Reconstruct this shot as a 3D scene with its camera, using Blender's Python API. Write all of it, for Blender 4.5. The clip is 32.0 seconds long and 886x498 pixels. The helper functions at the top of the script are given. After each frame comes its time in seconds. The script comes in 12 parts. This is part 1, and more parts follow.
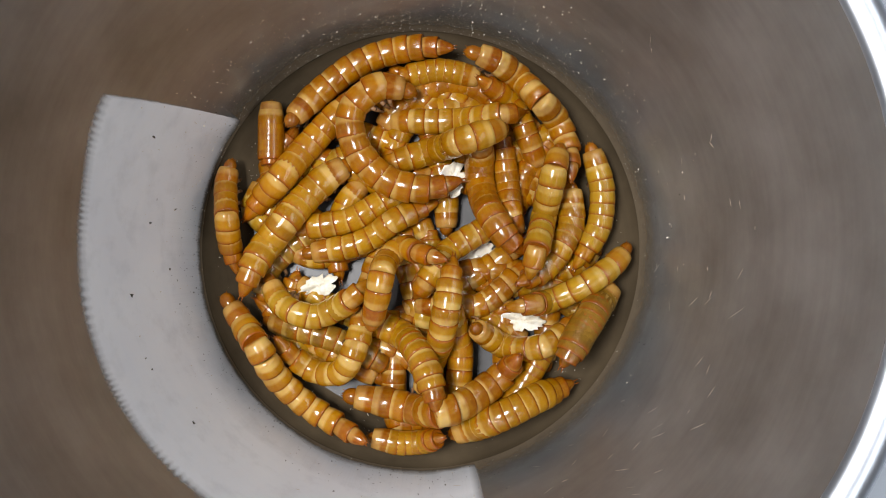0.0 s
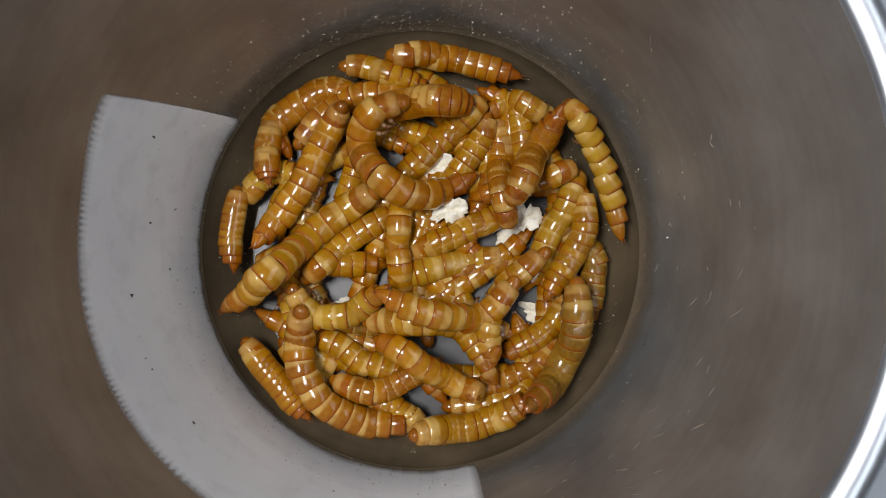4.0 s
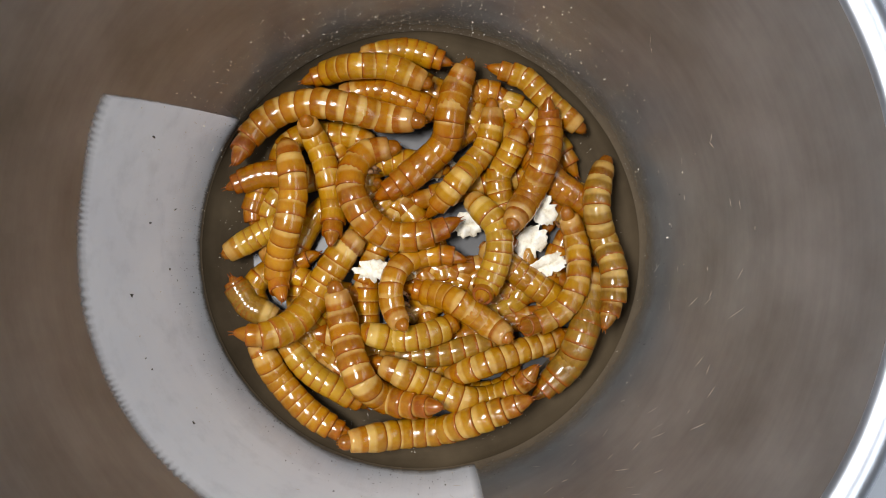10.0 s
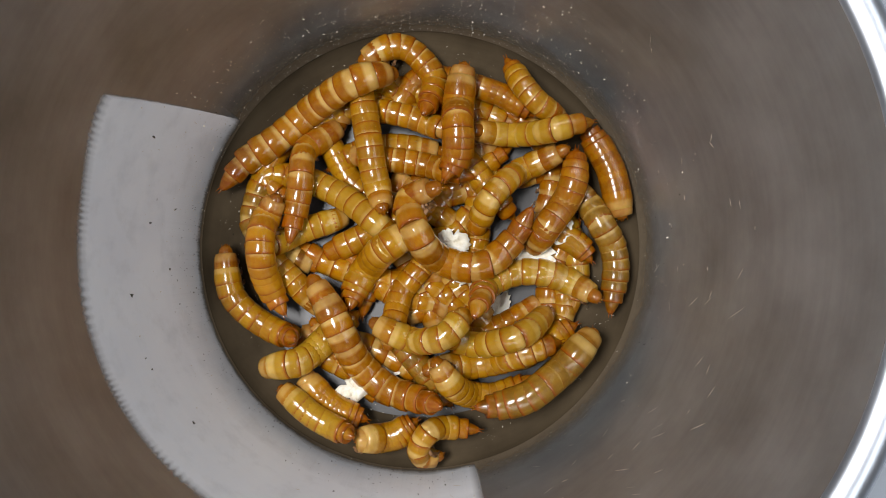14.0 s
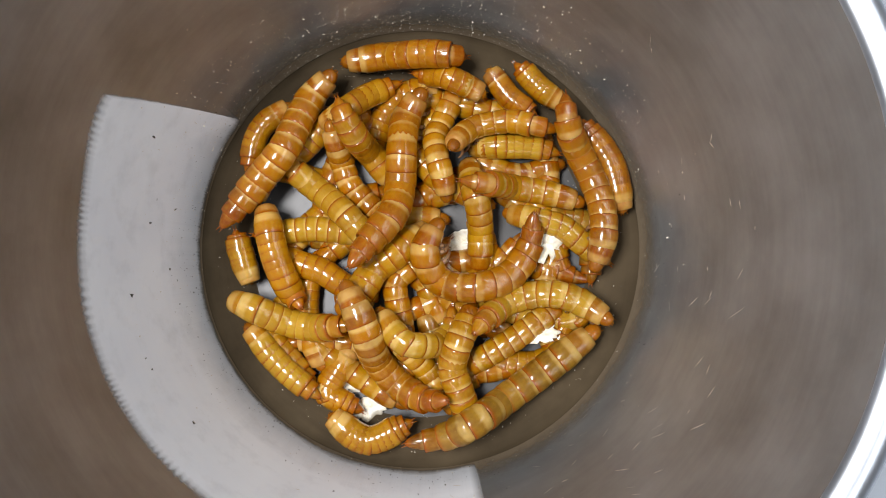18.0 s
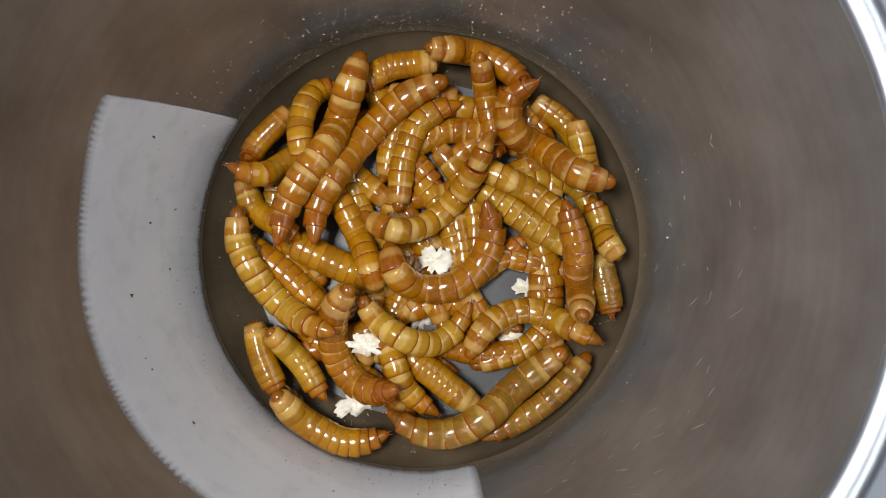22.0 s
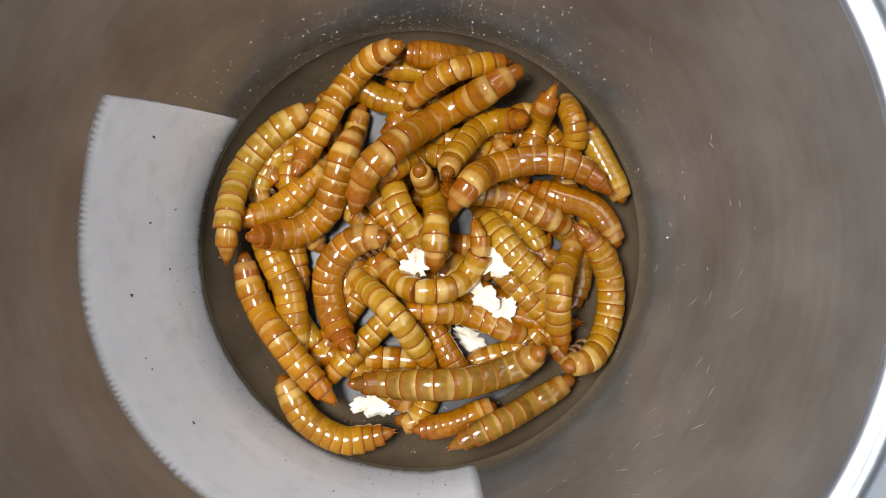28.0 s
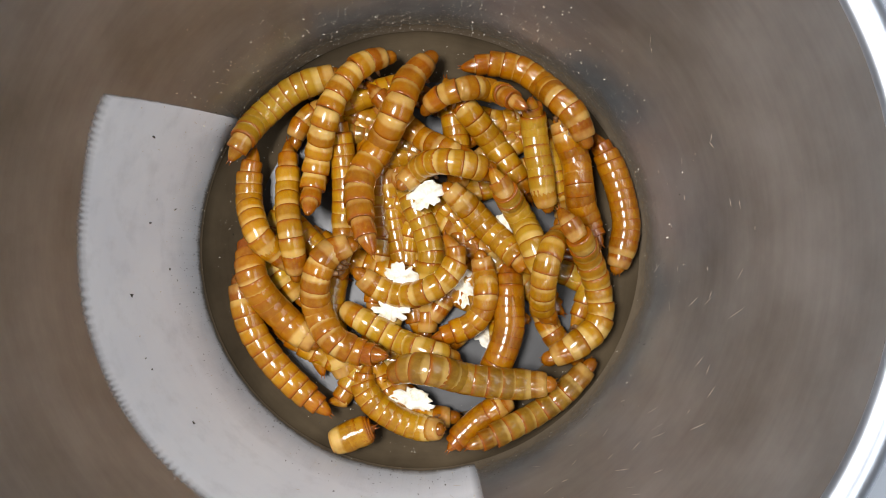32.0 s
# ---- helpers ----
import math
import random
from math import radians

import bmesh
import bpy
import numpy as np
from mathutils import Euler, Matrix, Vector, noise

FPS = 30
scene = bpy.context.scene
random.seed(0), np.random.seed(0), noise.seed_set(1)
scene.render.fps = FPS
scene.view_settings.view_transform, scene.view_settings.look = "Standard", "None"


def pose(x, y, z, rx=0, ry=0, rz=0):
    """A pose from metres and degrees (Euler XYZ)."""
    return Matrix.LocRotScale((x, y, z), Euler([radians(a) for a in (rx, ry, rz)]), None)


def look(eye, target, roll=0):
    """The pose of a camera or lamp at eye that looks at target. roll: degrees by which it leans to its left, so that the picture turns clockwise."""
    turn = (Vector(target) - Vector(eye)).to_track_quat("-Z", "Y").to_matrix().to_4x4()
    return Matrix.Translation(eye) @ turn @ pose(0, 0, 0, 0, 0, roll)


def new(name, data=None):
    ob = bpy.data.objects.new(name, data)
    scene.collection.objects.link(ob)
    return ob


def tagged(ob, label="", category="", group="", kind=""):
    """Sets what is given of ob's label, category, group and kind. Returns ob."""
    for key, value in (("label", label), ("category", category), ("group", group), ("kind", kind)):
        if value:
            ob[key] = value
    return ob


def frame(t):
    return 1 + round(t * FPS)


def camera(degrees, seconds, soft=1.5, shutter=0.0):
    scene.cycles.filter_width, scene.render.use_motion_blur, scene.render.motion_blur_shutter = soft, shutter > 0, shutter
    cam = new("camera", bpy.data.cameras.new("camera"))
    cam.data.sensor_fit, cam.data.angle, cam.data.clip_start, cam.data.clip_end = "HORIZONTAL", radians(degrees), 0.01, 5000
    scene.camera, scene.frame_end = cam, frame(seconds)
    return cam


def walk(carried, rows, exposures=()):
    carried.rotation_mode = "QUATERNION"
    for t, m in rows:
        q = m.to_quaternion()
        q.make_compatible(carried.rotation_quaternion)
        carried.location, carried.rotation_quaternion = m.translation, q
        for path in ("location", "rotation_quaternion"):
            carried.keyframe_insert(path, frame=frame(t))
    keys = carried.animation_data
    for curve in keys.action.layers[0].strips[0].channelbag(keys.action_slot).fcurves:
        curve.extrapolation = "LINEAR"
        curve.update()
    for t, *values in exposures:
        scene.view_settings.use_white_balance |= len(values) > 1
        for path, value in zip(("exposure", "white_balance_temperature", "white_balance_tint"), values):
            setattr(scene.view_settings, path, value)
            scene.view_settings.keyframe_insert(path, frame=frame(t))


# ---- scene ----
cam = camera(50, 32.0, soft=1.0)
walk(cam, [(0.0, pose(0.002785, -0.004052, 0.120, 1.9)), (32.0, pose(0.002785, -0.004052, 0.120, 1.9))], [
    (0, -0.15), (1, -0.30), (2, -0.39), (3, -0.52), (6, -0.66), (7, -0.24), (8, -0.21), (9, -0.21), (10, -0.18), (11, -0.13), (12, -0.27), (13, -0.33), (14, -0.33), (17, 0.01), (18, 0.04), (19, -0.01), (20, -0.01), (21, -0.10), (22, -0.39), (23, -0.33), (24, -0.24), (25, -0.10), (28, 0.04), (29, -0.01), (30, -0.01), (31, -0.01), (32, 0.01)])

# ---- world and light ----
world = bpy.data.worlds.new("room")
scene.world = world
world.use_nodes = True
bg = world.node_tree.nodes["Background"]
bg.inputs["Color"].default_value = (0.95, 0.96, 1.0, 1)
bg.inputs["Strength"].default_value = 0.11


def area_lamp(name, eye, target, size, size_y, watts, colour):
    data = bpy.data.lights.new(name, "AREA")
    data.shape, data.size, data.size_y, data.energy, data.color = "RECTANGLE", size, size_y, watts, colour
    ob = new(name, data)
    ob.matrix_world = look(eye, target)
    return ob


area_lamp("desk_lamp_light", (-0.11, 0.018, 0.385), (0, 0, 0), 0.12, 0.085, 2.1, (0.98, 0.98, 1.0))
# unseen fill lamp added to brighten the rim and the left wall
area_lamp("rim_fill_light", (0.45, 0.0, 0.72), (0, 0, 0.04), 0.90, 0.30, 2.85, (0.86, 0.93, 1.0))

# ---- materials ----


def material(name, colour, rough=0.4, metal=0.0):
    m = bpy.data.materials.new(name)
    m.use_nodes = True
    b = m.node_tree.nodes["Principled BSDF"]
    b.inputs["Base Color"].default_value = (*colour, 1)
    b.inputs["Roughness"].default_value = rough
    b.inputs["Metallic"].default_value = metal
    return m


def node(m, kind, **values):
    n = m.node_tree.nodes.new(kind)
    for key, value in values.items():
        n.inputs[key].default_value = value
    return n


def link(m, a, b):
    m.node_tree.links.new(a, b)


def bsdf(m):
    return m.node_tree.nodes["Principled BSDF"]


def ramp(m, fac, stops):
    n = m.node_tree.nodes.new("ShaderNodeValToRGB")
    while len(n.color_ramp.elements) < len(stops):
        n.color_ramp.elements.new(0.5)
    for e, (p, c) in zip(n.color_ramp.elements, stops):
        e.position, e.color = p, (*c, 1)
    link(m, fac, n.inputs["Fac"])
    return n.outputs["Color"]


AMBER, MILKY, CREASE_SHADE = (0.29, 0.080, 0.001), (0.66, 0.50, 0.31), (0.12, 0.032, 0.002)
FAT, SPECK = (0.50, 0.34, 0.05), (0.46, 0.33, 0.14)
END_MILKY = (0.56, 0.39, 0.22)


def mixed(m, fac, a, b):
    """Colour a turned into colour b by fac."""
    n = node(m, "ShaderNodeMix")
    n.data_type = "RGBA"
    link(m, fac, n.inputs["Factor"])
    link(m, a, n.inputs[6])
    n.inputs[7].default_value = (*b, 1)
    return n.outputs[2]


def sums(m, kind, a, b, c=None):
    """A math node; each of a, b and c is a socket or a number."""
    n = m.node_tree.nodes.new("ShaderNodeMath")
    n.operation = kind
    for i, v in enumerate((a, b, c)):
        if isinstance(v, (int, float)):
            n.inputs[i].default_value = v
        elif v is not None:
            link(m, v, n.inputs[i])
    return n.outputs[0]


def grey(*stops):
    return [(p, (v, v, v)) for p, v in stops]


def cuticle(name, dark, light, rough=0.26, band=None, pale=None, stretched=False):
    """Wet, honey-clear skin over pale fat, a little different on every piece. With band and pale, x along the ring
    runs from the amber hind edge over the skin to the milky fold at the front."""
    m = material(name, light, rough)
    co = node(m, "ShaderNodeTexCoord")
    rnd = node(m, "ShaderNodeObjectInfo")
    shift = node(m, "ShaderNodeVectorMath")
    shift.operation = "ADD"
    comb = node(m, "ShaderNodeCombineXYZ")
    far = sums(m, "MULTIPLY", rnd.outputs["Random"], 37.0)
    link(m, far, comb.inputs["X"])
    link(m, far, comb.inputs["Z"])
    link(m, co.outputs["Object"], shift.inputs[0])
    link(m, comb.outputs[0], shift.inputs[1])

    def cloud(scale, detail, rough):
        n = node(m, "ShaderNodeTexNoise", Scale=scale, Detail=detail, Roughness=rough)
        link(m, shift.outputs[0], n.inputs["Vector"])
        return n.outputs["Fac"]

    broad, fine, grain = cloud(0.9, 2.0, 0.45), cloud(2.6, 4.0, 0.55), cloud(5.0, 7.0, 0.7)
    tone = sums(m, "MULTIPLY_ADD", rnd.outputs["Random"], 0.45, sums(m, "MULTIPLY_ADD", broad, 0.9, -0.17))
    colour = ramp(m, tone, [(0.15, dark), (0.80, light)])
    if band:
        # pale fat shows through the skin in clots
        colour = mixed(m, ramp(m, fine, grey((0.42, 0.0), (0.72, 0.22))), colour, FAT)
        sep = node(m, "ShaderNodeSeparateXYZ")
        link(m, co.outputs["Object"], sep.inputs[0])
        wob = sums(m, "MULTIPLY_ADD", sums(m, "SUBTRACT", fine, 0.5), 0.07, sep.outputs["X"])
        along = node(m, "ShaderNodeMapRange")
        along.inputs["From Min"].default_value, along.inputs["From Max"].default_value = -0.655, 0.745
        link(m, wob, along.inputs["Value"])
        along = along.outputs["Result"]
        colour = mixed(m, ramp(m, along, grey((0.04, 0.95), (0.10, 0.85), (0.14, 0.4), (0.26, 0.0))), colour, band)
        fold = ramp(m, along, grey((0.50, 0.0), (0.58, 0.4), (0.64, 0.7), (1.0, 0.75)) if stretched else grey((0.56, 0.0), (0.64, 0.3), (0.70, 0.5), (1.0, 0.6)))
        colour = mixed(m, sums(m, "MULTIPLY", fold, ramp(m, broad, grey((0.35, 0.45), (0.6, 1.0)))), colour, pale)
        # shade under each ring's hind lip, painted as a thin dark line
        colour = mixed(m, ramp(m, along, grey((0.03, 0.5), (0.07, 0.0))), colour, CREASE_SHADE)
    colour = mixed(m, ramp(m, grain, grey((0.62, 0.0), (0.72, 0.4))), colour, SPECK)
    link(m, colour, bsdf(m).inputs["Base Color"])
    bump = node(m, "ShaderNodeBump", Strength=0.5, Distance=0.0001)
    link(m, grain, bump.inputs["Height"])
    link(m, bump.outputs["Normal"], bsdf(m).inputs["Normal"])
    film = node(m, "ShaderNodeBump", Strength=0.25, Distance=0.00006)
    link(m, broad, film.inputs["Height"])
    link(m, film.outputs["Normal"], bsdf(m).inputs["Coat Normal"])
    wet = node(m, "ShaderNodeMapRange")
    wet.inputs["To Min"].default_value, wet.inputs["To Max"].default_value = rough + 0.06, rough + 0.24
    link(m, fine, wet.inputs["Value"])
    link(m, wet.outputs["Result"], bsdf(m).inputs["Roughness"])
    bsdf(m).inputs["Specular IOR Level"].default_value = 0.1
    bsdf(m).inputs["Coat Weight"].default_value = 1.0
    bsdf(m).inputs["Coat Roughness"].default_value = 0.15
    bsdf(m).inputs["Coat Tint"].default_value = (0.95, 0.84, 0.44, 1)
    bsdf(m).inputs["Subsurface Weight"].default_value = 0.35
    bsdf(m).inputs["Subsurface Radius"].default_value = (1.0, 0.6, 0.2)
    bsdf(m).inputs["Subsurface Scale"].default_value = 0.00022
    return m


def steel(name, dark, light, rough, metal):
    """Worn brushed steel with marks that run round the cup."""
    m = material(name, light, rough, metal)
    co = node(m, "ShaderNodeTexCoord")
    sep = node(m, "ShaderNodeSeparateXYZ")
    link(m, co.outputs["Object"], sep.inputs[0])
    ang = node(m, "ShaderNodeMath")
    ang.operation = "ARCTAN2"
    link(m, sep.outputs["Y"], ang.inputs[0])
    link(m, sep.outputs["X"], ang.inputs[1])
    rad = node(m, "ShaderNodeVectorMath")
    rad.operation = "LENGTH"
    link(m, co.outputs["Object"], rad.inputs[0])
    both = node(m, "ShaderNodeCombineXYZ")
    link(m, ang.outputs[0], both.inputs["X"])
    link(m, rad.outputs["Value"], both.inputs["Y"])
    stretch = node(m, "ShaderNodeVectorMath")
    stretch.operation = "MULTIPLY"
    stretch.inputs[1].default_value = (2.2, 900.0, 1.0)
    link(m, both.outputs[0], stretch.inputs[0])
    lines = node(m, "ShaderNodeTexNoise", Scale=1.0, Detail=4.0, Roughness=0.6)
    link(m, stretch.outputs[0], lines.inputs["Vector"])
    cloud = node(m, "ShaderNodeTexNoise", Scale=70.0, Detail=5.0, Roughness=0.6)
    link(m, co.outputs["Object"], cloud.inputs["Vector"])
    mix = node(m, "ShaderNodeMath")
    mix.operation = "MULTIPLY_ADD"
    mix.inputs[1].default_value = 0.2
    link(m, lines.outputs["Fac"], mix.inputs[0])
    half = node(m, "ShaderNodeMath")
    half.operation = "MULTIPLY"
    half.inputs[1].default_value = 0.8
    link(m, cloud.outputs["Fac"], half.inputs[0])
    link(m, half.outputs[0], mix.inputs[2])
    link(m, ramp(m, mix.outputs[0], [(0.3, dark), (0.7, light)]), bsdf(m).inputs["Base Color"])
    r = node(m, "ShaderNodeMapRange")
    r.inputs["To Min"].default_value, r.inputs["To Max"].default_value = rough - 0.08, rough + 0.12
    link(m, mix.outputs[0], r.inputs["Value"])
    link(m, r.outputs[0], bsdf(m).inputs["Roughness"])
    bump = node(m, "ShaderNodeBump", Strength=0.12, Distance=0.00005)
    link(m, lines.outputs["Fac"], bump.inputs["Height"])
    link(m, bump.outputs["Normal"], bsdf(m).inputs["Normal"])
    return m


STEEL = steel("brushed_steel", (0.205, 0.212, 0.212), (0.40, 0.414, 0.420), 0.36, 0.65)
RIM = steel("polished_steel", (0.70, 0.73, 0.78), (0.84, 0.87, 0.92), 0.34, 1.0)
# dark floor edge: shade and dark reflections painted in along with grime
FLOOR_STEEL = steel("grime_shade_steel", (0.034, 0.0245, 0.014), (0.100, 0.073, 0.043), 0.8, 0.0)
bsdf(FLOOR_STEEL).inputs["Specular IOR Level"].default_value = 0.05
# brown grime that also paints in the shade fading up the wall
GRIME_SHADE = material("grime_shade_film", (0.215, 0.165, 0.108), 0.8)
bsdf(GRIME_SHADE).inputs["Specular IOR Level"].default_value = 0.1
co = node(GRIME_SHADE, "ShaderNodeTexCoord")
up = node(GRIME_SHADE, "ShaderNodeSeparateXYZ")
link(GRIME_SHADE, co.outputs["UV"], up.inputs[0])
blot = node(GRIME_SHADE, "ShaderNodeTexNoise", Scale=420.0, Detail=7.0, Roughness=0.72)
link(GRIME_SHADE, co.outputs["Object"], blot.inputs["Vector"])
thick = sums(GRIME_SHADE, "SUBTRACT", sums(GRIME_SHADE, "MULTIPLY_ADD", blot.outputs["Fac"], 0.45, 0.33), up.outputs["Y"])
link(GRIME_SHADE, ramp(GRIME_SHADE, thick, grey((0.0, 0.0), (0.25, 0.4), (0.5, 0.95))), bsdf(GRIME_SHADE).inputs["Alpha"])
BARE_STEEL = steel("bare_steel", (0.036, 0.034, 0.032), (0.085, 0.083, 0.082), 0.4, 0.5)
PATCH = steel("painted_reflection", (0.85, 0.87, 0.92), (0.96, 0.975, 1.0), 0.6, 0.0)
# painted reflection: pale colour, thin and cloudy, thinning out along its upper edge
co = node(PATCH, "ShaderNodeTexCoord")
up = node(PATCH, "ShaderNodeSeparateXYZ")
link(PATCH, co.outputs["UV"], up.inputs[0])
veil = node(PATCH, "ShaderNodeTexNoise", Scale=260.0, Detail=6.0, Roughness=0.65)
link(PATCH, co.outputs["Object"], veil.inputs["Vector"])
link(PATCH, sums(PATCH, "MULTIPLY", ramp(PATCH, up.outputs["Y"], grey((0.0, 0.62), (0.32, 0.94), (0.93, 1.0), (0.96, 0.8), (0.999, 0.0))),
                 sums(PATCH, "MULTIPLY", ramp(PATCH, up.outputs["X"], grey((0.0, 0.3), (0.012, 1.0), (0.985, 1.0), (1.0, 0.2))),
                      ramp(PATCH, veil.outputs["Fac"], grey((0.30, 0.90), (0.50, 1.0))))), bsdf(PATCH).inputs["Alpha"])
DUST = material("pale_dust", (0.64, 0.58, 0.48), 0.6)
FRASS = material("dark_frass", (0.05, 0.04, 0.03), 0.8)
SCRATCH = material("bright_scratch", (0.66, 0.62, 0.55), 0.4, 0.0)
TABLE = material("grey_table", (0.30, 0.33, 0.37), 0.5)
PALETTES = [
    ("golden", (0.26, 0.110, 0.001), (0.42, 0.222, 0.008)),
    ("pale", (0.32, 0.172, 0.012), (0.45, 0.282, 0.034)),
    ("tawny", (0.21, 0.066, 0.001), (0.37, 0.150, 0.001)),
    ("honey", (0.28, 0.106, 0.001), (0.44, 0.210, 0.004)),
    ("dusty", (0.15, 0.074, 0.010), (0.29, 0.162, 0.030)),
]
SKINS = []  # for each colour: a contracted and a stretched body, each with the skin of its middle and of its ends
for n, d, l in PALETTES:
    ends = (d[0] * 0.84, d[1] * 0.56, d[2] * 0.3), (l[0] * 0.86, l[1] * 0.64, l[2] * 0.3)
    SKINS.append([(cuticle(n + "_cuticle", d, l, 0.25, AMBER, MILKY, stretched), cuticle(n + "_end_cuticle", *ends, 0.25, AMBER, END_MILKY, stretched))
                  for stretched in (False, True)])
HEAD = cuticle("brown_head", (0.17, 0.054, 0.002), (0.34, 0.125, 0.007), 0.3)
LEG = material("brown_leg", (0.24, 0.12, 0.05), 0.45)
OAT = material("oat_flake", (0.80, 0.75, 0.62), 0.7)
co = node(OAT, "ShaderNodeTexCoord")
grain = node(OAT, "ShaderNodeTexNoise", Scale=900.0, Detail=6.0, Roughness=0.7)
link(OAT, co.outputs["Object"], grain.inputs["Vector"])
link(OAT, ramp(OAT, grain.outputs["Fac"], [(0.28, (0.36, 0.27, 0.15)), (0.44, (0.76, 0.69, 0.53)), (0.66, (0.88, 0.85, 0.76))]), bsdf(OAT).inputs["Base Color"])
rough = node(OAT, "ShaderNodeBump", Strength=0.6, Distance=0.0002)
link(OAT, grain.outputs["Fac"], rough.inputs["Height"])
link(OAT, rough.outputs["Normal"], bsdf(OAT).inputs["Normal"])

# ---- the cup ----


def mesh_of(name, bm, mats, smooth=True):
    me = bpy.data.meshes.new(name)
    bm.normal_update()
    bm.to_mesh(me)
    bm.free()
    for m in mats:
        me.materials.append(m)
    if smooth:
        me.polygons.foreach_set("use_smooth", [True] * len(me.polygons))
    return me


def part(name, bm, mats, parent, label=""):
    ob = new(name, mesh_of(name, bm, mats if isinstance(mats, (list, tuple)) else [mats]))
    ob.parent = parent
    return tagged(ob, label)


def lathe(profile, sides, a0=0.0, a1=2 * math.pi):
    """A surface of revolution round z from (radius, height) pairs."""
    bm = bmesh.new()
    closed = a1 - a0 > 6.28
    cols = sides if closed else sides + 1
    rings = []
    for r, z in profile:
        rings.append([bm.verts.new((r * math.cos(a0 + (a1 - a0) * i / sides), r * math.sin(a0 + (a1 - a0) * i / sides), z)) for i in range(cols)])
    for p, q in zip(rings, rings[1:]):
        for i in range(sides):
            j = (i + 1) % cols
            bm.faces.new((p[i], p[j], q[j], q[i]))
    return bm


FLOOR_R, MOUTH_R, DEPTH = 0.0275, 0.0363, 0.050
cup = tagged(new("steel_cup"), "small round brushed stainless steel cup holding mealworms", "cup")
part("cup_floor", lathe([(0.0001, 0.0), (0.010, 0.0), (0.0212, 0.0)], 128), BARE_STEEL, cup, "bare shiny steel floor of the cup")
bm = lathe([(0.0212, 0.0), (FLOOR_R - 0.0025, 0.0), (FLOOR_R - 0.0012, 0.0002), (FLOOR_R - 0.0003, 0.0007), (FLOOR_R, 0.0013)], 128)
part("grime_shade_edge", bm, FLOOR_STEEL, cup, "dark steel round the edge of the floor, grime with painted shade")
wall_profile = [(FLOOR_R, 0.0013)]
for i in range(1, 13):
    u = i / 12
    wall_profile.append((FLOOR_R + (MOUTH_R - FLOOR_R) * u, 0.0013 + (DEPTH - 0.0013) * u))
part("cup_wall", lathe(wall_profile, 160), STEEL, cup, "brushed steel inner wall with fine scratches")
outer = [(MOUTH_R + 0.0010, DEPTH - 0.004), (MOUTH_R + 0.0006, DEPTH - 0.012), (FLOOR_R + 0.001, -0.001), (0.0001, -0.001)]
part("outer_wall", lathe(outer, 96), STEEL, cup)
rim = [(MOUTH_R, DEPTH)]
for i in range(21):  # rolled outwards
    a = radians(140 - 235 * i / 20)
    rim.append((MOUTH_R + 0.0014 + 0.0017 * math.cos(a), DEPTH - 0.0008 + 0.0017 * math.sin(a)))
rim.append((MOUTH_R + 0.0010, DEPTH - 0.004))
part("rim", lathe(rim, 160), RIM, cup, "rolled polished steel rim")

# a reflection painted on the wall as pale colour, ragged along its upper edge
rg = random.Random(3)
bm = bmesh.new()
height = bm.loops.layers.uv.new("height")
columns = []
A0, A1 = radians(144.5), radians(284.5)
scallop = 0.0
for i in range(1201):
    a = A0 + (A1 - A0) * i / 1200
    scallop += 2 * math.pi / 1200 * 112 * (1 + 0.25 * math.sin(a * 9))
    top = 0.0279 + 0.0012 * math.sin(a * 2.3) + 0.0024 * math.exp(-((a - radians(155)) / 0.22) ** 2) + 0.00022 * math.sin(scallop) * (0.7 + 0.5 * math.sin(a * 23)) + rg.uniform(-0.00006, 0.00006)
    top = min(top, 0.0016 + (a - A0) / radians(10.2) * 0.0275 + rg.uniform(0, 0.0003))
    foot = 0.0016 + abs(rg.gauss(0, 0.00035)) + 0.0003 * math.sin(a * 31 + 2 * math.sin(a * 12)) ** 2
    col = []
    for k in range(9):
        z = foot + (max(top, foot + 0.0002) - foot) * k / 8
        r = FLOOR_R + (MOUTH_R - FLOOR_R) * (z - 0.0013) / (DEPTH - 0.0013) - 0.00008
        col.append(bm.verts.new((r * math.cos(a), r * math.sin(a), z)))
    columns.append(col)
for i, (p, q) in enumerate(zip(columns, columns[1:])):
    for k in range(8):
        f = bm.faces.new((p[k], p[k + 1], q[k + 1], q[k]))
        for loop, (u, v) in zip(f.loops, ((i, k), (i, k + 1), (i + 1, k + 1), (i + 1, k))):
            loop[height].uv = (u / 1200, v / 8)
part("reflection_patch", bm, PATCH, cup, "pale ragged patch on the steel wall, a bright reflection painted as colour")

# a ragged film where the wall meets the floor: grime, with shade painted in
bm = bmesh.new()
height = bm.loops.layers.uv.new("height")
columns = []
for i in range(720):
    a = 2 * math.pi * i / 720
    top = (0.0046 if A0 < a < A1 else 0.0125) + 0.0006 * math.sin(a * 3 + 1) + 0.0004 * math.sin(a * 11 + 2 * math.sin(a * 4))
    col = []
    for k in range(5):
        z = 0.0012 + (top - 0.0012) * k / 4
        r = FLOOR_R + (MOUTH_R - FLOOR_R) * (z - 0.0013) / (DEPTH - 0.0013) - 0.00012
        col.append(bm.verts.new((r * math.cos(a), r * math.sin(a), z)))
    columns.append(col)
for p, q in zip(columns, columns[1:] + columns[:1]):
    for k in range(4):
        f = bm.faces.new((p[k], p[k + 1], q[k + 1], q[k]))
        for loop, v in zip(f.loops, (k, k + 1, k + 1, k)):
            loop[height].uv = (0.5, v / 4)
part("grime_shade_film", bm, GRIME_SHADE, cup, "ragged dark film at the foot of the wall, grime with painted shade")


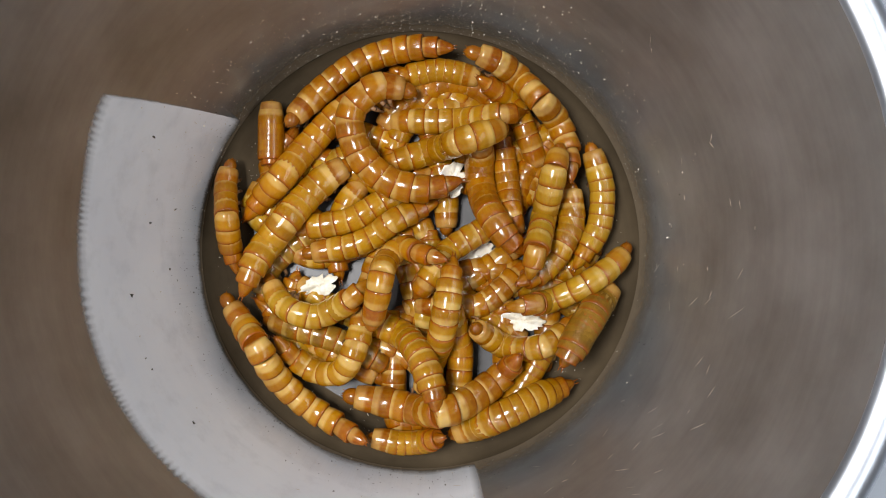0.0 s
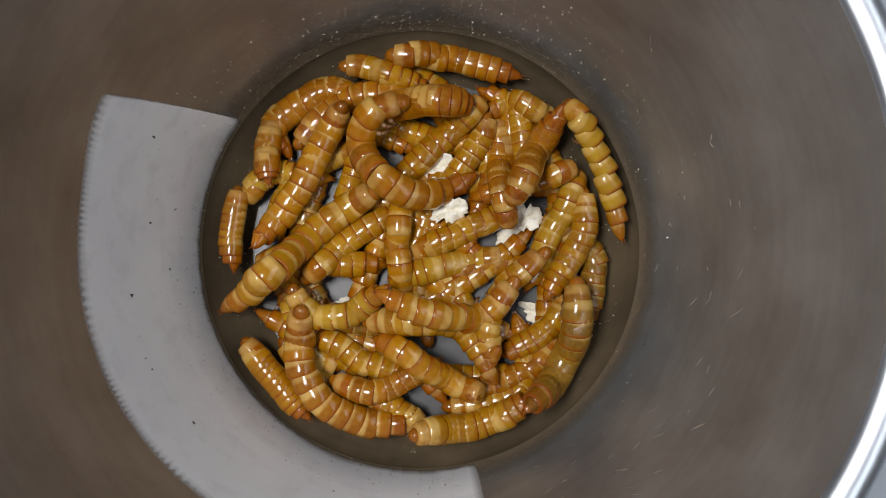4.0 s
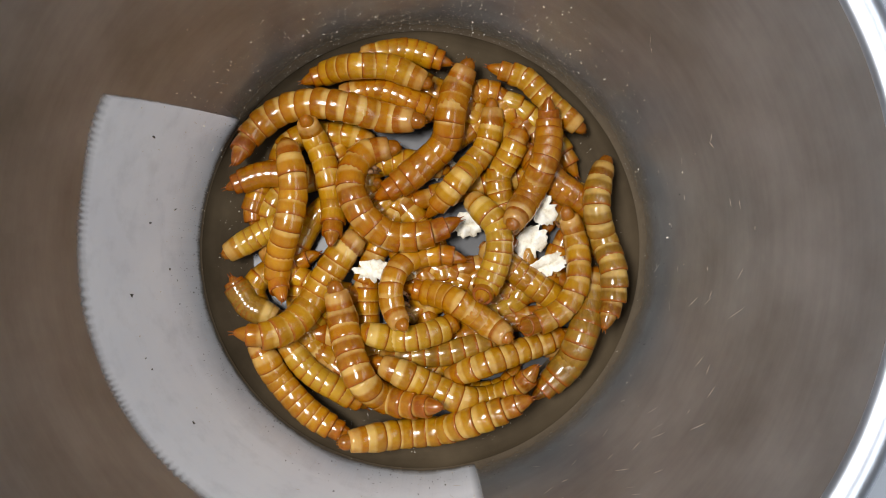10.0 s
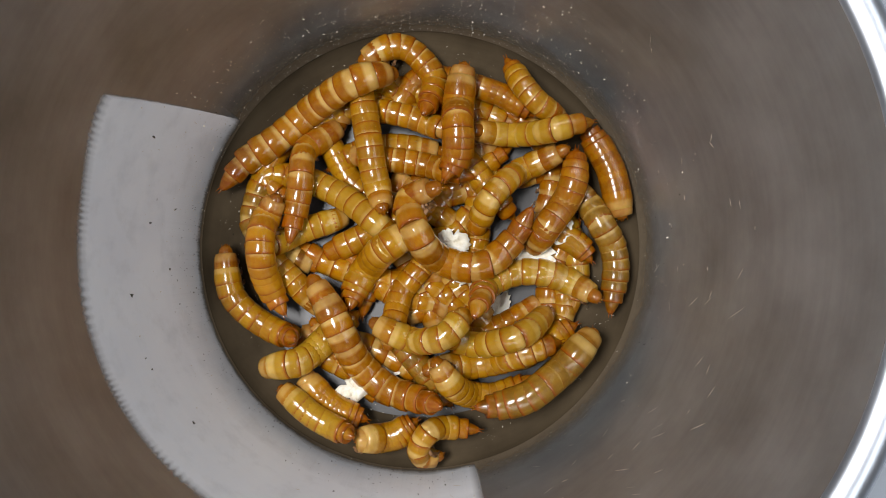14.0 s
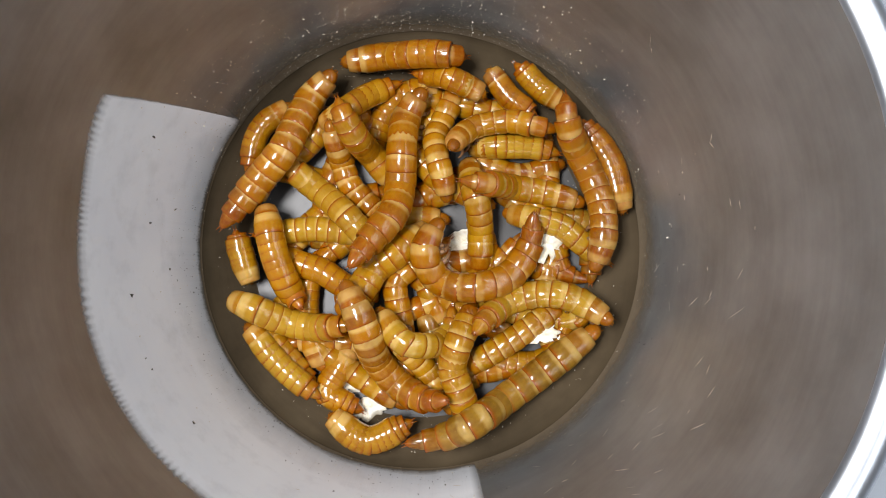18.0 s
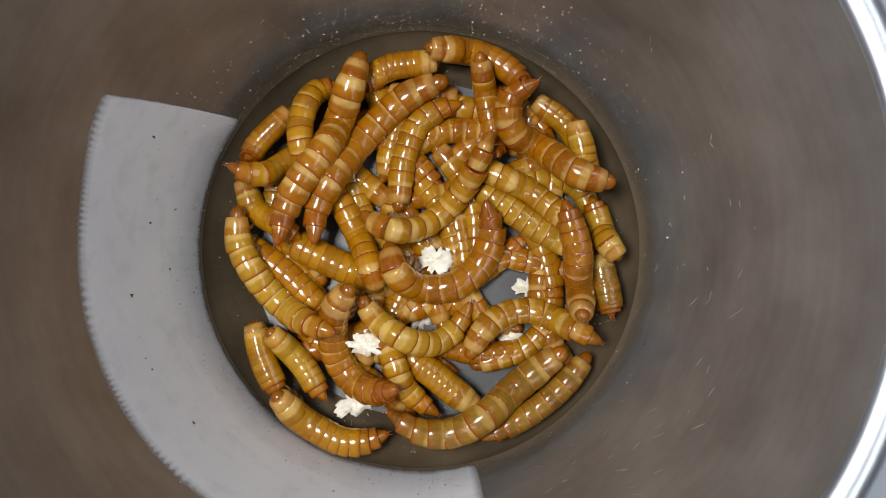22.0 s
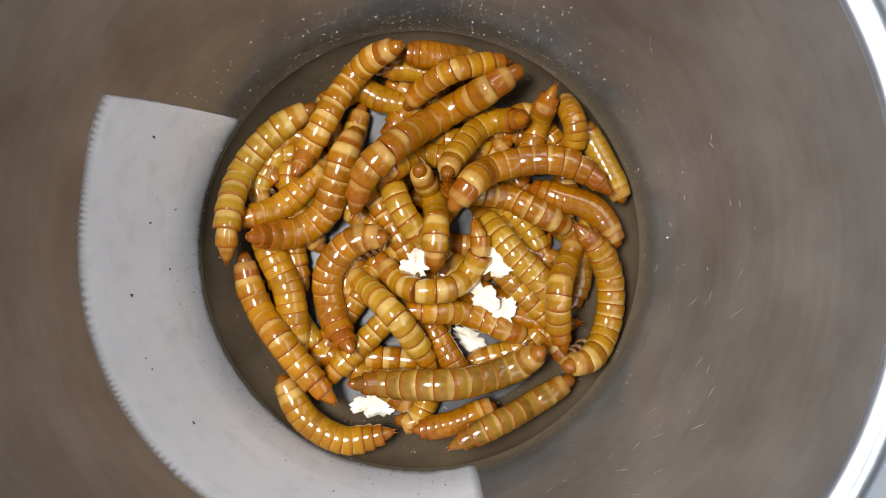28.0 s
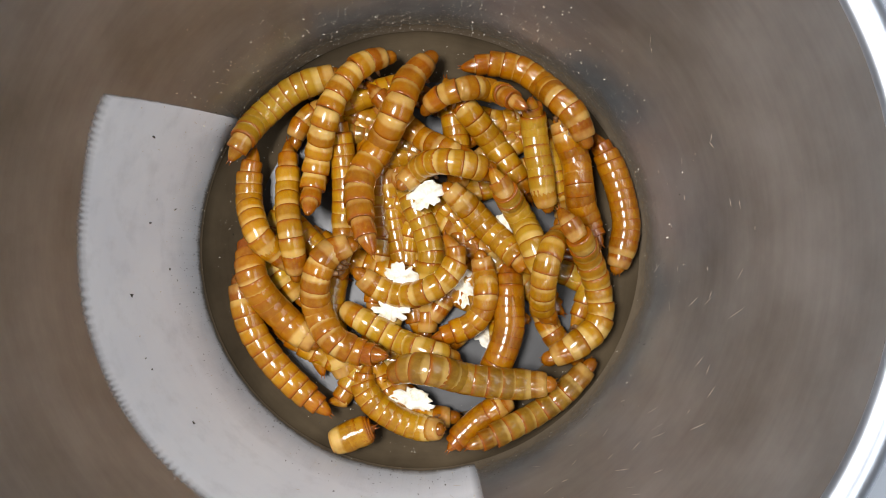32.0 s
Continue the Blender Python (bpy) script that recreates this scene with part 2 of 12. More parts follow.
def wall_point(a, z, lift=0.00015):
    r = FLOOR_R + (MOUTH_R - FLOOR_R) * (z - 0.0013) / (DEPTH - 0.0013) - lift
    return Vector((r * math.cos(a), r * math.sin(a), z))


def crumbs(name, mat, count, seed, label, category, spread):
    """Loose specks on the wall and floor of the cup: little uneven chips."""
    rg = random.Random(seed)
    bm = bmesh.new()
    for _ in range(count):
        a, z, size = spread(rg)
        c = wall_point(a, z) if z > 0.0013 else Vector((math.cos(a), math.sin(a), 0)) * rg.uniform(0.020, 0.0272) + Vector((0, 0, 0.0001))
        vs = [bm.verts.new(c + Vector((rg.uniform(-1, 1), rg.uniform(-1, 1), rg.uniform(-1, 1))) * size) for _ in range(5)]
        for i, j, k in ((0, 1, 2), (0, 2, 3), (0, 3, 4), (1, 2, 4), (1, 3, 4), (2, 3, 4)):
            bm.faces.new((vs[i], vs[j], vs[k]))
    tagged(new(name, mesh_of(name, bm, [mat], False)), label, category, kind="stuff")


def upper_dust(rg):
    return radians(rg.gauss(100, 46)), 0.0014 + abs(rg.gauss(0, 0.0085)), 0.00003 + 0.0001 * rg.random() ** 2.5


def all_round(rg):
    return rg.uniform(0, 6.283), 0.0004 + abs(rg.gauss(0, 0.006)), 0.00003 + 0.00009 * rg.random() ** 2


def on_floor(rg):
    return rg.uniform(0, 6.283), 0.0005, rg.uniform(0.00004, 0.00013)


def patch_foot(rg):
    return radians(rg.uniform(146, 290)), 0.0016 + rg.expovariate(1 / 0.0022), rg.uniform(0.00003, 0.0001)


def on_patch(rg):
    return radians(rg.uniform(150, 282)), rg.uniform(0.004, 0.022), rg.uniform(0.00012, 0.0003)


crumbs("grime_specks", FRASS, 240, 16, "dark grime specks on the foot of the painted reflection", "grime", patch_foot)
crumbs("floor_bran", DUST, 420, 14, "pale bran crumbs on the dark edge of the floor", "dust", on_floor)
crumbs("floor_frass", FRASS, 420, 15, "dark droppings on the floor beside the mealworms", "droppings", on_floor)
crumbs("pale_dust", DUST, 1700, 11, "fine pale bran dust sticking to the steel wall", "dust", upper_dust)
crumbs("bran_specks", DUST, 320, 12, "scattered pale bran specks round the cup floor", "dust", all_round)
crumbs("patch_smudges", FRASS, 16, 17, "dark smudges of dirt on the painted reflection", "grime", on_patch)
crumbs("dark_frass", FRASS, 420, 13, "tiny dark droppings along the foot of the wall", "droppings", all_round)

# fine scratches round the wall
rg = random.Random(21)
bm = bmesh.new()
for _ in range(60):
    a, z = radians(rg.gauss(-38, 34)), rg.uniform(0.006, 0.030)
    length, wide, slope = rg.uniform(0.0004, 0.0013), rg.uniform(0.00006, 0.00022), rg.uniform(-0.8, 2.2)
    rows = []
    for k in range(5):
        u = k / 4 - 0.5
        w = wide * (1 - 4 * u * u * 0.9)
        p = wall_point(a + u * length / 0.03, z + u * length * slope, 0.00016)
        rows.append((bm.verts.new(p + Vector((0, 0, w))), bm.verts.new(p - Vector((0, 0, w)))))
    for p, q in zip(rows, rows[1:]):
        bm.faces.new((p[0], p[1], q[1], q[0]))
tagged(new("scratch_marks", mesh_of("scratch_marks", bm, [SCRATCH])), "fine bright scratches on the brushed steel wall", "scratches", kind="stuff")

bm = lathe([(0.0001, -0.0012), (0.2, -0.0012), (0.6, -0.0012)], 48)
tagged(new("table_top", mesh_of("table_top", bm, [TABLE])), "plain grey table surface under the steel cup", "table", kind="structure")

# ---- mealworms ----
WORM_LENGTHS = [15.5, 19.6, 17.4, 19.5, 15.8, 15.5, 22.5, 18.3, 22.5, 17.7, 20.7, 17.4, 20.4, 19.2, 18.5, 18.4, 18.9, 17.3, 16.6, 17.1, 17.3, 20.8, 18.0, 23.9, 26.2, 16.9, 20.1, 21.6, 15.5, 15.5, 18.3, 17.5, 18.8, 18.7, 15.5, 26.5, 18.2, 21.2, 17.9, 16.1, 22.6, 26.5, 18.5, 17.1, 20.8, 22.9, 26.5, 20.0, 21.2, 26.5, 17.3, 26.5, 20.7, 19.7, 17.5, 18.3, 24.2, 18.8, 18.1, 18.1, 17.0, 17.0, 17.0, 17.0, 17.0, 17.0, 17.0, 17.0, 17.0, 17.0, 17.0, 17.0]
FLAKE_COUNT = 8


def barrel(profile, mats_at, sides=16, flat=0.93):
    """A body ring round x from (x, radius) pairs; mats_at gives the material slot of each strip."""
    bm = bmesh.new()
    rings = [[bm.verts.new((x, r * math.cos(2 * math.pi * i / sides), flat * r * math.sin(2 * math.pi * i / sides))) for i in range(sides)] for x, r in profile]
    for k, (p, q) in enumerate(zip(rings, rings[1:])):
        for i in range(sides):
            f = bm.faces.new((p[i], p[(i + 1) % sides], q[(i + 1) % sides], q[i]))
            f.material_index = mats_at[k]
    return bm


RING = [(-0.50, 0.02), (-0.60, 0.80), (-0.645, 0.93), (-0.625, 0.967), (-0.56, 0.990), (-0.46, 1.004), (-0.32, 1.012), (-0.1, 1.012), (0.1, 1.0), (0.31, 0.968), (0.55, 0.925), (0.78, 0.84), (0.84, 0.6), (0.86, 0.02)]
LOOSE = [(-0.46, 0.02), (-0.56, 0.78), (-0.605, 0.92), (-0.585, 0.96), (-0.52, 0.992), (-0.42, 1.010), (-0.30, 1.018), (-0.1, 1.010), (0.12, 0.985), (0.30, 0.948), (0.55, 0.91), (0.78, 0.84), (0.84, 0.6), (0.86, 0.02)]


def ring_mesh(name, skin, loose):
    profile = LOOSE if loose else RING
    return mesh_of(name, barrel(profile, [0] * len(profile)), [skin])


def head_bm():
    bm = barrel([(-0.7, 0.80), (-0.4, 0.92), (0.0, 0.95), (0.3, 0.86), (0.55, 0.62), (0.68, 0.30), (0.70, 0.02)], [0] * 6)
    for s in (-1, 1):  # jaws and feelers
        for a, b, r in (((0.5, 0.22 * s, -0.2), (0.80, 0.10 * s, -0.3), 0.16), ((0.45, 0.45 * s, 0.0), (0.78, 0.58 * s, -0.05), 0.06)):
            spike(bm, Vector(a), Vector(b), r, r * 0.35)
    return bm


def spike(bm, a, b, r0, r1, sides=6):
    d = (b - a).normalized()
    u = d.orthogonal().normalized()
    v = d.cross(u)
    rings = [[bm.verts.new(p + (u * math.cos(2 * math.pi * i / sides) + v * math.sin(2 * math.pi * i / sides)) * r) for i in range(sides)] for p, r in ((a, r0), (b, r1))]
    for i in range(sides):
        bm.faces.new((rings[0][i], rings[0][(i + 1) % sides], rings[1][(i + 1) % sides], rings[1][i]))
    bm.faces.new(rings[1])


def tail_bm():
    bm = barrel([(-0.72, 0.03), (-0.66, 0.22), (-0.45, 0.45), (-0.1, 0.68), (0.3, 0.86), (0.55, 0.9), (0.75, 0.84)], [0] * 6)
    for s in (-1, 1):
        spike(bm, Vector((-0.6, 0.14 * s, 0.12)), Vector((-0.95, 0.18 * s, 0.3)), 0.10, 0.02)
    return bm


def leg_bm(side):
    bm = bmesh.new()
    p = [Vector((0.0, 0.42 * side, -0.72)), Vector((0.12, 0.72 * side, -0.98)), Vector((0.3, 0.66 * side, -1.3)), Vector((0.4, 0.5 * side, -1.5))]
    for k in range(3):
        spike(bm, p[k], p[k + 1], 0.18 - 0.04 * k, 0.13 - 0.04 * k)
    return bm


RING_MESHES = [[(ring_mesh("segment", skins[loose][0], loose), ring_mesh("segment", skins[loose][1], loose)) for skins in SKINS] for loose in (False, True)]
HEAD_MESH = mesh_of("head", head_bm(), [HEAD])
TAIL_MESHES = [mesh_of("tail", tail_bm(), [skins[0][1]]) for skins in SKINS]
LEG_MESHES = [mesh_of("leg", leg_bm(s), [LEG]) for s in (-1, 1)]
LABELS = ["glossy golden-brown ringed mealworm crawling in the steel cup", "pale cream-yellow ringed mealworm crawling over the others",
          "tawny orange-brown ringed mealworm in the wriggling pile", "honey-coloured ringed mealworm with darker orange bands",
          "dull brown dusty ringed mealworm among the golden ones"]


def child(name, me, parent, scale=(1, 1, 1)):
    ob = new(name, me)
    ob.parent, ob.scale = parent, scale
    return ob


def girth(s):
    """How wide the body is at s, 0 at the head and 1 at the tail."""
    return min(1.0, 0.70 + s * 2.2, 0.58 + (1 - s) * 2.2)


def mealworm(length, look_index, loose):
    """One mealworm; length in mm."""
    worm = tagged(new("mealworm"), LABELS[look_index], "mealworm", "mealworms in the cup")
    worm["length"] = length
    r = (0.88 + 0.040 * length) / 1000
    rings = max(7, min(12, round(length / 1.8) - 1))
    pitch = length / (rings + 1.4) / 1000
    pieces = []
    ring, end_ring = RING_MESHES[loose][look_index]
    for k in range(rings + 2):
        s = k / (rings + 1)
        w = r * girth(s)
        if k == 0:
            ob = child("head", HEAD_MESH, worm, (pitch * 0.85, w * 0.82, w * 0.82))
        elif k == rings + 1:
            ob = child("tail", TAIL_MESHES[look_index], worm, (pitch, w * 1.15, w * 1.15))
        else:
            ob = child("segment", end_ring if k in (1, rings) else ring, worm, (pitch, w, w))
            if k < 4:
                for me in LEG_MESHES:
                    child("leg", me, ob)
        pieces.append(ob)
    return worm, pieces


rng = random.Random(5)
WORMS = [mealworm(length, rng.choice([0, 0, 0, 1, 2, 2, 3, 3, 4]), rng.random() < 0.5) for length in WORM_LENGTHS]

# ---- oat flakes ----


def flake_bm(seed, long, wide):
    """A rolled oat: a thin, cupped, ragged oval, crumpled and split along its edge."""
    rg = random.Random(seed)
    bm = bmesh.new()
    n, rings = 36, 7
    edge = [1 + rg.uniform(-0.16, 0.10) for _ in range(n)]
    for _ in range(4):  # splits
        i = rg.randrange(n)
        edge[i] *= rg.uniform(0.5, 0.75)
    off = Vector((seed * 7.1, 0, 0))
    for side in (1, -1):
        mid = bm.verts.new((0, 0, side * 0.00016))
        prev = None
        for k in range(1, rings + 1):
            u = k / rings
            row = []
            for i in range(n):
                a = 2 * math.pi * i / n
                q = u * (1 + (edge[i] - 1) * u * u)
                x, y = long * q * math.cos(a), wide * q * math.sin(a)
                fold = noise.noise(Vector((x * 900, y * 900, 0)) + off) * 0.00042 + noise.noise(Vector((x * 2600, y * 2600, 3)) + off) * 0.00016
                z = 0.0006 * u * u * math.cos(a * 2 + seed) + fold + side * 0.00016 * (1 - 0.6 * u) - (0.0002 if abs(y) < wide * 0.12 else 0)
                row.append(bm.verts.new((x, y, z)))
            for i in range(n):
                j = (i + 1) % n
                f = (mid, row[i], row[j]) if prev is None else (prev[i], row[i], row[j], prev[j])
                bm.faces.new(f if side > 0 else f[::-1])
            prev = row
        if side > 0:
            top = prev
    for i in range(n):
        j = (i + 1) % n
        bm.faces.new((top[i], prev[i], prev[j], top[j]))
    return bm


FLAKES = []
for k in range(FLAKE_COUNT):
    rg = random.Random(40 + k)
    me = mesh_of("oat_flake", flake_bm(k, rg.uniform(0.0022, 0.0029), rg.uniform(0.0013, 0.0019)), [OAT])
    FLAKES.append(tagged(new("oat_flake", me), "creamy white rolled oat flake among the mealworms", "oat flake", "oat flakes in the cup"))

# ---- movement ----
SHAPES = {}
SPOTS = {}


def at(k, t, *tenths):
    """Where mealworm k lies at t: seven places along its back, in tenths of a millimetre."""
    SHAPES.setdefault(k, []).append((t, [Vector(tenths[i:i + 3]) / 10000 for i in range(0, len(tenths), 3)]))


def lay(k, t, x, y, z, turn):
    SPOTS.setdefault(k, []).append((t, pose(x / 10000, y / 10000, z / 10000, 6, -5, turn)))


def spline(points, count=48):
    """Evenly spaced places along a smooth curve through the points."""
    p = [points[0] * 2 - points[1], *points, points[-1] * 2 - points[-2]]
    dense = []
    for a, b, c, d in zip(p, p[1:], p[2:], p[3:]):
        for i in range(10):
            u = i / 10
            dense.append(0.5 * (b * 2 + (c - a) * u + (a * 2 - b * 5 + c * 4 - d) * u * u + (b * 3 - a - c * 3 + d) * u ** 3))
    dense.append(points[-1])
    run = [0.0]
    for a, b in zip(dense, dense[1:]):
        run.append(run[-1] + (b - a).length)
    s = np.linspace(0, run[-1], count)
    return np.stack([np.interp(s, run, [v[i] for v in dense]) for i in range(3)], 1)


def crawl(worm, pieces, shapes):
    """Key a mealworm and every ring of its body along the curves."""
    base, rows = [], [[] for _ in pieces]
    for t, points in shapes:
        c = spline(points)
        foot = Vector(c.mean(0))
        base.append((t, Matrix.Translation(foot)))
        # a curled body lies on its side, belly inwards
        d = np.diff(c[:, :2], axis=0)
        heading = np.unwrap(np.arctan2(d[:, 1], d[:, 0]))
        bend = np.convolve(np.pad(heading[8:] - heading[:-8], (8, 8), "edge"), np.ones(9) / 9, "same")
        roll = np.clip(bend * -1.2, -1.25, 1.25)
        for k in range(len(pieces)):
            s = (0.035 + 0.925 * k / (len(pieces) - 1)) * 47
            i = min(46, int(s))
            here = Vector(c[i] + (c[i + 1] - c[i]) * (s - i))
            lo, hi = max(0, int(s) - 2), min(47, int(s) + 3)
            way = Vector(c[lo] - c[hi]).normalized()
            side = Vector((0, 0, 1)).cross(way).normalized()
            lean = roll[i]
            side = side * math.cos(lean) + way.cross(side) * math.sin(lean)
            up = way.cross(side)
            m = Matrix((way, side, up)).transposed().to_4x4()
            m.translation = here - foot
            if rows[k]:
                t0, m0 = rows[k][-1]
                q0, q1 = m0.to_quaternion(), m.to_quaternion()
                steps = int(q0.rotation_difference(q1).angle / radians(70))
                for j in range(1, steps + 1):
                    u = j / (steps + 1)
                    mid = q0.slerp(q1, u).to_matrix().to_4x4()
                    mid.translation = m0.translation.lerp(m.translation, u)
                    rows[k].append((t0 + (t - t0) * u, mid))
            rows[k].append((t, m))
    if base[-1][0] < 32:
        base.append((32.0, base[-1][1]))
        for r in rows:
            r.append((32.0, r[-1][1]))
    walk(worm, base)
    for ob, r in zip(pieces, rows):
        walk(ob, r)


def motions():
    at(60, 0, 11,-50,13,40,-35,13,72,-27,13,105,-27,13,137,-35,13,166,-51,13,191,-73,13)
    at(60, 6, 12,-41,13,42,-29,13,75,-22,13,108,-21,13,140,-27,13,171,-38,13,200,-54,13)
    at(60, 12, 10,-37,13,42,-28,13,74,-24,13,107,-25,13,140,-30,13,171,-39,13,201,-53,13)
    at(60, 19, 12,-16,13,45,-14,13,77,-14,13,110,-17,13,143,-22,13,175,-29,13,207,-37,13)
    at(60, 25, 15,12,13,48,7,13,80,1,13,112,-7,13,144,-16,13,175,-27,13,205,-39,13)
    at(60, 32, 13,-3,13,46,-2,13,79,-2,13,112,-3,13,145,-4,13,177,-6,13,210,-9,13)
    at(61, 0, 181,60,13,146,66,13,111,73,13,76,79,13,41,85,13,7,91,13,-28,97,13)
    at(61, 6, 180,85,13,144,85,13,109,84,13,73,83,13,38,81,13,3,78,13,-32,75,13)
    at(61, 12, 181,103,13,146,95,13,112,87,13,78,78,13,44,69,13,10,59,13,-24,48,13)
    at(61, 19, 177,107,13,144,96,13,110,87,13,75,78,13,41,71,13,6,64,13,-29,59,13)
    at(61, 25, 168,125,13,137,107,13,106,91,13,73,78,13,39,68,13,4,60,13,-31,56,13)
    at(61, 32, 169,119,13,140,100,13,108,84,13,74,74,13,39,68,13,4,66,13,-32,70,13)
    at(62, 0, -36,225,13,-5,211,13,25,196,13,54,179,13,83,161,13,110,141,13,137,120,13)
    at(62, 6, -44,238,13,-14,222,13,15,204,13,42,183,13,68,162,13,92,138,13,114,113,13)
    at(62, 12, -48,215,13,-15,207,13,17,196,13,48,183,13,78,168,13,107,150,13,134,129,13)
    at(62, 19, -55,195,13,-21,190,13,12,185,13,46,179,13,79,173,13,112,166,13,145,159,13)
    at(62, 25, -48,205,13,-15,194,13,17,184,13,50,175,13,82,167,13,116,160,13,149,154,13)
    at(62, 32, -28,206,13,2,190,13,33,176,13,65,166,13,98,158,13,131,153,13,165,152,13)
    at(63, 0, -31,-82,13,-1,-70,13,29,-57,13,58,-41,13,86,-23,13,113,-4,13,138,17,13)
    at(63, 6, -29,-79,13,2,-69,13,33,-56,13,61,-40,13,88,-21,13,114,1,13,136,24,13)
    at(63, 12, -29,-92,13,1,-78,13,30,-62,13,57,-44,13,83,-24,13,108,-2,13,130,23,13)
    at(63, 19, -33,-84,13,-2,-74,13,29,-61,13,58,-45,13,85,-27,13,110,-6,13,133,18,13)
    at(63, 25, -30,-91,13,0,-75,13,28,-58,13,56,-41,13,83,-22,13,110,-3,13,136,17,13)
    at(63, 32, -41,-76,13,-10,-65,13,21,-55,13,53,-43,13,83,-32,13,114,-20,13,145,-7,13)
    at(64, 0, -19,97,13,-29,66,13,-39,35,13,-48,5,13,-58,-26,13,-67,-57,13,-76,-88,13)
    at(64, 6, -2,94,13,-18,67,13,-34,39,13,-49,10,13,-63,-19,13,-76,-48,13,-87,-78,13)
    at(64, 12, -12,101,13,-26,72,13,-38,42,13,-49,12,13,-59,-18,13,-68,-49,13,-75,-81,13)
    at(64, 19, -24,107,13,-31,75,13,-38,44,13,-46,12,13,-53,-19,13,-61,-50,13,-70,-81,13)
    at(64, 25, -14,106,13,-24,75,13,-34,45,13,-44,15,13,-56,-16,13,-67,-45,13,-80,-75,13)
    at(64, 32, -29,105,13,-36,74,13,-43,42,13,-48,11,13,-53,-21,13,-57,-53,13,-61,-85,13)
    at(65, 0, 2,-124,13,-3,-89,13,-9,-55,13,-18,-21,13,-29,12,13,-41,45,13,-56,77,13)
    at(65, 6, 13,-119,13,5,-85,13,-5,-52,13,-18,-19,13,-33,12,13,-51,43,13,-70,71,13)
    at(65, 12, 19,-117,13,9,-84,13,-3,-51,13,-18,-19,13,-35,11,13,-55,40,13,-76,68,13)
    at(65, 19, 32,-105,13,20,-72,13,4,-41,13,-17,-13,13,-42,12,13,-70,33,13,-101,49,13)
    at(65, 25, 26,-110,13,19,-76,13,5,-44,13,-14,-14,13,-37,12,13,-65,33,13,-95,50,13)
    at(65, 32, 5,-119,13,8,-84,13,4,-49,13,-8,-16,13,-27,13,13,-52,38,13,-81,57,13)
    at(66, 0, 156,9,13,168,37,13,173,67,13,170,97,13,158,125,13,140,149,13,117,168,13)
    at(66, 6, 166,17,13,172,47,13,172,77,13,163,106,13,148,132,13,127,154,13,101,170,13)
    at(66, 12, 152,28,13,164,56,13,167,86,13,160,116,13,145,142,13,122,162,13,95,174,13)
    at(66, 19, 138,40,13,154,66,13,160,95,13,155,125,13,140,151,13,117,171,13,89,182,13)
    at(66, 25, 165,29,13,176,57,13,176,87,13,165,115,13,145,137,13,118,150,13,87,152,13)
    at(66, 32, 172,26,13,184,54,13,183,84,13,170,112,13,147,131,13,118,140,13,88,136,13)
    at(67, 0, -45,-165,13,-73,-151,13,-100,-136,13,-127,-120,13,-153,-102,13,-178,-84,13,-203,-65,13)
    at(67, 6, -31,-171,13,-59,-157,13,-87,-142,13,-114,-128,13,-142,-114,13,-170,-100,13,-198,-85,13)
    at(67, 12, -13,-175,13,-43,-166,13,-72,-156,13,-101,-144,13,-129,-130,13,-156,-114,13,-182,-97,13)
    at(67, 19, -19,-198,13,-46,-181,13,-71,-163,13,-96,-145,13,-121,-125,13,-145,-105,13,-168,-84,13)
    at(67, 25, -3,-210,13,-27,-190,13,-51,-171,13,-76,-152,13,-102,-134,13,-128,-117,13,-154,-100,13)
    at(67, 32, -8,-180,13,-37,-169,13,-66,-157,13,-95,-145,13,-123,-132,13,-151,-118,13,-179,-104,13)
    at(68, 0, 119,-101,13,90,-97,13,63,-87,13,38,-72,13,17,-53,13,0,-29,13,-11,-3,13)
    at(68, 6, 116,-111,13,89,-100,13,64,-86,13,41,-68,13,22,-47,13,5,-23,13,-8,2,13)
    at(68, 12, 112,-114,13,86,-102,13,61,-87,13,38,-70,13,16,-51,13,-3,-30,13,-21,-7,13)
    at(68, 19, 117,-109,13,91,-96,13,65,-83,13,40,-68,13,17,-52,13,-7,-34,13,-29,-16,13)
    at(68, 25, 126,-93,13,98,-87,13,70,-79,13,43,-68,13,17,-55,13,-7,-40,13,-30,-22,13)
    at(68, 32, 132,-89,13,104,-81,13,77,-71,13,50,-60,13,24,-49,13,-2,-36,13,-28,-23,13)
    at(69, 0, -152,-131,13,-119,-120,13,-84,-117,13,-50,-122,13,-18,-135,13,11,-155,13,33,-182,13)
    at(69, 6, -152,-110,13,-117,-109,13,-83,-114,13,-50,-125,13,-20,-142,13,7,-165,13,29,-192,13)
    at(69, 12, -159,-104,13,-125,-106,13,-91,-113,13,-58,-125,13,-27,-141,13,1,-162,13,26,-186,13)
    at(69, 19, -167,-121,13,-133,-117,13,-98,-117,13,-64,-123,13,-30,-133,13,1,-147,13,31,-166,13)
    at(69, 25, -155,-139,13,-121,-135,13,-86,-134,13,-51,-134,13,-17,-137,13,18,-141,13,52,-148,13)
    at(69, 32, -148,-131,13,-113,-131,13,-78,-133,13,-44,-137,13,-10,-143,13,24,-150,13,58,-159,13)
    at(70, 0, 156,-150,13,156,-120,13,158,-90,13,163,-60,13,170,-30,13,179,-1,13,190,27,13)
    at(70, 6, 170,-157,13,162,-128,13,158,-98,13,158,-67,13,161,-37,13,167,-7,13,176,21,13)
    at(70, 12, 170,-139,13,162,-109,13,158,-79,13,160,-49,13,167,-19,13,180,8,13,197,33,13)
    at(70, 19, 181,-149,13,165,-123,13,156,-94,13,153,-64,13,157,-34,13,167,-5,13,184,20,13)
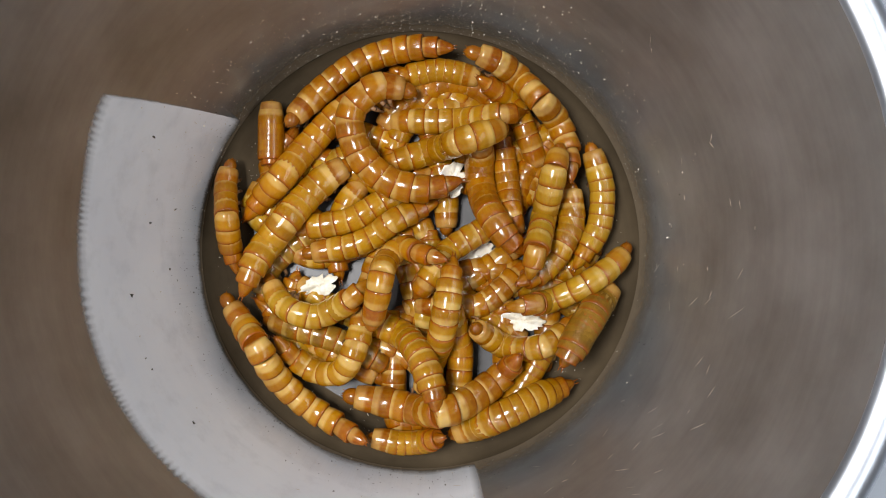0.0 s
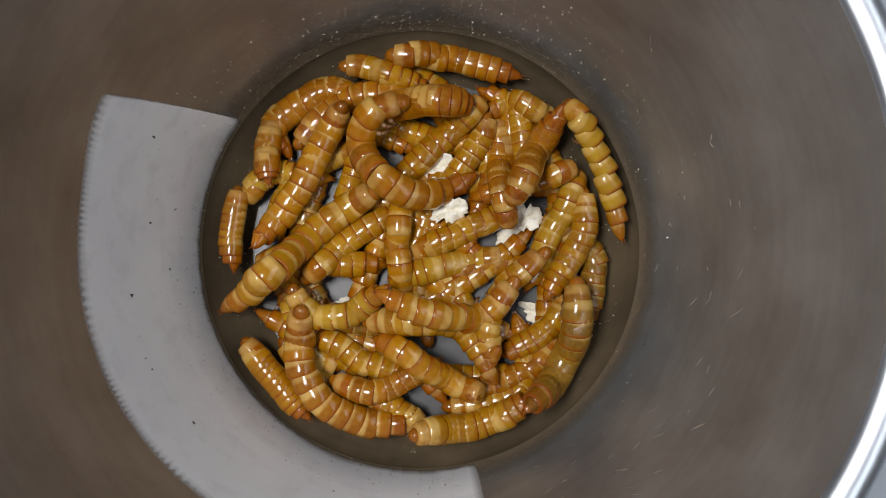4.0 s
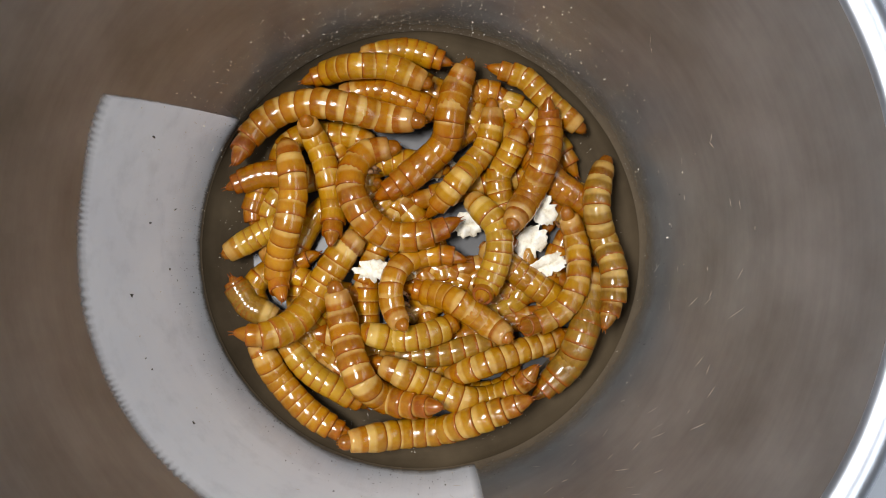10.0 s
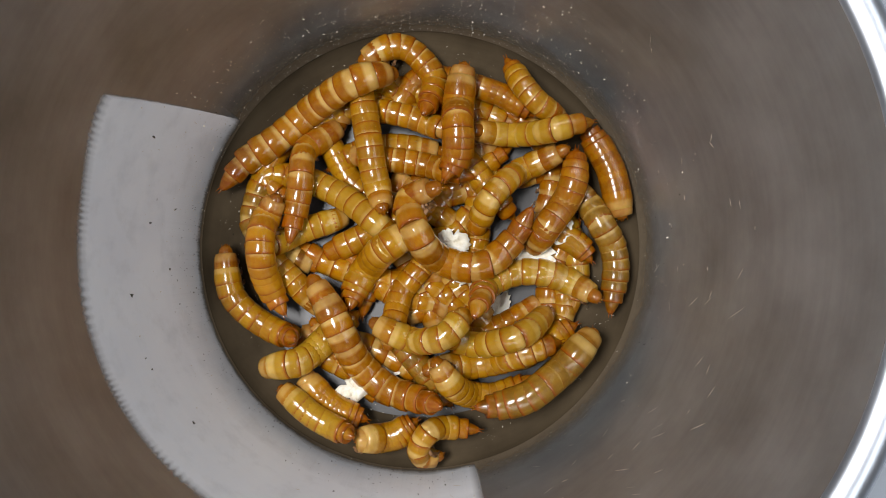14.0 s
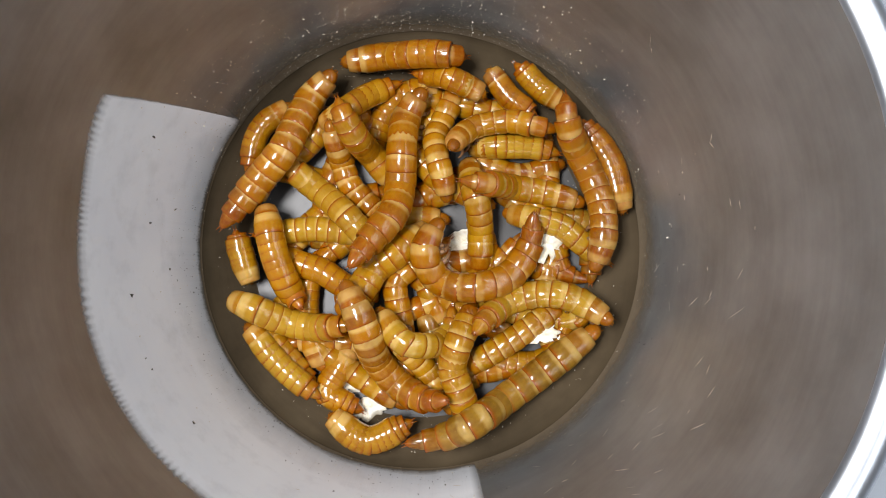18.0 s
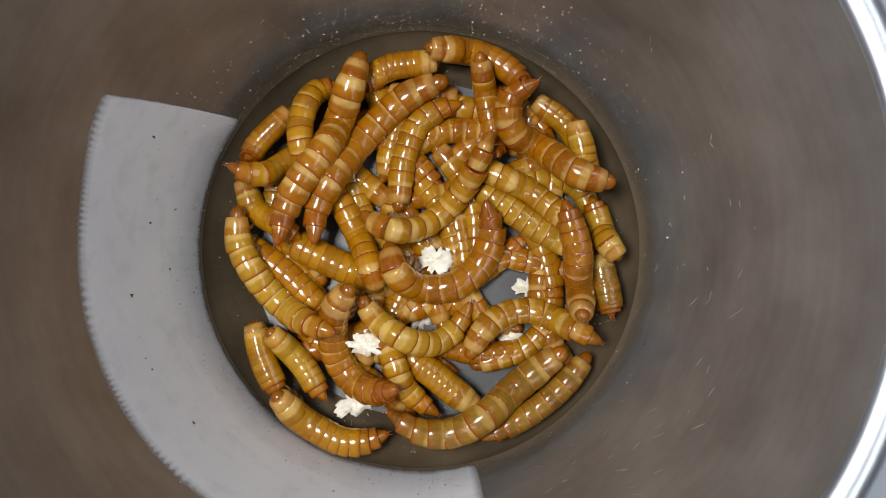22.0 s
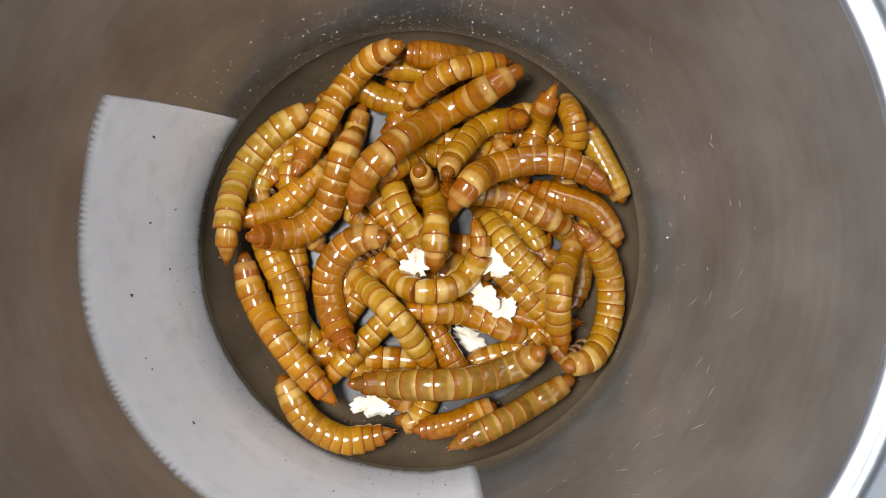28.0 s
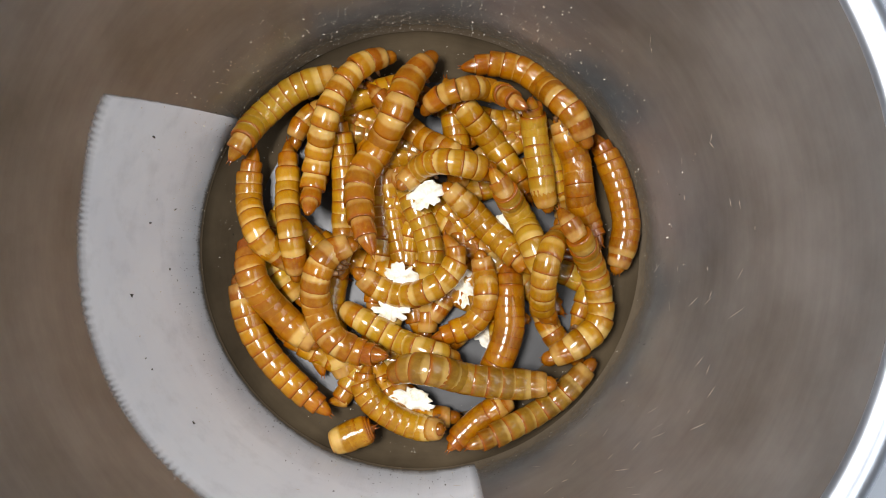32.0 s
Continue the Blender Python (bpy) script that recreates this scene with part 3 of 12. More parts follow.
    at(70, 25, 194,-150,13,173,-129,13,157,-103,13,148,-75,13,145,-46,13,149,-16,13,160,12,13)
    at(70, 32, 199,-144,13,177,-123,13,160,-98,13,150,-70,13,147,-41,13,150,-11,13,161,17,13)
    at(71, 0, 86,-102,13,63,-77,13,43,-51,13,25,-23,13,9,7,13,-4,37,13,-14,69,13)
    at(71, 6, 77,-110,13,59,-81,13,42,-53,13,26,-23,13,11,7,13,-2,38,13,-13,69,13)
    at(71, 12, 96,-95,13,71,-72,13,48,-48,13,27,-23,13,6,4,13,-12,32,13,-29,61,13)
    at(71, 19, 79,-108,13,63,-79,13,46,-50,13,29,-21,13,13,8,13,-4,37,13,-21,66,13)
    at(71, 25, 99,-92,13,78,-66,13,56,-40,13,33,-16,13,9,8,13,-16,30,13,-41,52,13)
    at(71, 32, 101,-87,13,82,-60,13,60,-34,13,37,-10,13,11,11,13,-17,30,13,-46,46,13)
    at(0, 0, 119,13,36,112,33,46,109,55,41,108,76,32,105,100,30,102,123,31,98,145,38)
    at(0, 1, 115,6,34,112,28,46,110,50,59,110,75,62,110,99,51,107,118,63,102,138,77)
    at(0, 2, 124,-29,16,115,0,37,108,15,70,101,37,100,91,72,105,83,103,92,78,127,63)
    at(0, 3, 106,25,63,99,44,85,94,72,82,95,89,58,97,108,34,102,137,30,109,167,30)
    at(0, 6, 122,19,16,115,37,27,108,56,30,102,77,30,95,97,30,89,117,26,83,135,16)
    at(0, 7, 115,26,16,108,44,27,101,63,30,95,84,30,88,104,30,82,124,26,76,143,16)
    at(0, 8, 72,36,14,73,63,14,70,90,14,62,116,14,53,137,14,46,149,14,32,171,14)
    at(0, 9, 72,66,14,89,83,14,106,100,14,123,117,14,140,134,14,155,149,14,153,151,14)
    at(0, 10, 12,166,14,39,168,14,65,164,14,88,153,14,100,145,14,117,127,14,136,110,14)
    at(0, 11, 0,169,14,24,171,14,48,168,14,71,161,14,94,152,14,113,139,14,128,120,14)
    at(0, 12, 53,202,30,60,201,30,67,200,30,74,199,30,81,197,30,88,196,30,95,195,30)
    at(0, 13, 39,202,30,53,200,30,68,199,30,82,196,30,96,193,30,110,187,30,123,181,30)
    at(0, 14, 60,202,30,74,198,30,87,194,30,100,189,30,113,182,30,125,175,30,137,167,30)
    at(0, 17, 87,219,50,94,207,50,101,196,44,108,187,37,117,179,31,127,169,30,137,160,30)
    at(0, 18, 88,216,30,95,207,30,102,197,30,109,188,30,118,180,30,128,173,30,137,166,33)
    at(0, 19, 66,239,52,69,219,47,76,200,51,88,187,41,101,174,31,113,158,37,125,142,40)
    at(0, 20, 91,239,52,92,226,69,94,204,57,100,185,43,107,163,42,111,143,55,118,122,44)
    at(0, 21, 53,218,52,64,203,38,76,185,30,87,166,38,98,147,49,109,128,54,122,112,42)
    at(0, 22, 73,231,58,76,211,47,80,195,32,84,172,30,89,150,30,92,128,35,94,112,51)
    at(0, 23, 16,177,14,37,189,14,60,192,14,83,186,14,104,173,14,116,153,14,121,130,14)
    at(0, 24, -28,213,14,-4,215,14,18,214,14,33,212,14,41,196,14,42,169,14,41,143,14)
    at(0, 25, 48,210,14,30,213,14,6,215,14,-20,210,14,-42,192,14,-58,170,14,-76,147,14)
    at(0, 28, 59,207,14,37,209,14,14,198,14,-6,181,14,-20,168,14,-32,154,14,-46,131,14)
    at(0, 30, 60,149,14,40,162,14,17,172,14,-6,176,14,-30,174,14,-53,166,14,-74,155,14)
    at(0, 31, 71,111,25,55,119,41,37,130,48,22,143,36,1,152,30,-21,159,27,-40,168,16)
    at(0, 32, 71,101,39,47,110,56,22,123,48,0,137,32,-23,157,33,-41,175,49,-62,197,44)
    at(1, 0, -197,-65,14,-192,-30,14,-168,-4,14,-141,15,14,-122,26,14,-89,40,14,-66,49,14)
    at(1, 1, -61,-125,14,-90,-104,14,-113,-77,14,-126,-48,14,-130,-25,14,-135,-5,14,-130,28,14)
    at(1, 2, -82,-93,14,-103,-67,14,-117,-37,14,-122,-5,14,-116,28,14,-103,58,14,-82,84,14)
    at(1, 3, -93,-93,14,-115,-68,14,-129,-38,14,-135,-6,14,-131,27,14,-120,58,14,-101,85,14)
    at(1, 6, -120,-88,14,-143,-65,14,-160,-36,14,-168,-4,14,-172,28,14,-165,61,14,-147,88,14)
    at(1, 7, -102,-77,14,-126,-73,14,-149,-67,14,-170,-56,14,-188,-40,14,-199,-19,14,-196,5,14)
    at(1, 8, -97,-69,14,-121,-67,14,-144,-62,14,-166,-53,14,-185,-38,14,-200,-20,14,-203,4,14)
    at(1, 9, -118,-89,44,-138,-82,52,-157,-76,42,-177,-71,32,-198,-63,30,-217,-49,31,-230,-36,42)
    at(1, 10, -183,-84,30,-193,-80,30,-203,-76,30,-212,-70,30,-218,-61,30,-224,-52,30,-229,-43,30)
    at(1, 11, -190,-98,30,-200,-90,30,-208,-82,30,-214,-71,30,-218,-59,30,-222,-48,30,-225,-36,30)
    at(1, 12, -218,-43,30,-220,-35,30,-221,-27,30,-222,-18,30,-221,-10,30,-220,-2,30,-219,6,30)
    at(1, 13, -149,-19,14,-172,-12,14,-195,-3,14,-215,10,14,-213,28,14,-209,49,14,-203,70,14)
    at(1, 14, -128,-24,14,-158,-11,14,-187,5,14,-210,28,14,-207,57,14,-199,75,14,-182,102,14)
    at(1, 17, -98,-37,14,-125,-26,14,-150,-12,14,-174,6,14,-193,28,14,-201,56,14,-194,84,14)
    at(1, 18, 33,-4,14,-3,2,14,-40,6,14,-75,10,14,-96,12,14,-131,15,14,-167,19,14)
    at(1, 19, -14,-43,14,-49,-33,14,-80,-15,14,-97,-2,14,-114,13,14,-140,36,14,-170,48,14)
    at(1, 20, -30,-15,14,-52,1,14,-71,18,14,-81,29,14,-95,46,14,-110,69,14,-119,95,14)
    at(1, 21, -71,-50,14,-88,-38,14,-113,-18,14,-133,8,14,-148,38,14,-155,70,14,-152,103,14)
    at(1, 22, -121,-43,14,-140,-18,14,-162,8,14,-175,28,14,-183,63,14,-167,94,14,-136,111,14)
    at(1, 23, -126,-43,14,-136,-18,14,-140,-1,14,-143,15,14,-142,41,14,-136,68,14,-125,93,14)
    at(1, 24, -143,-35,14,-148,-11,14,-148,13,14,-144,36,14,-137,59,14,-125,80,14,-110,99,14)
    at(1, 25, -180,35,14,-167,39,14,-151,48,14,-137,56,14,-112,65,14,-86,70,14,-60,72,14)
    at(1, 28, -163,47,14,-146,63,14,-125,76,14,-103,85,14,-80,90,14,-56,91,14,-31,91,14)
    at(1, 30, -101,99,14,-79,112,14,-54,121,14,-29,124,14,-14,123,14,-1,124,14,25,120,14)
    at(1, 31, -108,96,14,-85,108,14,-59,115,14,-33,117,14,-19,117,14,-1,115,14,18,113,14)
    at(1, 32, -119,139,14,-95,144,14,-71,143,14,-48,138,14,-25,131,14,-3,121,14,16,107,14)
    at(2, 0, -58,-98,65,-51,-70,86,-44,-36,92,-40,-18,62,-23,0,44,0,-8,70,30,-16,85)
    at(2, 1, -41,-95,84,-50,-68,97,-62,-45,82,-67,-20,63,-54,2,59,-24,5,66,-1,11,44)
    at(2, 2, -53,-107,86,-59,-80,97,-67,-58,80,-67,-29,77,-54,-5,76,-26,0,72,-4,6,53)
    at(2, 3, -3,-65,16,-12,-40,32,-22,-15,45,-32,14,41,-35,40,56,-40,66,43,-45,87,21)
    at(2, 6, -75,-88,16,-60,-68,26,-45,-48,30,-29,-27,30,-6,-14,30,16,0,27,37,12,16)
    at(2, 7, -67,-86,16,-56,-61,26,-48,-35,30,-33,-12,30,-6,-5,31,21,1,40,48,9,41)
    at(2, 8, -45,-96,16,-45,-70,26,-46,-42,30,-31,-18,30,-6,-5,30,22,-1,28,50,3,28)
    at(2, 9, -31,-77,30,-32,-54,33,-29,-34,45,-17,-14,45,-2,-1,32,22,1,30,46,-1,30)
    at(2, 10, -18,-96,75,-31,-78,56,-35,-51,53,-26,-26,46,-5,-12,31,24,-8,30,53,-15,30)
    at(2, 11, -36,-97,53,-42,-75,53,-42,-54,68,-28,-33,65,-13,-21,48,6,-17,31,32,-15,30)
    at(2, 12, -37,-98,32,-42,-78,44,-43,-55,52,-31,-35,48,-16,-22,34,7,-17,30,32,-15,30)
    at(2, 13, -43,-108,39,-38,-81,44,-35,-56,56,-30,-30,51,-14,-15,34,8,0,27,28,16,16)
    at(2, 14, -39,-121,42,-33,-98,50,-29,-77,38,-23,-55,30,-8,-35,30,7,-16,27,20,2,16)
    at(2, 17, -12,-142,16,-15,-116,27,-21,-88,30,-24,-59,30,-5,-39,30,19,-23,27,40,-6,16)
    at(2, 18, -18,-123,16,-22,-97,27,-28,-70,30,-30,-42,30,-9,-24,30,14,-7,27,34,10,16)
    at(2, 19, 4,-99,14,23,-79,14,39,-57,14,50,-32,14,56,-6,14,57,21,14,52,48,14)
    at(2, 20, 4,-99,14,19,-76,14,31,-52,14,39,-26,14,42,1,14,39,28,14,30,54,14)
    at(2, 21, -7,-79,14,7,-59,14,19,-38,14,28,-16,14,32,8,14,32,32,14,32,56,14)
    at(2, 22, 74,-85,14,60,-66,14,45,-47,14,30,-28,14,15,-9,14,-2,8,14,-20,24,14)
    at(2, 23, 96,-76,16,69,-72,27,41,-67,30,12,-63,30,-14,-75,30,-39,-89,27,-63,-101,16)
    at(2, 24, 104,-97,16,79,-89,27,53,-79,30,26,-71,30,-2,-74,30,-29,-80,27,-55,-84,16)
    at(2, 25, 91,-129,16,75,-108,26,58,-86,30,40,-64,30,12,-62,30,-15,-64,27,-42,-64,16)
    at(2, 28, 134,-112,16,108,-102,27,81,-90,30,53,-81,32,29,-78,48,1,-77,53,-28,-75,46)
    at(2, 30, 107,-56,54,91,-70,46,77,-82,33,57,-94,30,36,-104,30,13,-109,30,-10,-112,30)
    at(2, 31, 86,-29,68,88,-50,55,86,-73,48,76,-90,34,59,-106,30,35,-110,30,11,-112,30)
    at(2, 32, 73,-8,40,78,-30,33,80,-52,42,77,-75,34,63,-94,30,41,-104,30,18,-112,30)
    at(3, 0, -53,120,14,-85,115,14,-116,104,14,-144,87,14,-171,69,14,-189,42,14,-190,10,14)
    at(3, 1, -53,120,14,-85,115,14,-116,104,14,-144,87,14,-171,69,14,-189,42,14,-190,10,14)
    at(3, 2, -53,120,14,-85,115,14,-116,104,14,-144,87,14,-171,69,14,-189,42,14,-190,10,14)
    at(3, 3, -53,120,14,-85,115,14,-116,104,14,-144,87,14,-171,69,14,-189,42,14,-190,10,14)
    at(3, 6, -132,133,14,-153,120,14,-165,100,14,-166,76,14,-157,54,14,-145,33,14,-131,14,14)
    at(3, 7, -56,97,14,-89,99,14,-121,95,14,-152,85,14,-172,59,14,-179,27,14,-172,-4,14)
    at(3, 8, -54,93,14,-87,96,14,-119,93,14,-150,85,14,-172,60,14,-180,29,14,-175,-3,14)
    at(3, 9, -52,88,14,-84,92,14,-117,91,14,-149,84,14,-172,62,14,-184,32,14,-180,0,14)
    at(3, 10, -50,79,14,-82,86,14,-115,88,14,-147,84,14,-175,67,14,-190,39,14,-185,7,14)
    at(3, 11, -56,46,14,-90,47,14,-125,44,14,-157,37,14,-176,32,14,-208,19,14,-215,-2,14)
    at(3, 12, -26,42,14,-44,59,14,-63,74,14,-82,89,14,-101,104,14,-120,118,14,-140,132,14)
    at(3, 13, -24,51,43,-46,61,56,-69,72,54,-89,84,38,-108,101,30,-128,120,28,-148,137,24)
    at(3, 14, -28,10,40,-49,26,56,-70,44,48,-93,61,37,-119,75,30,-146,88,27,-172,102,16)
    at(3, 17, -33,11,24,-56,22,41,-82,35,49,-107,48,37,-134,61,39,-157,72,51,-181,85,36)
    at(3, 18, -48,-3,58,-69,17,53,-89,38,53,-108,56,40,-130,74,31,-152,92,39,-173,110,33)
    at(3, 19, -46,14,18,-62,31,39,-80,48,56,-101,70,50,-118,90,34,-136,113,27,-155,136,16)
    at(3, 20, -42,18,30,-61,32,46,-81,47,44,-101,62,32,-116,86,30,-130,110,27,-144,132,16)
    at(3, 21, -45,17,16,-56,34,27,-69,52,30,-81,72,30,-86,95,30,-92,116,26,-98,136,16)
    at(3, 22, -38,-22,14,-54,6,14,-70,34,14,-81,63,14,-88,94,14,-89,126,14,-86,158,14)
    at(3, 23, 7,16,16,-8,38,27,-24,62,30,-31,90,30,-25,117,30,1,127,26,25,141,16)
    at(3, 24, 11,13,16,2,36,27,-9,61,30,-17,87,30,-12,114,30,-8,140,26,-4,165,16)
    at(3, 25, 6,7,16,-1,33,27,-10,60,30,-12,89,30,0,116,30,11,142,26,22,167,16)
    at(3, 28, 31,-14,17,14,3,36,-5,20,51,-22,44,53,-33,72,47,-44,97,33,-54,120,17)
    at(3, 30, 18,-51,17,18,-25,28,20,4,34,17,31,42,8,57,52,-3,83,45,-13,109,40)
    at(3, 31, 4,-60,16,4,-32,27,6,-6,42,3,16,57,-9,44,57,-20,70,48,-31,96,41)
    at(3, 32, 11,-60,16,11,-34,27,13,-6,30,6,22,30,-5,48,30,-15,74,26,-24,100,16)
    at(4, 0, -58,-233,30,-42,-236,30,-27,-239,30,-11,-239,30,4,-237,34,13,-233,46,25,-229,56)
    at(4, 1, -58,-236,30,-43,-239,30,-28,-242,30,-13,-243,30,2,-243,30,17,-241,30,32,-240,30)
    at(4, 2, -59,-183,14,-52,-209,14,-29,-213,14,1,-215,14,29,-213,14,54,-208,14,60,-184,14)
    at(4, 3, -93,-202,30,-73,-203,30,-53,-204,30,-33,-205,30,-14,-208,30,6,-212,30,25,-216,30)
    at(4, 6, 18,-125,14,22,-158,14,24,-179,14,26,-213,14,20,-214,14,-4,-215,14,-22,-214,14)
    at(4, 7, 96,-175,14,76,-187,14,52,-190,14,28,-190,14,4,-186,14,-19,-180,14,-40,-168,14)
    at(4, 8, 90,-178,14,69,-191,14,46,-194,14,21,-193,14,-3,-191,14,-26,-187,14,-48,-176,14)
    at(4, 9, 71,-195,16,51,-194,26,30,-195,30,8,-196,30,-15,-195,30,-36,-194,26,-55,-195,16)
    at(4, 10, 81,-127,14,62,-141,14,41,-153,14,19,-162,14,-1,-175,14,-21,-189,14,-44,-195,14)
    at(4, 11, 67,-115,14,52,-134,14,35,-151,14,16,-166,14,9,-187,14,13,-211,14,18,-214,14)
    at(4, 12, 17,-255,30,14,-247,30,15,-237,30,18,-228,30,22,-219,30,27,-211,30,32,-202,30)
    at(4, 13, 50,-251,30,41,-253,30,33,-251,30,27,-245,30,22,-237,30,17,-230,30,11,-223,30)
    at(4, 14, 24,-255,30,3,-256,33,-1,-241,47,10,-224,51,25,-220,36,45,-221,30,67,-223,30)
    at(4, 17, -16,-216,30,-8,-219,30,1,-223,30,10,-226,30,20,-227,30,29,-226,30,39,-226,30)
    at(4, 18, -43,-99,36,-27,-114,47,-10,-131,43,6,-148,32,20,-168,30,35,-188,26,48,-207,16)
    at(4, 19, -40,-96,38,-25,-112,53,-10,-132,49,3,-151,36,22,-169,30,44,-183,27,64,-197,16)
    at(4, 20, -44,-94,41,-29,-116,46,-16,-137,33,-1,-161,30,21,-177,34,45,-188,29,67,-200,16)
    at(4, 21, -40,-98,43,-27,-122,54,-16,-146,47,-4,-170,43,14,-183,61,36,-200,55,55,-216,42)
    at(4, 22, -52,-95,17,-43,-111,33,-35,-129,46,-26,-152,48,-18,-171,35,-2,-188,30,18,-202,30)
    at(4, 23, -54,-99,37,-44,-118,37,-35,-138,30,-26,-159,30,-14,-176,40,0,-186,54,18,-198,59)
    at(4, 24, -54,-102,86,-54,-117,68,-54,-133,50,-48,-156,51,-39,-178,49,-24,-196,52,-2,-206,52)
    at(4, 25, -35,-89,73,-46,-107,60,-56,-126,47,-55,-151,46,-48,-173,52,-41,-186,72,-28,-205,80)
    at(4, 28, -11,-57,26,-29,-76,31,-48,-95,30,-66,-113,30,-85,-132,30,-104,-151,26,-121,-168,16)
    at(4, 30, 18,-76,14,-2,-93,14,-25,-107,14,-46,-115,14,-61,-119,14,-75,-123,14,-94,-127,14)
    at(4, 31, 38,-86,14,19,-100,14,-2,-111,14,-25,-119,14,-46,-122,14,-55,-122,14,-77,-125,14)
    at(4, 32, 58,-101,14,36,-116,14,12,-126,14,-14,-132,14,-32,-132,14,-52,-130,14,-78,-128,14)
    at(5, 0, -234,105,30,-240,81,30,-238,58,40,-234,38,53,-234,17,43,-232,-5,31,-225,-29,30)
    at(5, 1, -237,90,30,-239,66,30,-239,41,30,-236,17,30,-231,-7,30,-223,-26,40,-215,-36,60)
    at(5, 2, -233,97,30,-233,75,30,-233,52,30,-233,30,30,-233,8,30,-231,-14,30,-225,-36,30)
    at(5, 3, -233,86,30,-235,66,30,-236,45,30,-237,24,30,-237,4,30,-232,-16,31,-225,-36,31)
    at(5, 6, -198,41,30,-203,35,30,-208,30,30,-214,25,30,-220,21,30,-226,17,30,-233,13,30)
    at(5, 7, -168,88,14,-193,80,14,-207,59,14,-212,36,14,-213,23,14,-199,2,14,-177,-14,14)
    at(5, 8, -114,116,14,-136,106,14,-156,92,14,-170,73,14,-172,49,14,-168,26,14,-160,3,14)
    at(5, 9, -151,109,14,-175,112,14,-189,102,14,-198,83,14,-206,62,14,-210,44,14,-195,29,14)
    at(5, 10, -143,96,14,-167,98,14,-190,95,14,-200,78,14,-207,57,14,-210,45,14,-206,26,14)
    at(5, 11, -212,97,30,-209,80,30,-205,63,30,-201,46,30,-197,30,30,-193,13,30,-189,-3,26)
    at(5, 12, -191,97,30,-197,93,30,-202,89,30,-207,84,30,-212,80,30,-215,74,30,-219,69,30)
    at(5, 13, -171,118,30,-178,111,30,-185,104,30,-191,97,30,-196,88,30,-199,78,30,-202,69,30)
    at(5, 14, -154,150,14,-168,134,14,-181,117,14,-190,100,14,-196,88,14,-182,72,14,-163,57,14)
    at(5, 17, -183,179,30,-194,168,30,-203,155,30,-213,143,30,-218,128,30,-220,112,30,-223,97,30)
    at(5, 18, -164,174,30,-177,165,30,-190,156,30,-200,143,30,-206,128,30,-209,112,30,-212,97,30)
    at(5, 19, -213,125,30,-216,119,30,-219,113,30,-223,107,30,-226,101,30,-230,96,30,-233,90,30)
    at(5, 20, -178,139,30,-186,130,30,-194,121,30,-201,114,36,-204,108,46,-212,101,52,-221,94,53)
    at(5, 21, -164,146,30,-180,138,30,-195,128,30,-206,114,30,-212,100,39,-214,89,52,-220,73,58)
    at(5, 22, -164,167,30,-173,158,30,-183,148,30,-192,139,30,-201,129,30,-208,117,32,-210,109,42)
    at(5, 23, -192,167,30,-192,153,30,-192,138,30,-191,124,31,-188,113,39,-184,105,50,-180,94,57)
    at(5, 24, -171,160,30,-171,141,30,-171,123,30,-168,104,30,-162,86,30,-159,69,26,-156,54,16)
    at(5, 25, -136,186,58,-156,178,42,-174,162,30,-184,136,30,-190,110,30,-192,82,30,-195,55,30)
    at(5, 28, -120,129,14,-142,139,14,-163,140,14,-174,127,14,-186,108,14,-189,95,14,-173,77,14)
    at(5, 30, -145,146,14,-156,148,14,-165,138,14,-179,118,14,-181,116,14,-177,112,14,-165,105,14)
    at(5, 31, -159,141,14,-174,127,14,-189,103,14,-192,84,14,-168,61,14,-142,42,14,-114,25,14)
    at(5, 32, -158,126,14,-151,153,14,-129,172,14,-102,172,14,-74,154,14,-50,132,14,-28,108,14)
    at(6, 0, -73,192,30,-100,167,30,-125,141,30,-148,114,35,-167,87,48,-191,64,34,-215,37,30)
    at(6, 1, -57,176,57,-91,165,52,-119,149,38,-144,124,30,-166,98,39,-188,73,38,-210,47,40)
    at(6, 2, -64,170,54,-92,157,35,-121,134,31,-147,107,30,-170,79,37,-192,51,35,-207,25,55)
    at(6, 3, -74,172,60,-97,157,36,-122,131,30,-141,100,30,-161,69,35,-186,44,31,-209,19,43)
    at(6, 6, -133,166,75,-134,126,60,-136,85,72,-147,47,79,-169,20,55,-176,-14,70,-173,-36,105)
    at(6, 7, -142,169,59,-143,132,49,-143,95,53,-145,57,53,-162,26,45,-179,-5,33,-180,-36,52)
    at(6, 8, -142,164,84,-143,128,70,-147,93,55,-151,55,53,-162,19,52,-175,-13,40,-177,-43,65)
    at(6, 9, -165,151,64,-157,120,50,-151,86,58,-151,50,55,-160,17,54,-176,-11,38,-181,-43,46)
    at(6, 10, -166,131,38,-156,101,57,-153,66,54,-158,30,58,-169,-1,43,-176,-34,31,-166,-63,49)
    at(6, 11, -153,122,53,-148,87,39,-148,53,59,-158,16,66,-178,-15,51,-175,-46,62,-165,-62,96)
    at(6, 12, -155,96,40,-153,70,63,-160,38,65,-177,11,56,-186,-22,56,-180,-49,58,-163,-70,67)
    at(6, 13, -114,52,44,-134,32,48,-154,12,52,-167,-13,58,-176,-36,43,-181,-63,42,-184,-89,54)
    at(6, 14, -170,58,70,-183,37,62,-188,15,75,-188,-11,76,-186,-33,60,-179,-55,47,-166,-77,49)
    at(6, 17, -196,54,43,-189,34,69,-184,5,83,-184,-20,62,-180,-42,53,-169,-53,83,-153,-82,88)
    at(6, 18, -188,47,45,-183,27,56,-179,5,55,-173,-17,53,-165,-38,49,-158,-54,36,-146,-70,46)
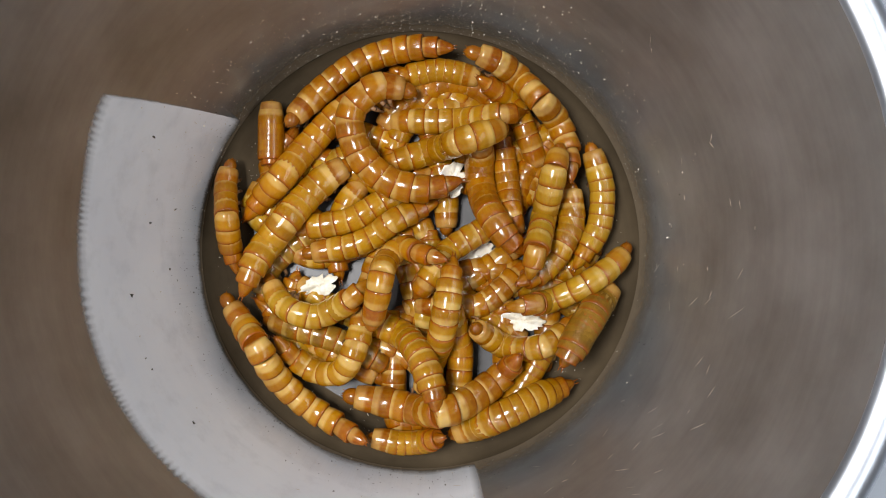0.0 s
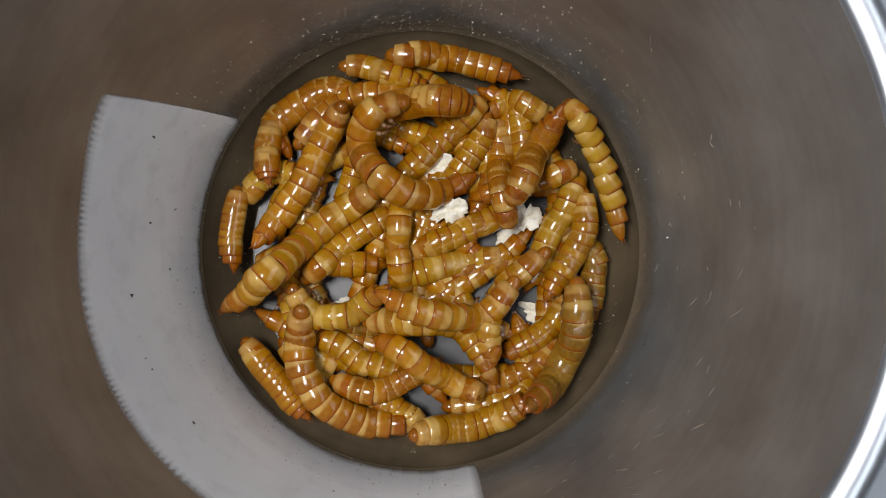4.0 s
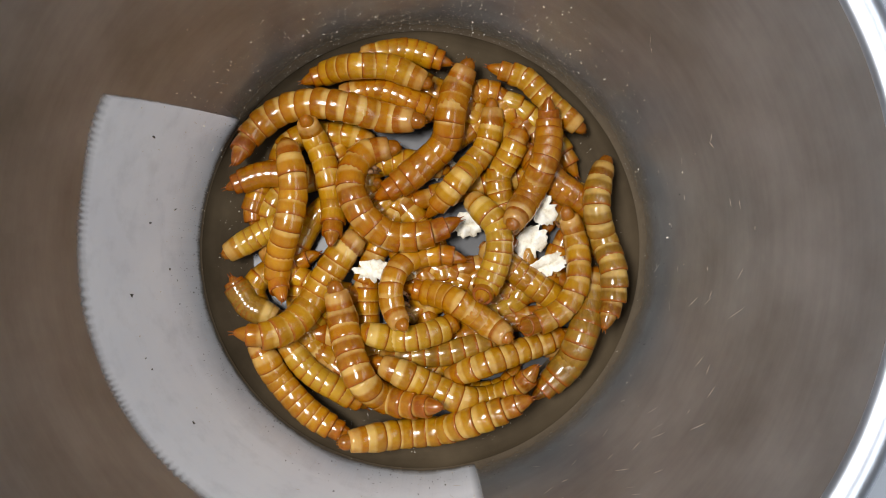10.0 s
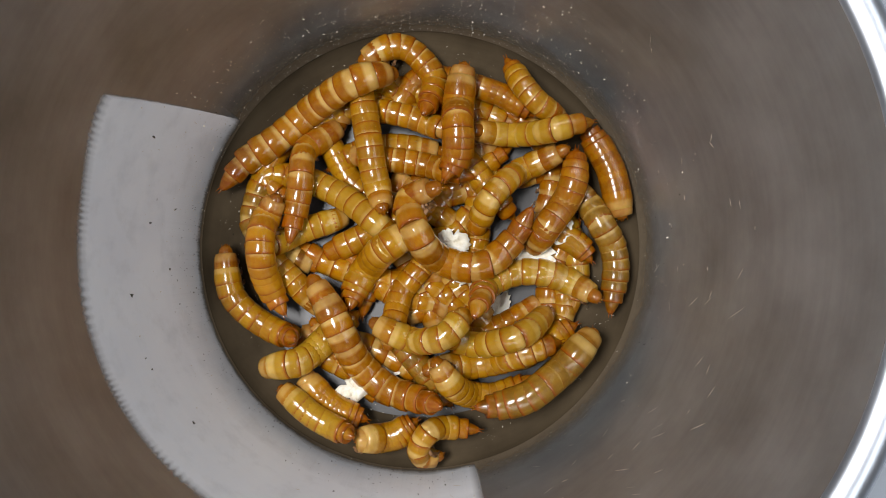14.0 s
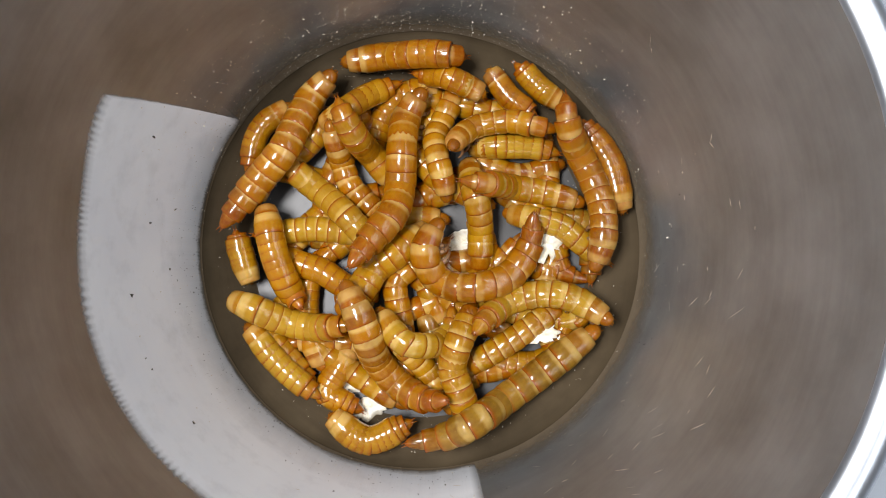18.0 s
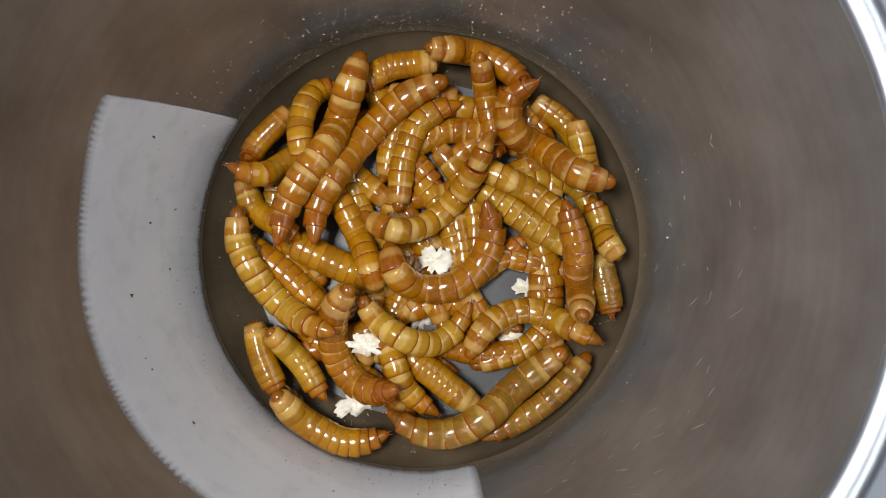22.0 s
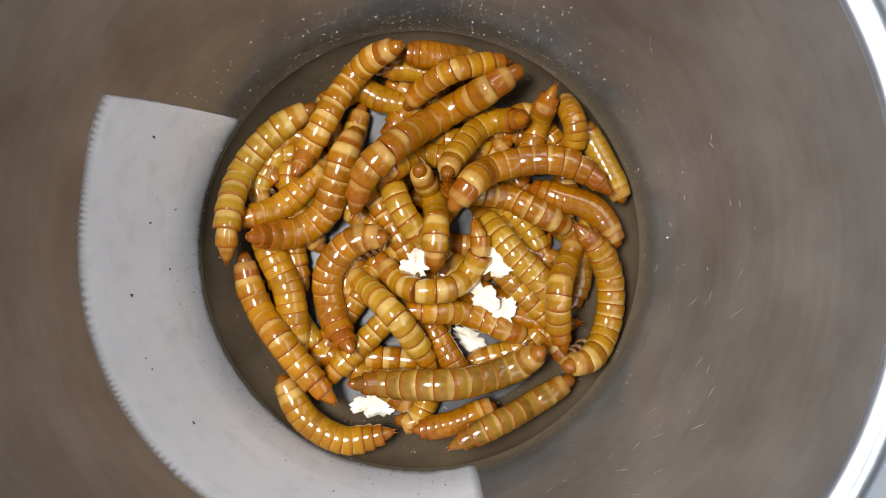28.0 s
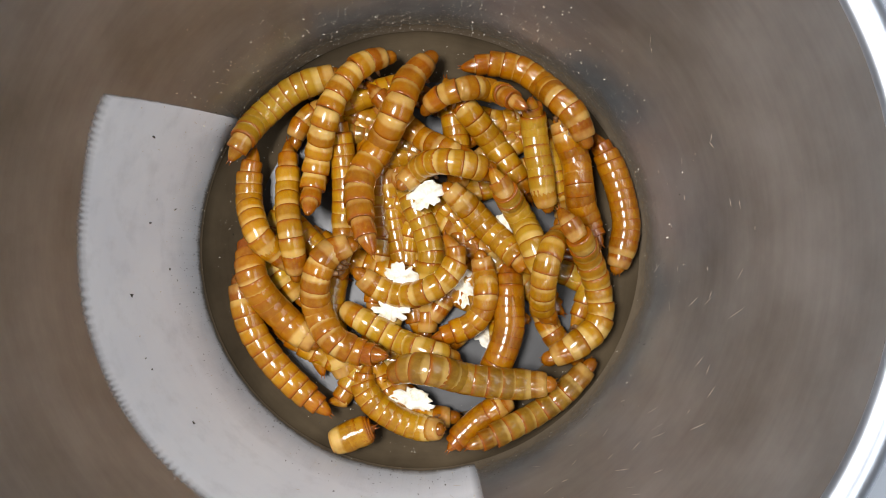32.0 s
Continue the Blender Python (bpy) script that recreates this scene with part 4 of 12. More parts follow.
    at(6, 19, -206,52,43,-200,27,30,-190,2,43,-179,-22,57,-161,-46,54,-141,-68,53,-122,-88,64)
    at(6, 20, -205,39,43,-192,14,44,-182,-11,37,-170,-36,30,-148,-54,30,-125,-71,30,-104,-87,41)
    at(6, 21, -203,23,41,-187,1,49,-174,-21,38,-160,-44,30,-141,-66,30,-120,-85,27,-102,-105,16)
    at(6, 22, -230,16,16,-208,-1,26,-185,-18,30,-162,-36,30,-141,-57,30,-122,-77,27,-103,-97,16)
    at(6, 23, -214,20,16,-195,3,26,-176,-16,30,-157,-35,30,-138,-54,30,-119,-73,27,-102,-91,16)
    at(6, 24, -200,-64,14,-195,-87,14,-185,-109,14,-165,-120,14,-141,-121,14,-117,-116,14,-94,-110,14)
    at(6, 25, -112,-97,14,-117,-127,14,-117,-156,14,-113,-180,14,-96,-192,14,-71,-203,14,-48,-198,14)
    at(6, 28, -218,-8,31,-211,-44,30,-196,-78,33,-176,-104,49,-154,-133,46,-130,-161,45,-105,-187,41)
    at(6, 30, -219,-8,30,-212,-51,30,-189,-86,36,-157,-106,56,-126,-135,56,-102,-164,34,-72,-195,30)
    at(6, 31, -225,-22,30,-224,-59,30,-213,-95,30,-191,-125,30,-163,-150,30,-132,-169,30,-100,-188,30)
    at(6, 32, -225,-36,30,-217,-69,30,-206,-102,30,-188,-131,30,-165,-157,30,-140,-180,30,-113,-202,30)
    at(7, 0, -187,-36,30,-175,-62,36,-155,-77,51,-127,-84,51,-102,-75,56,-82,-63,73,-62,-43,69)
    at(7, 1, -177,-36,30,-165,-55,30,-149,-70,30,-127,-71,30,-106,-66,31,-87,-57,39,-71,-43,44)
    at(7, 2, -199,1,39,-179,-15,61,-159,-36,63,-141,-51,41,-110,-51,52,-86,-31,55,-70,-12,32)
    at(7, 3, -170,-43,65,-162,-62,58,-146,-76,51,-122,-79,56,-100,-75,61,-81,-63,67,-63,-49,61)
    at(7, 6, -125,-56,52,-103,-77,56,-77,-91,61,-51,-89,59,-31,-80,38,-14,-63,51,-2,-49,76)
    at(7, 7, -107,-84,31,-87,-95,44,-69,-102,58,-44,-104,51,-20,-99,44,0,-87,34,18,-70,40)
    at(7, 8, -100,-98,30,-80,-107,31,-60,-112,37,-40,-109,42,-21,-103,35,-3,-94,30,11,-77,30)
    at(7, 9, -85,-98,41,-69,-104,59,-47,-112,67,-24,-112,65,-3,-107,53,17,-96,43,32,-80,54)
    at(7, 10, -72,-105,33,-56,-106,51,-38,-110,47,-15,-111,50,9,-106,47,29,-99,37,46,-84,30)
    at(7, 11, -85,-98,37,-63,-108,30,-39,-115,30,-14,-113,35,8,-106,46,24,-94,62,32,-82,84)
    at(7, 12, -85,-111,42,-62,-122,32,-37,-129,34,-16,-127,49,-1,-121,72,21,-110,83,38,-89,80)
    at(7, 13, -62,-83,66,-41,-97,69,-20,-109,63,1,-110,76,23,-105,87,45,-95,82,59,-83,64)
    at(7, 14, -55,-90,72,-32,-102,78,-9,-111,75,6,-111,97,29,-105,105,46,-88,98,52,-83,73)
    at(7, 17, -56,-90,56,-35,-110,53,-10,-126,53,18,-128,42,35,-107,35,39,-77,30,32,-50,39)
    at(7, 18, -49,-77,60,-35,-96,70,-17,-114,77,6,-118,66,21,-117,45,37,-104,30,39,-77,30)
    at(7, 19, -49,-76,63,-34,-96,77,-15,-115,84,9,-118,70,22,-116,45,41,-103,30,53,-77,30)
    at(7, 20, -68,-69,83,-53,-91,75,-34,-110,76,-9,-114,68,7,-113,46,26,-103,30,46,-84,30)
    at(7, 21, -71,-70,39,-60,-83,60,-45,-100,74,-23,-114,82,0,-123,74,23,-113,65,39,-97,50)
    at(7, 22, -69,-63,64,-53,-87,56,-29,-105,65,-4,-116,53,22,-116,37,45,-98,30,60,-71,30)
    at(7, 23, -77,-83,56,-58,-100,67,-36,-116,66,-16,-124,51,4,-127,33,28,-116,30,46,-98,39)
    at(7, 24, -92,-63,42,-66,-76,50,-41,-88,64,-14,-99,62,13,-107,49,37,-113,31,63,-121,16)
    at(7, 25, -99,-44,36,-74,-59,38,-50,-73,43,-25,-86,46,-1,-96,36,25,-106,29,50,-116,34)
    at(7, 28, -91,-26,16,-69,-46,31,-52,-60,56,-33,-78,74,-14,-102,64,1,-126,46,18,-152,34)
    at(7, 30, -77,-56,49,-66,-72,35,-51,-90,31,-37,-105,43,-21,-116,56,-1,-128,54,18,-139,44)
    at(7, 31, -86,-77,30,-67,-89,30,-49,-100,30,-29,-108,33,-14,-113,47,4,-117,58,25,-124,57)
    at(7, 32, -103,-72,16,-77,-86,28,-49,-102,30,-21,-116,35,4,-124,53,29,-133,43,49,-143,20)
    at(8, 0, -116,-152,14,-139,-144,14,-155,-127,14,-163,-105,14,-166,-81,14,-163,-57,14,-155,-34,14)
    at(8, 1, -116,-152,14,-139,-144,14,-155,-127,14,-163,-105,14,-166,-81,14,-163,-57,14,-155,-34,14)
    at(8, 2, -173,-128,14,-184,-112,14,-193,-95,14,-191,-81,14,-173,-65,14,-154,-50,14,-134,-37,14)
    at(8, 3, -123,-143,14,-145,-135,14,-161,-117,14,-165,-93,14,-163,-70,14,-155,-47,14,-144,-25,14)
    at(8, 6, -90,-143,14,-119,-122,14,-141,-92,14,-153,-58,14,-156,-34,14,-154,-3,14,-147,33,14)
    at(8, 7, -106,-146,14,-132,-125,14,-146,-94,14,-150,-61,14,-145,-28,14,-136,5,14,-130,26,14)
    at(8, 8, -84,-138,14,-102,-114,14,-106,-98,14,-109,-77,14,-107,-43,14,-97,-11,14,-80,19,14)
    at(8, 9, -129,-127,14,-140,-106,14,-149,-83,14,-153,-59,14,-152,-35,14,-148,-12,14,-139,11,14)
    at(8, 10, -196,-89,14,-191,-99,14,-185,-110,14,-160,-104,14,-137,-90,14,-119,-70,14,-113,-64,14)
    at(8, 11, -210,-126,35,-191,-126,43,-173,-127,33,-154,-118,30,-136,-106,30,-119,-96,27,-103,-86,16)
    at(8, 12, -211,-126,30,-191,-126,30,-172,-126,30,-152,-123,30,-133,-119,30,-115,-115,26,-99,-112,16)
    at(8, 13, -211,-126,30,-192,-130,30,-172,-133,30,-153,-128,30,-135,-119,30,-117,-112,31,-99,-105,33)
    at(8, 14, -188,-146,38,-170,-143,53,-147,-139,50,-132,-128,36,-115,-112,30,-97,-97,27,-81,-83,16)
    at(8, 17, -196,-76,73,-178,-95,74,-163,-111,61,-155,-119,38,-132,-126,30,-107,-121,33,-85,-111,42)
    at(8, 18, -232,-64,33,-208,-72,46,-184,-83,38,-159,-93,30,-131,-98,34,-109,-97,51,-83,-93,62)
    at(8, 19, -232,-36,30,-214,-58,38,-195,-76,50,-171,-87,36,-142,-92,30,-116,-91,45,-90,-90,55)
    at(8, 20, -233,-8,30,-216,-33,30,-197,-57,30,-176,-78,30,-151,-93,35,-128,-98,54,-103,-103,65)
    at(8, 21, -210,18,71,-201,-17,70,-195,-43,46,-181,-72,31,-155,-97,33,-130,-111,54,-102,-116,74)
    at(8, 22, -220,46,56,-220,9,52,-205,-24,54,-185,-53,44,-158,-78,46,-131,-93,67,-101,-102,80)
    at(8, 23, -228,73,55,-222,35,42,-209,-4,52,-190,-42,48,-165,-70,64,-132,-92,62,-96,-103,69)
    at(8, 24, -212,118,30,-218,75,30,-217,32,35,-202,-6,44,-174,-35,58,-143,-54,79,-106,-69,95)
    at(8, 25, -200,118,56,-224,83,39,-236,39,33,-225,-4,45,-197,-40,47,-158,-63,54,-121,-73,80)
    at(8, 28, -129,174,30,-166,155,30,-197,127,30,-220,94,32,-227,60,54,-230,24,67,-233,-16,56)
    at(8, 30, -122,202,30,-151,187,30,-178,168,30,-202,146,30,-221,120,37,-225,95,57,-225,71,79)
    at(8, 31, -129,209,30,-155,196,30,-179,180,30,-200,159,30,-215,136,36,-222,114,54,-231,87,57)
    at(8, 32, -101,216,30,-130,207,30,-158,195,30,-182,176,30,-202,155,36,-213,133,54,-228,108,53)
    at(9, 0, 164,-108,16,154,-122,26,144,-138,30,134,-156,30,123,-173,30,109,-188,30,94,-202,30)
    at(9, 1, 120,-76,14,127,-107,14,129,-125,14,130,-147,14,128,-166,14,120,-178,14,95,-193,14)
    at(9, 2, 134,-40,14,151,-58,14,166,-79,14,178,-102,14,175,-124,14,161,-143,14,143,-161,14)
    at(9, 3, 192,-71,30,178,-86,30,162,-99,30,142,-106,30,122,-112,30,104,-119,26,87,-125,16)
    at(9, 6, 148,-21,14,163,-39,14,177,-59,14,185,-82,14,183,-105,14,168,-124,14,151,-141,14)
    at(9, 7, 215,-33,16,194,-42,26,172,-53,30,150,-64,30,129,-79,30,110,-94,27,92,-108,16)
    at(9, 8, 150,13,31,165,-9,49,164,-36,55,144,-61,50,117,-71,34,84,-69,30,53,-57,30)
    at(9, 9, 157,27,30,176,-1,30,177,-33,36,161,-59,43,134,-75,53,107,-71,43,81,-57,31)
    at(9, 10, 176,46,50,189,18,33,193,-15,43,189,-49,53,169,-78,55,140,-92,59,118,-95,86)
    at(9, 11, 176,33,46,189,11,62,194,-12,76,198,-38,62,188,-65,65,167,-85,66,145,-103,78)
    at(9, 12, 177,26,43,195,7,46,204,-19,53,201,-48,53,188,-72,62,170,-93,58,156,-111,41)
    at(9, 13, 155,43,16,165,29,26,177,14,30,192,0,30,203,-17,30,202,-37,30,199,-57,30)
    at(9, 14, 147,34,16,155,28,25,164,21,30,176,14,30,188,8,30,198,0,30,206,-11,30)
    at(9, 17, 66,76,14,95,70,14,115,63,14,135,54,14,162,42,14,182,33,14,201,14,14)
    at(9, 18, 93,74,14,114,62,14,132,47,14,148,29,14,161,9,14,171,-13,14,180,-36,14)
    at(9, 19, 68,16,14,100,12,14,133,5,14,164,-4,14,195,-16,14,213,-33,14,208,-56,14)
    at(9, 20, 62,5,14,81,-9,14,100,-25,14,117,-41,14,134,-59,14,149,-77,14,163,-97,14)
    at(9, 21, 87,69,14,109,55,14,128,36,14,143,16,14,150,4,14,157,-8,14,166,-29,14)
    at(9, 22, 109,56,14,126,40,14,141,20,14,152,-1,14,159,-24,14,164,-47,14,169,-71,14)
    at(9, 23, 136,54,14,148,33,14,155,10,14,159,-13,14,159,-37,14,155,-61,14,152,-85,14)
    at(9, 24, 118,55,14,134,37,14,146,16,14,154,-6,14,158,-30,14,159,-54,14,159,-78,14)
    at(9, 25, 209,12,14,215,-8,14,213,-32,14,199,-46,14,178,-49,14,160,-50,14,134,-50,14)
    at(9, 28, 192,14,32,183,-12,36,174,-28,58,166,-47,75,165,-75,67,168,-99,52,176,-125,41)
    at(9, 30, 183,19,46,172,-3,57,162,-19,79,155,-47,76,155,-65,55,157,-84,33,164,-112,30)
    at(9, 31, 188,25,60,166,16,77,145,4,92,134,-21,79,132,-50,78,140,-71,59,149,-91,39)
    at(9, 32, 175,25,58,165,10,67,155,-4,91,147,-32,90,146,-57,73,149,-74,49,164,-91,30)
    at(10, 0, -59,192,14,-29,195,14,1,188,14,22,166,14,39,140,14,57,116,14,82,98,14)
    at(10, 1, -59,192,14,-29,195,14,1,188,14,22,166,14,39,140,14,57,116,14,82,98,14)
    at(10, 2, -59,192,14,-29,195,14,1,188,14,22,166,14,39,140,14,57,116,14,82,98,14)
    at(10, 3, -59,192,14,-29,195,14,1,188,14,22,166,14,39,140,14,57,116,14,82,98,14)
    at(10, 6, -26,189,14,-9,209,14,16,214,14,40,205,14,50,188,14,65,168,14,73,144,14)
    at(10, 7, -29,177,14,-9,191,14,14,195,14,38,190,14,61,192,14,85,189,14,102,172,14)
    at(10, 8, -23,170,14,-16,195,14,-4,215,14,16,214,14,38,212,14,49,208,14,53,192,14)
    at(10, 9, -22,168,14,-2,181,14,21,187,14,45,186,14,68,193,14,92,193,14,110,178,14)
    at(10, 10, -52,163,14,-35,184,14,-12,196,14,15,196,14,33,185,14,44,172,14,60,151,14)
    at(10, 11, -17,241,30,-7,241,30,2,242,30,12,241,30,21,238,30,30,234,30,39,230,30)
    at(10, 12, -24,245,30,-16,245,30,-8,246,30,1,246,30,9,245,30,17,243,30,25,241,30)
    at(10, 13, -76,221,70,-61,238,48,-40,253,31,-10,247,30,12,225,37,21,200,53,32,169,55)
    at(10, 14, -73,230,30,-48,246,30,-21,249,30,2,232,30,17,208,31,13,183,44,5,162,60)
    at(10, 17, -36,234,73,-36,216,67,-37,207,50,-37,197,33,-30,179,30,-24,162,28,-19,147,16)
    at(10, 18, 23,192,14,0,197,14,-23,191,14,-41,174,14,-52,153,14,-59,130,14,-63,106,14)
    at(10, 19, -38,237,30,-48,231,30,-57,224,30,-66,216,30,-74,207,30,-80,198,30,-87,188,30)
    at(10, 20, 11,219,51,0,223,38,-15,227,30,-32,228,30,-48,221,30,-61,208,30,-73,195,30)
    at(10, 21, -17,230,30,-30,225,30,-43,220,30,-56,215,30,-68,208,30,-78,199,30,-87,188,30)
    at(10, 22, 18,230,30,1,229,30,-16,227,30,-32,225,30,-48,219,30,-62,209,31,-72,200,40)
    at(10, 23, 39,231,57,15,232,46,-7,231,31,-31,220,30,-54,206,30,-71,189,40,-85,170,52)
    at(10, 24, 32,223,33,10,218,47,-15,214,53,-38,201,49,-54,187,34,-72,169,30,-94,153,30)
    at(10, 25, 32,218,39,0,216,49,-31,206,38,-52,186,41,-58,171,72,-60,160,104,-76,131,105)
    at(10, 28, -22,238,84,-53,230,62,-79,214,38,-101,184,42,-118,152,47,-137,120,40,-152,87,55)
    at(10, 30, -78,244,31,-99,212,47,-113,174,65,-127,138,49,-137,99,31,-139,56,34,-134,25,64)
    at(10, 31, -50,232,53,-92,213,55,-120,180,65,-137,141,51,-147,97,43,-145,58,61,-139,30,96)
    at(10, 32, -31,237,31,-67,224,53,-95,192,63,-113,152,68,-124,115,45,-131,73,45,-133,38,73)
    at(11, 0, 65,-96,68,79,-106,44,101,-120,31,124,-123,47,151,-118,57,173,-104,45,191,-84,32)
    at(11, 1, 66,-84,41,85,-94,33,105,-104,30,127,-108,30,149,-105,30,168,-93,30,185,-77,30)
    at(11, 2, 33,-68,16,56,-79,27,81,-92,30,107,-105,30,135,-106,30,163,-105,26,190,-106,16)
    at(11, 3, -2,-158,14,27,-158,14,57,-160,14,87,-162,14,115,-161,14,143,-160,14,156,-147,14)
    at(11, 6, -35,-139,14,-13,-149,14,10,-154,14,34,-157,14,58,-155,14,82,-150,14,104,-141,14)
    at(11, 7, -25,-155,14,13,-170,14,41,-172,14,76,-166,14,111,-173,14,136,-166,14,153,-134,14)
    at(11, 8, -55,-181,16,-28,-176,27,1,-172,30,30,-168,31,57,-162,39,84,-157,44,111,-154,33)
    at(11, 9, 16,-152,34,42,-146,49,69,-141,50,96,-137,38,125,-131,30,154,-125,27,181,-121,16)
    at(11, 10, 30,-163,20,52,-153,39,78,-142,49,106,-132,44,133,-123,34,161,-114,27,188,-104,17)
    at(11, 11, 29,-168,16,50,-162,26,72,-156,30,96,-150,30,119,-143,30,141,-135,30,164,-126,30)
    at(11, 12, 109,-183,14,132,-170,14,151,-153,14,168,-134,14,166,-109,14,154,-85,14,140,-63,14)
    at(11, 13, 149,-111,14,171,-99,14,191,-85,14,201,-64,14,202,-42,14,194,-17,14,186,5,14)
    at(11, 14, 137,-127,14,159,-111,14,175,-91,14,179,-65,14,172,-40,14,158,-17,14,142,3,14)
    at(11, 17, 67,-183,14,93,-176,14,114,-161,14,125,-138,14,128,-111,14,127,-85,14,121,-59,14)
    at(11, 18, 48,-154,18,69,-140,27,91,-127,30,114,-113,30,135,-98,30,156,-83,26,176,-69,16)
    at(11, 19, 73,-159,14,94,-159,14,118,-156,14,145,-147,14,159,-123,14,158,-95,14,149,-68,14)
    at(11, 20, 73,-173,14,88,-172,14,114,-162,14,130,-139,14,135,-111,14,133,-83,14,127,-55,14)
    at(11, 21, 73,-145,14,99,-130,14,116,-119,14,136,-99,14,152,-73,14,161,-43,14,164,-13,14)
    at(11, 22, 66,-146,14,96,-137,14,120,-129,14,139,-118,14,157,-93,14,163,-63,14,160,-33,14)
    at(11, 23, 74,-127,14,99,-124,14,124,-121,14,148,-115,14,168,-101,14,180,-79,14,180,-54,14)
    at(11, 24, 102,-148,14,128,-135,14,148,-116,14,158,-89,14,158,-61,14,152,-33,14,141,-7,14)
    at(11, 25, 109,-148,14,124,-140,14,145,-133,14,164,-112,14,168,-84,14,161,-57,14,149,-31,14)
    at(11, 28, 60,-141,14,85,-136,14,109,-130,14,131,-119,14,149,-102,14,161,-81,14,166,-56,14)
    at(11, 30, 99,-164,16,103,-146,26,108,-126,30,114,-106,30,115,-85,30,117,-65,26,119,-46,16)
    at(11, 31, 90,-176,28,96,-153,44,104,-128,44,112,-103,31,110,-74,30,108,-45,27,107,-18,16)
    at(11, 32, 100,-132,14,100,-107,14,101,-88,14,102,-72,14,100,-47,14,93,-23,14,83,0,14)
    at(12, 0, 110,-36,14,95,-67,14,65,-74,14,39,-64,14,11,-49,14,-12,-38,14,-30,-25,14)
    at(12, 1, 100,-22,52,84,-58,56,66,-69,93,32,-70,105,10,-54,82,-9,-35,51,-30,-1,40)
    at(12, 2, 99,-16,67,90,-44,42,64,-63,59,36,-64,84,10,-47,63,-16,-23,49,-43,5,50)
    at(12, 3, 100,-15,51,83,-51,50,55,-71,54,34,-73,87,6,-68,105,-29,-55,98,-61,-36,87)
    at(12, 6, 168,-73,52,138,-90,48,106,-97,43,74,-88,48,42,-78,50,19,-73,74,-1,-69,99)
    at(12, 7, 177,-84,34,147,-97,47,113,-96,58,77,-90,55,45,-76,58,15,-59,67,-9,-43,47)
    at(12, 8, 148,-97,53,119,-95,53,91,-92,52,64,-80,54,40,-64,55,19,-51,42,-3,-36,31)
    at(12, 9, 121,-104,44,99,-103,33,76,-96,30,57,-80,30,39,-63,30,18,-49,30,-3,-36,30)
    at(12, 10, 106,-110,63,89,-97,49,69,-83,50,49,-69,55,30,-60,42,8,-55,31,-17,-50,30)
    at(12, 11, 95,-102,77,69,-85,83,54,-75,59,38,-64,33,9,-53,30,-21,-49,38,-53,-44,42)
    at(12, 12, 101,-84,42,77,-75,36,52,-64,30,26,-56,30,-2,-56,30,-30,-57,26,-56,-57,16)
    at(12, 13, 105,-86,34,78,-79,29,51,-71,30,24,-63,30,-4,-55,30,-31,-48,26,-56,-41,16)
    at(12, 14, 39,-78,14,13,-71,14,-13,-65,14,-37,-55,14,-59,-40,14,-79,-21,14,-94,2,14)
    at(12, 17, -115,-162,14,-132,-144,14,-140,-122,14,-141,-98,14,-138,-74,14,-131,-51,14,-122,-29,14)
    at(12, 18, -122,-148,14,-131,-126,14,-139,-103,14,-143,-79,14,-142,-55,14,-138,-31,14,-130,-9,14)
    at(12, 19, -122,-141,14,-137,-122,14,-149,-101,14,-155,-78,14,-155,-54,14,-151,-30,14,-143,-8,14)
    at(12, 20, -198,-85,14,-205,-66,14,-205,-45,14,-191,-25,14,-172,-10,14,-152,2,14,-130,13,14)
    at(12, 21, -129,-113,14,-142,-93,14,-151,-71,14,-157,-47,14,-163,-24,14,-166,0,14,-164,24,14)
    at(12, 22, -102,-95,14,-120,-78,14,-134,-59,14,-145,-37,14,-158,-17,14,-169,4,14,-175,27,14)
    at(12, 23, -121,-47,14,-141,-33,14,-159,-17,14,-174,2,14,-185,23,14,-190,46,14,-194,70,14)
    at(12, 24, -77,-73,19,-96,-58,27,-116,-43,30,-137,-28,30,-157,-12,30,-177,2,26,-196,16,16)
    at(12, 25, -88,-74,16,-109,-63,27,-132,-51,30,-155,-39,30,-177,-23,30,-198,-9,26,-218,4,16)
    at(12, 28, -113,104,16,-128,90,26,-145,74,30,-162,58,30,-181,45,33,-201,38,43,-224,33,40)
    at(12, 30, -93,13,30,-119,5,35,-141,-1,50,-167,0,58,-191,11,61,-205,33,55,-214,60,55)
    at(12, 31, -156,-22,31,-172,-11,52,-189,3,70,-205,24,62,-215,40,39,-221,67,30,-219,97,30)
    at(12, 32, -156,-22,30,-176,-6,43,-192,10,56,-204,36,48,-211,59,32,-211,89,30,-205,118,30)
    at(13, 0, 70,178,14,42,176,14,14,172,14,-11,162,14,-29,140,14,-38,114,14,-41,100,14)
    at(13, 1, 74,132,14,49,139,14,24,143,14,-2,145,14,-25,134,14,-40,114,14,-50,90,14)
    at(13, 2, 66,120,14,43,132,14,19,141,14,-5,150,14,-30,147,14,-50,130,14,-65,110,14)
    at(13, 3, 55,111,14,34,127,14,13,140,14,-9,154,14,-34,160,14,-57,149,14,-76,132,14)
    at(13, 6, 7,171,16,-14,166,27,-37,163,30,-60,160,30,-83,166,30,-105,172,26,-126,179,16)
    at(13, 7, 4,132,30,-15,160,39,-32,185,55,-56,208,46,-92,208,45,-127,203,44,-162,196,42)
    at(13, 8, 18,137,41,-7,162,47,-29,188,56,-57,204,49,-92,202,55,-125,193,64,-159,182,63)
    at(13, 9, 4,193,41,-20,204,45,-45,211,43,-71,211,48,-97,208,49,-119,204,35,-143,195,30)
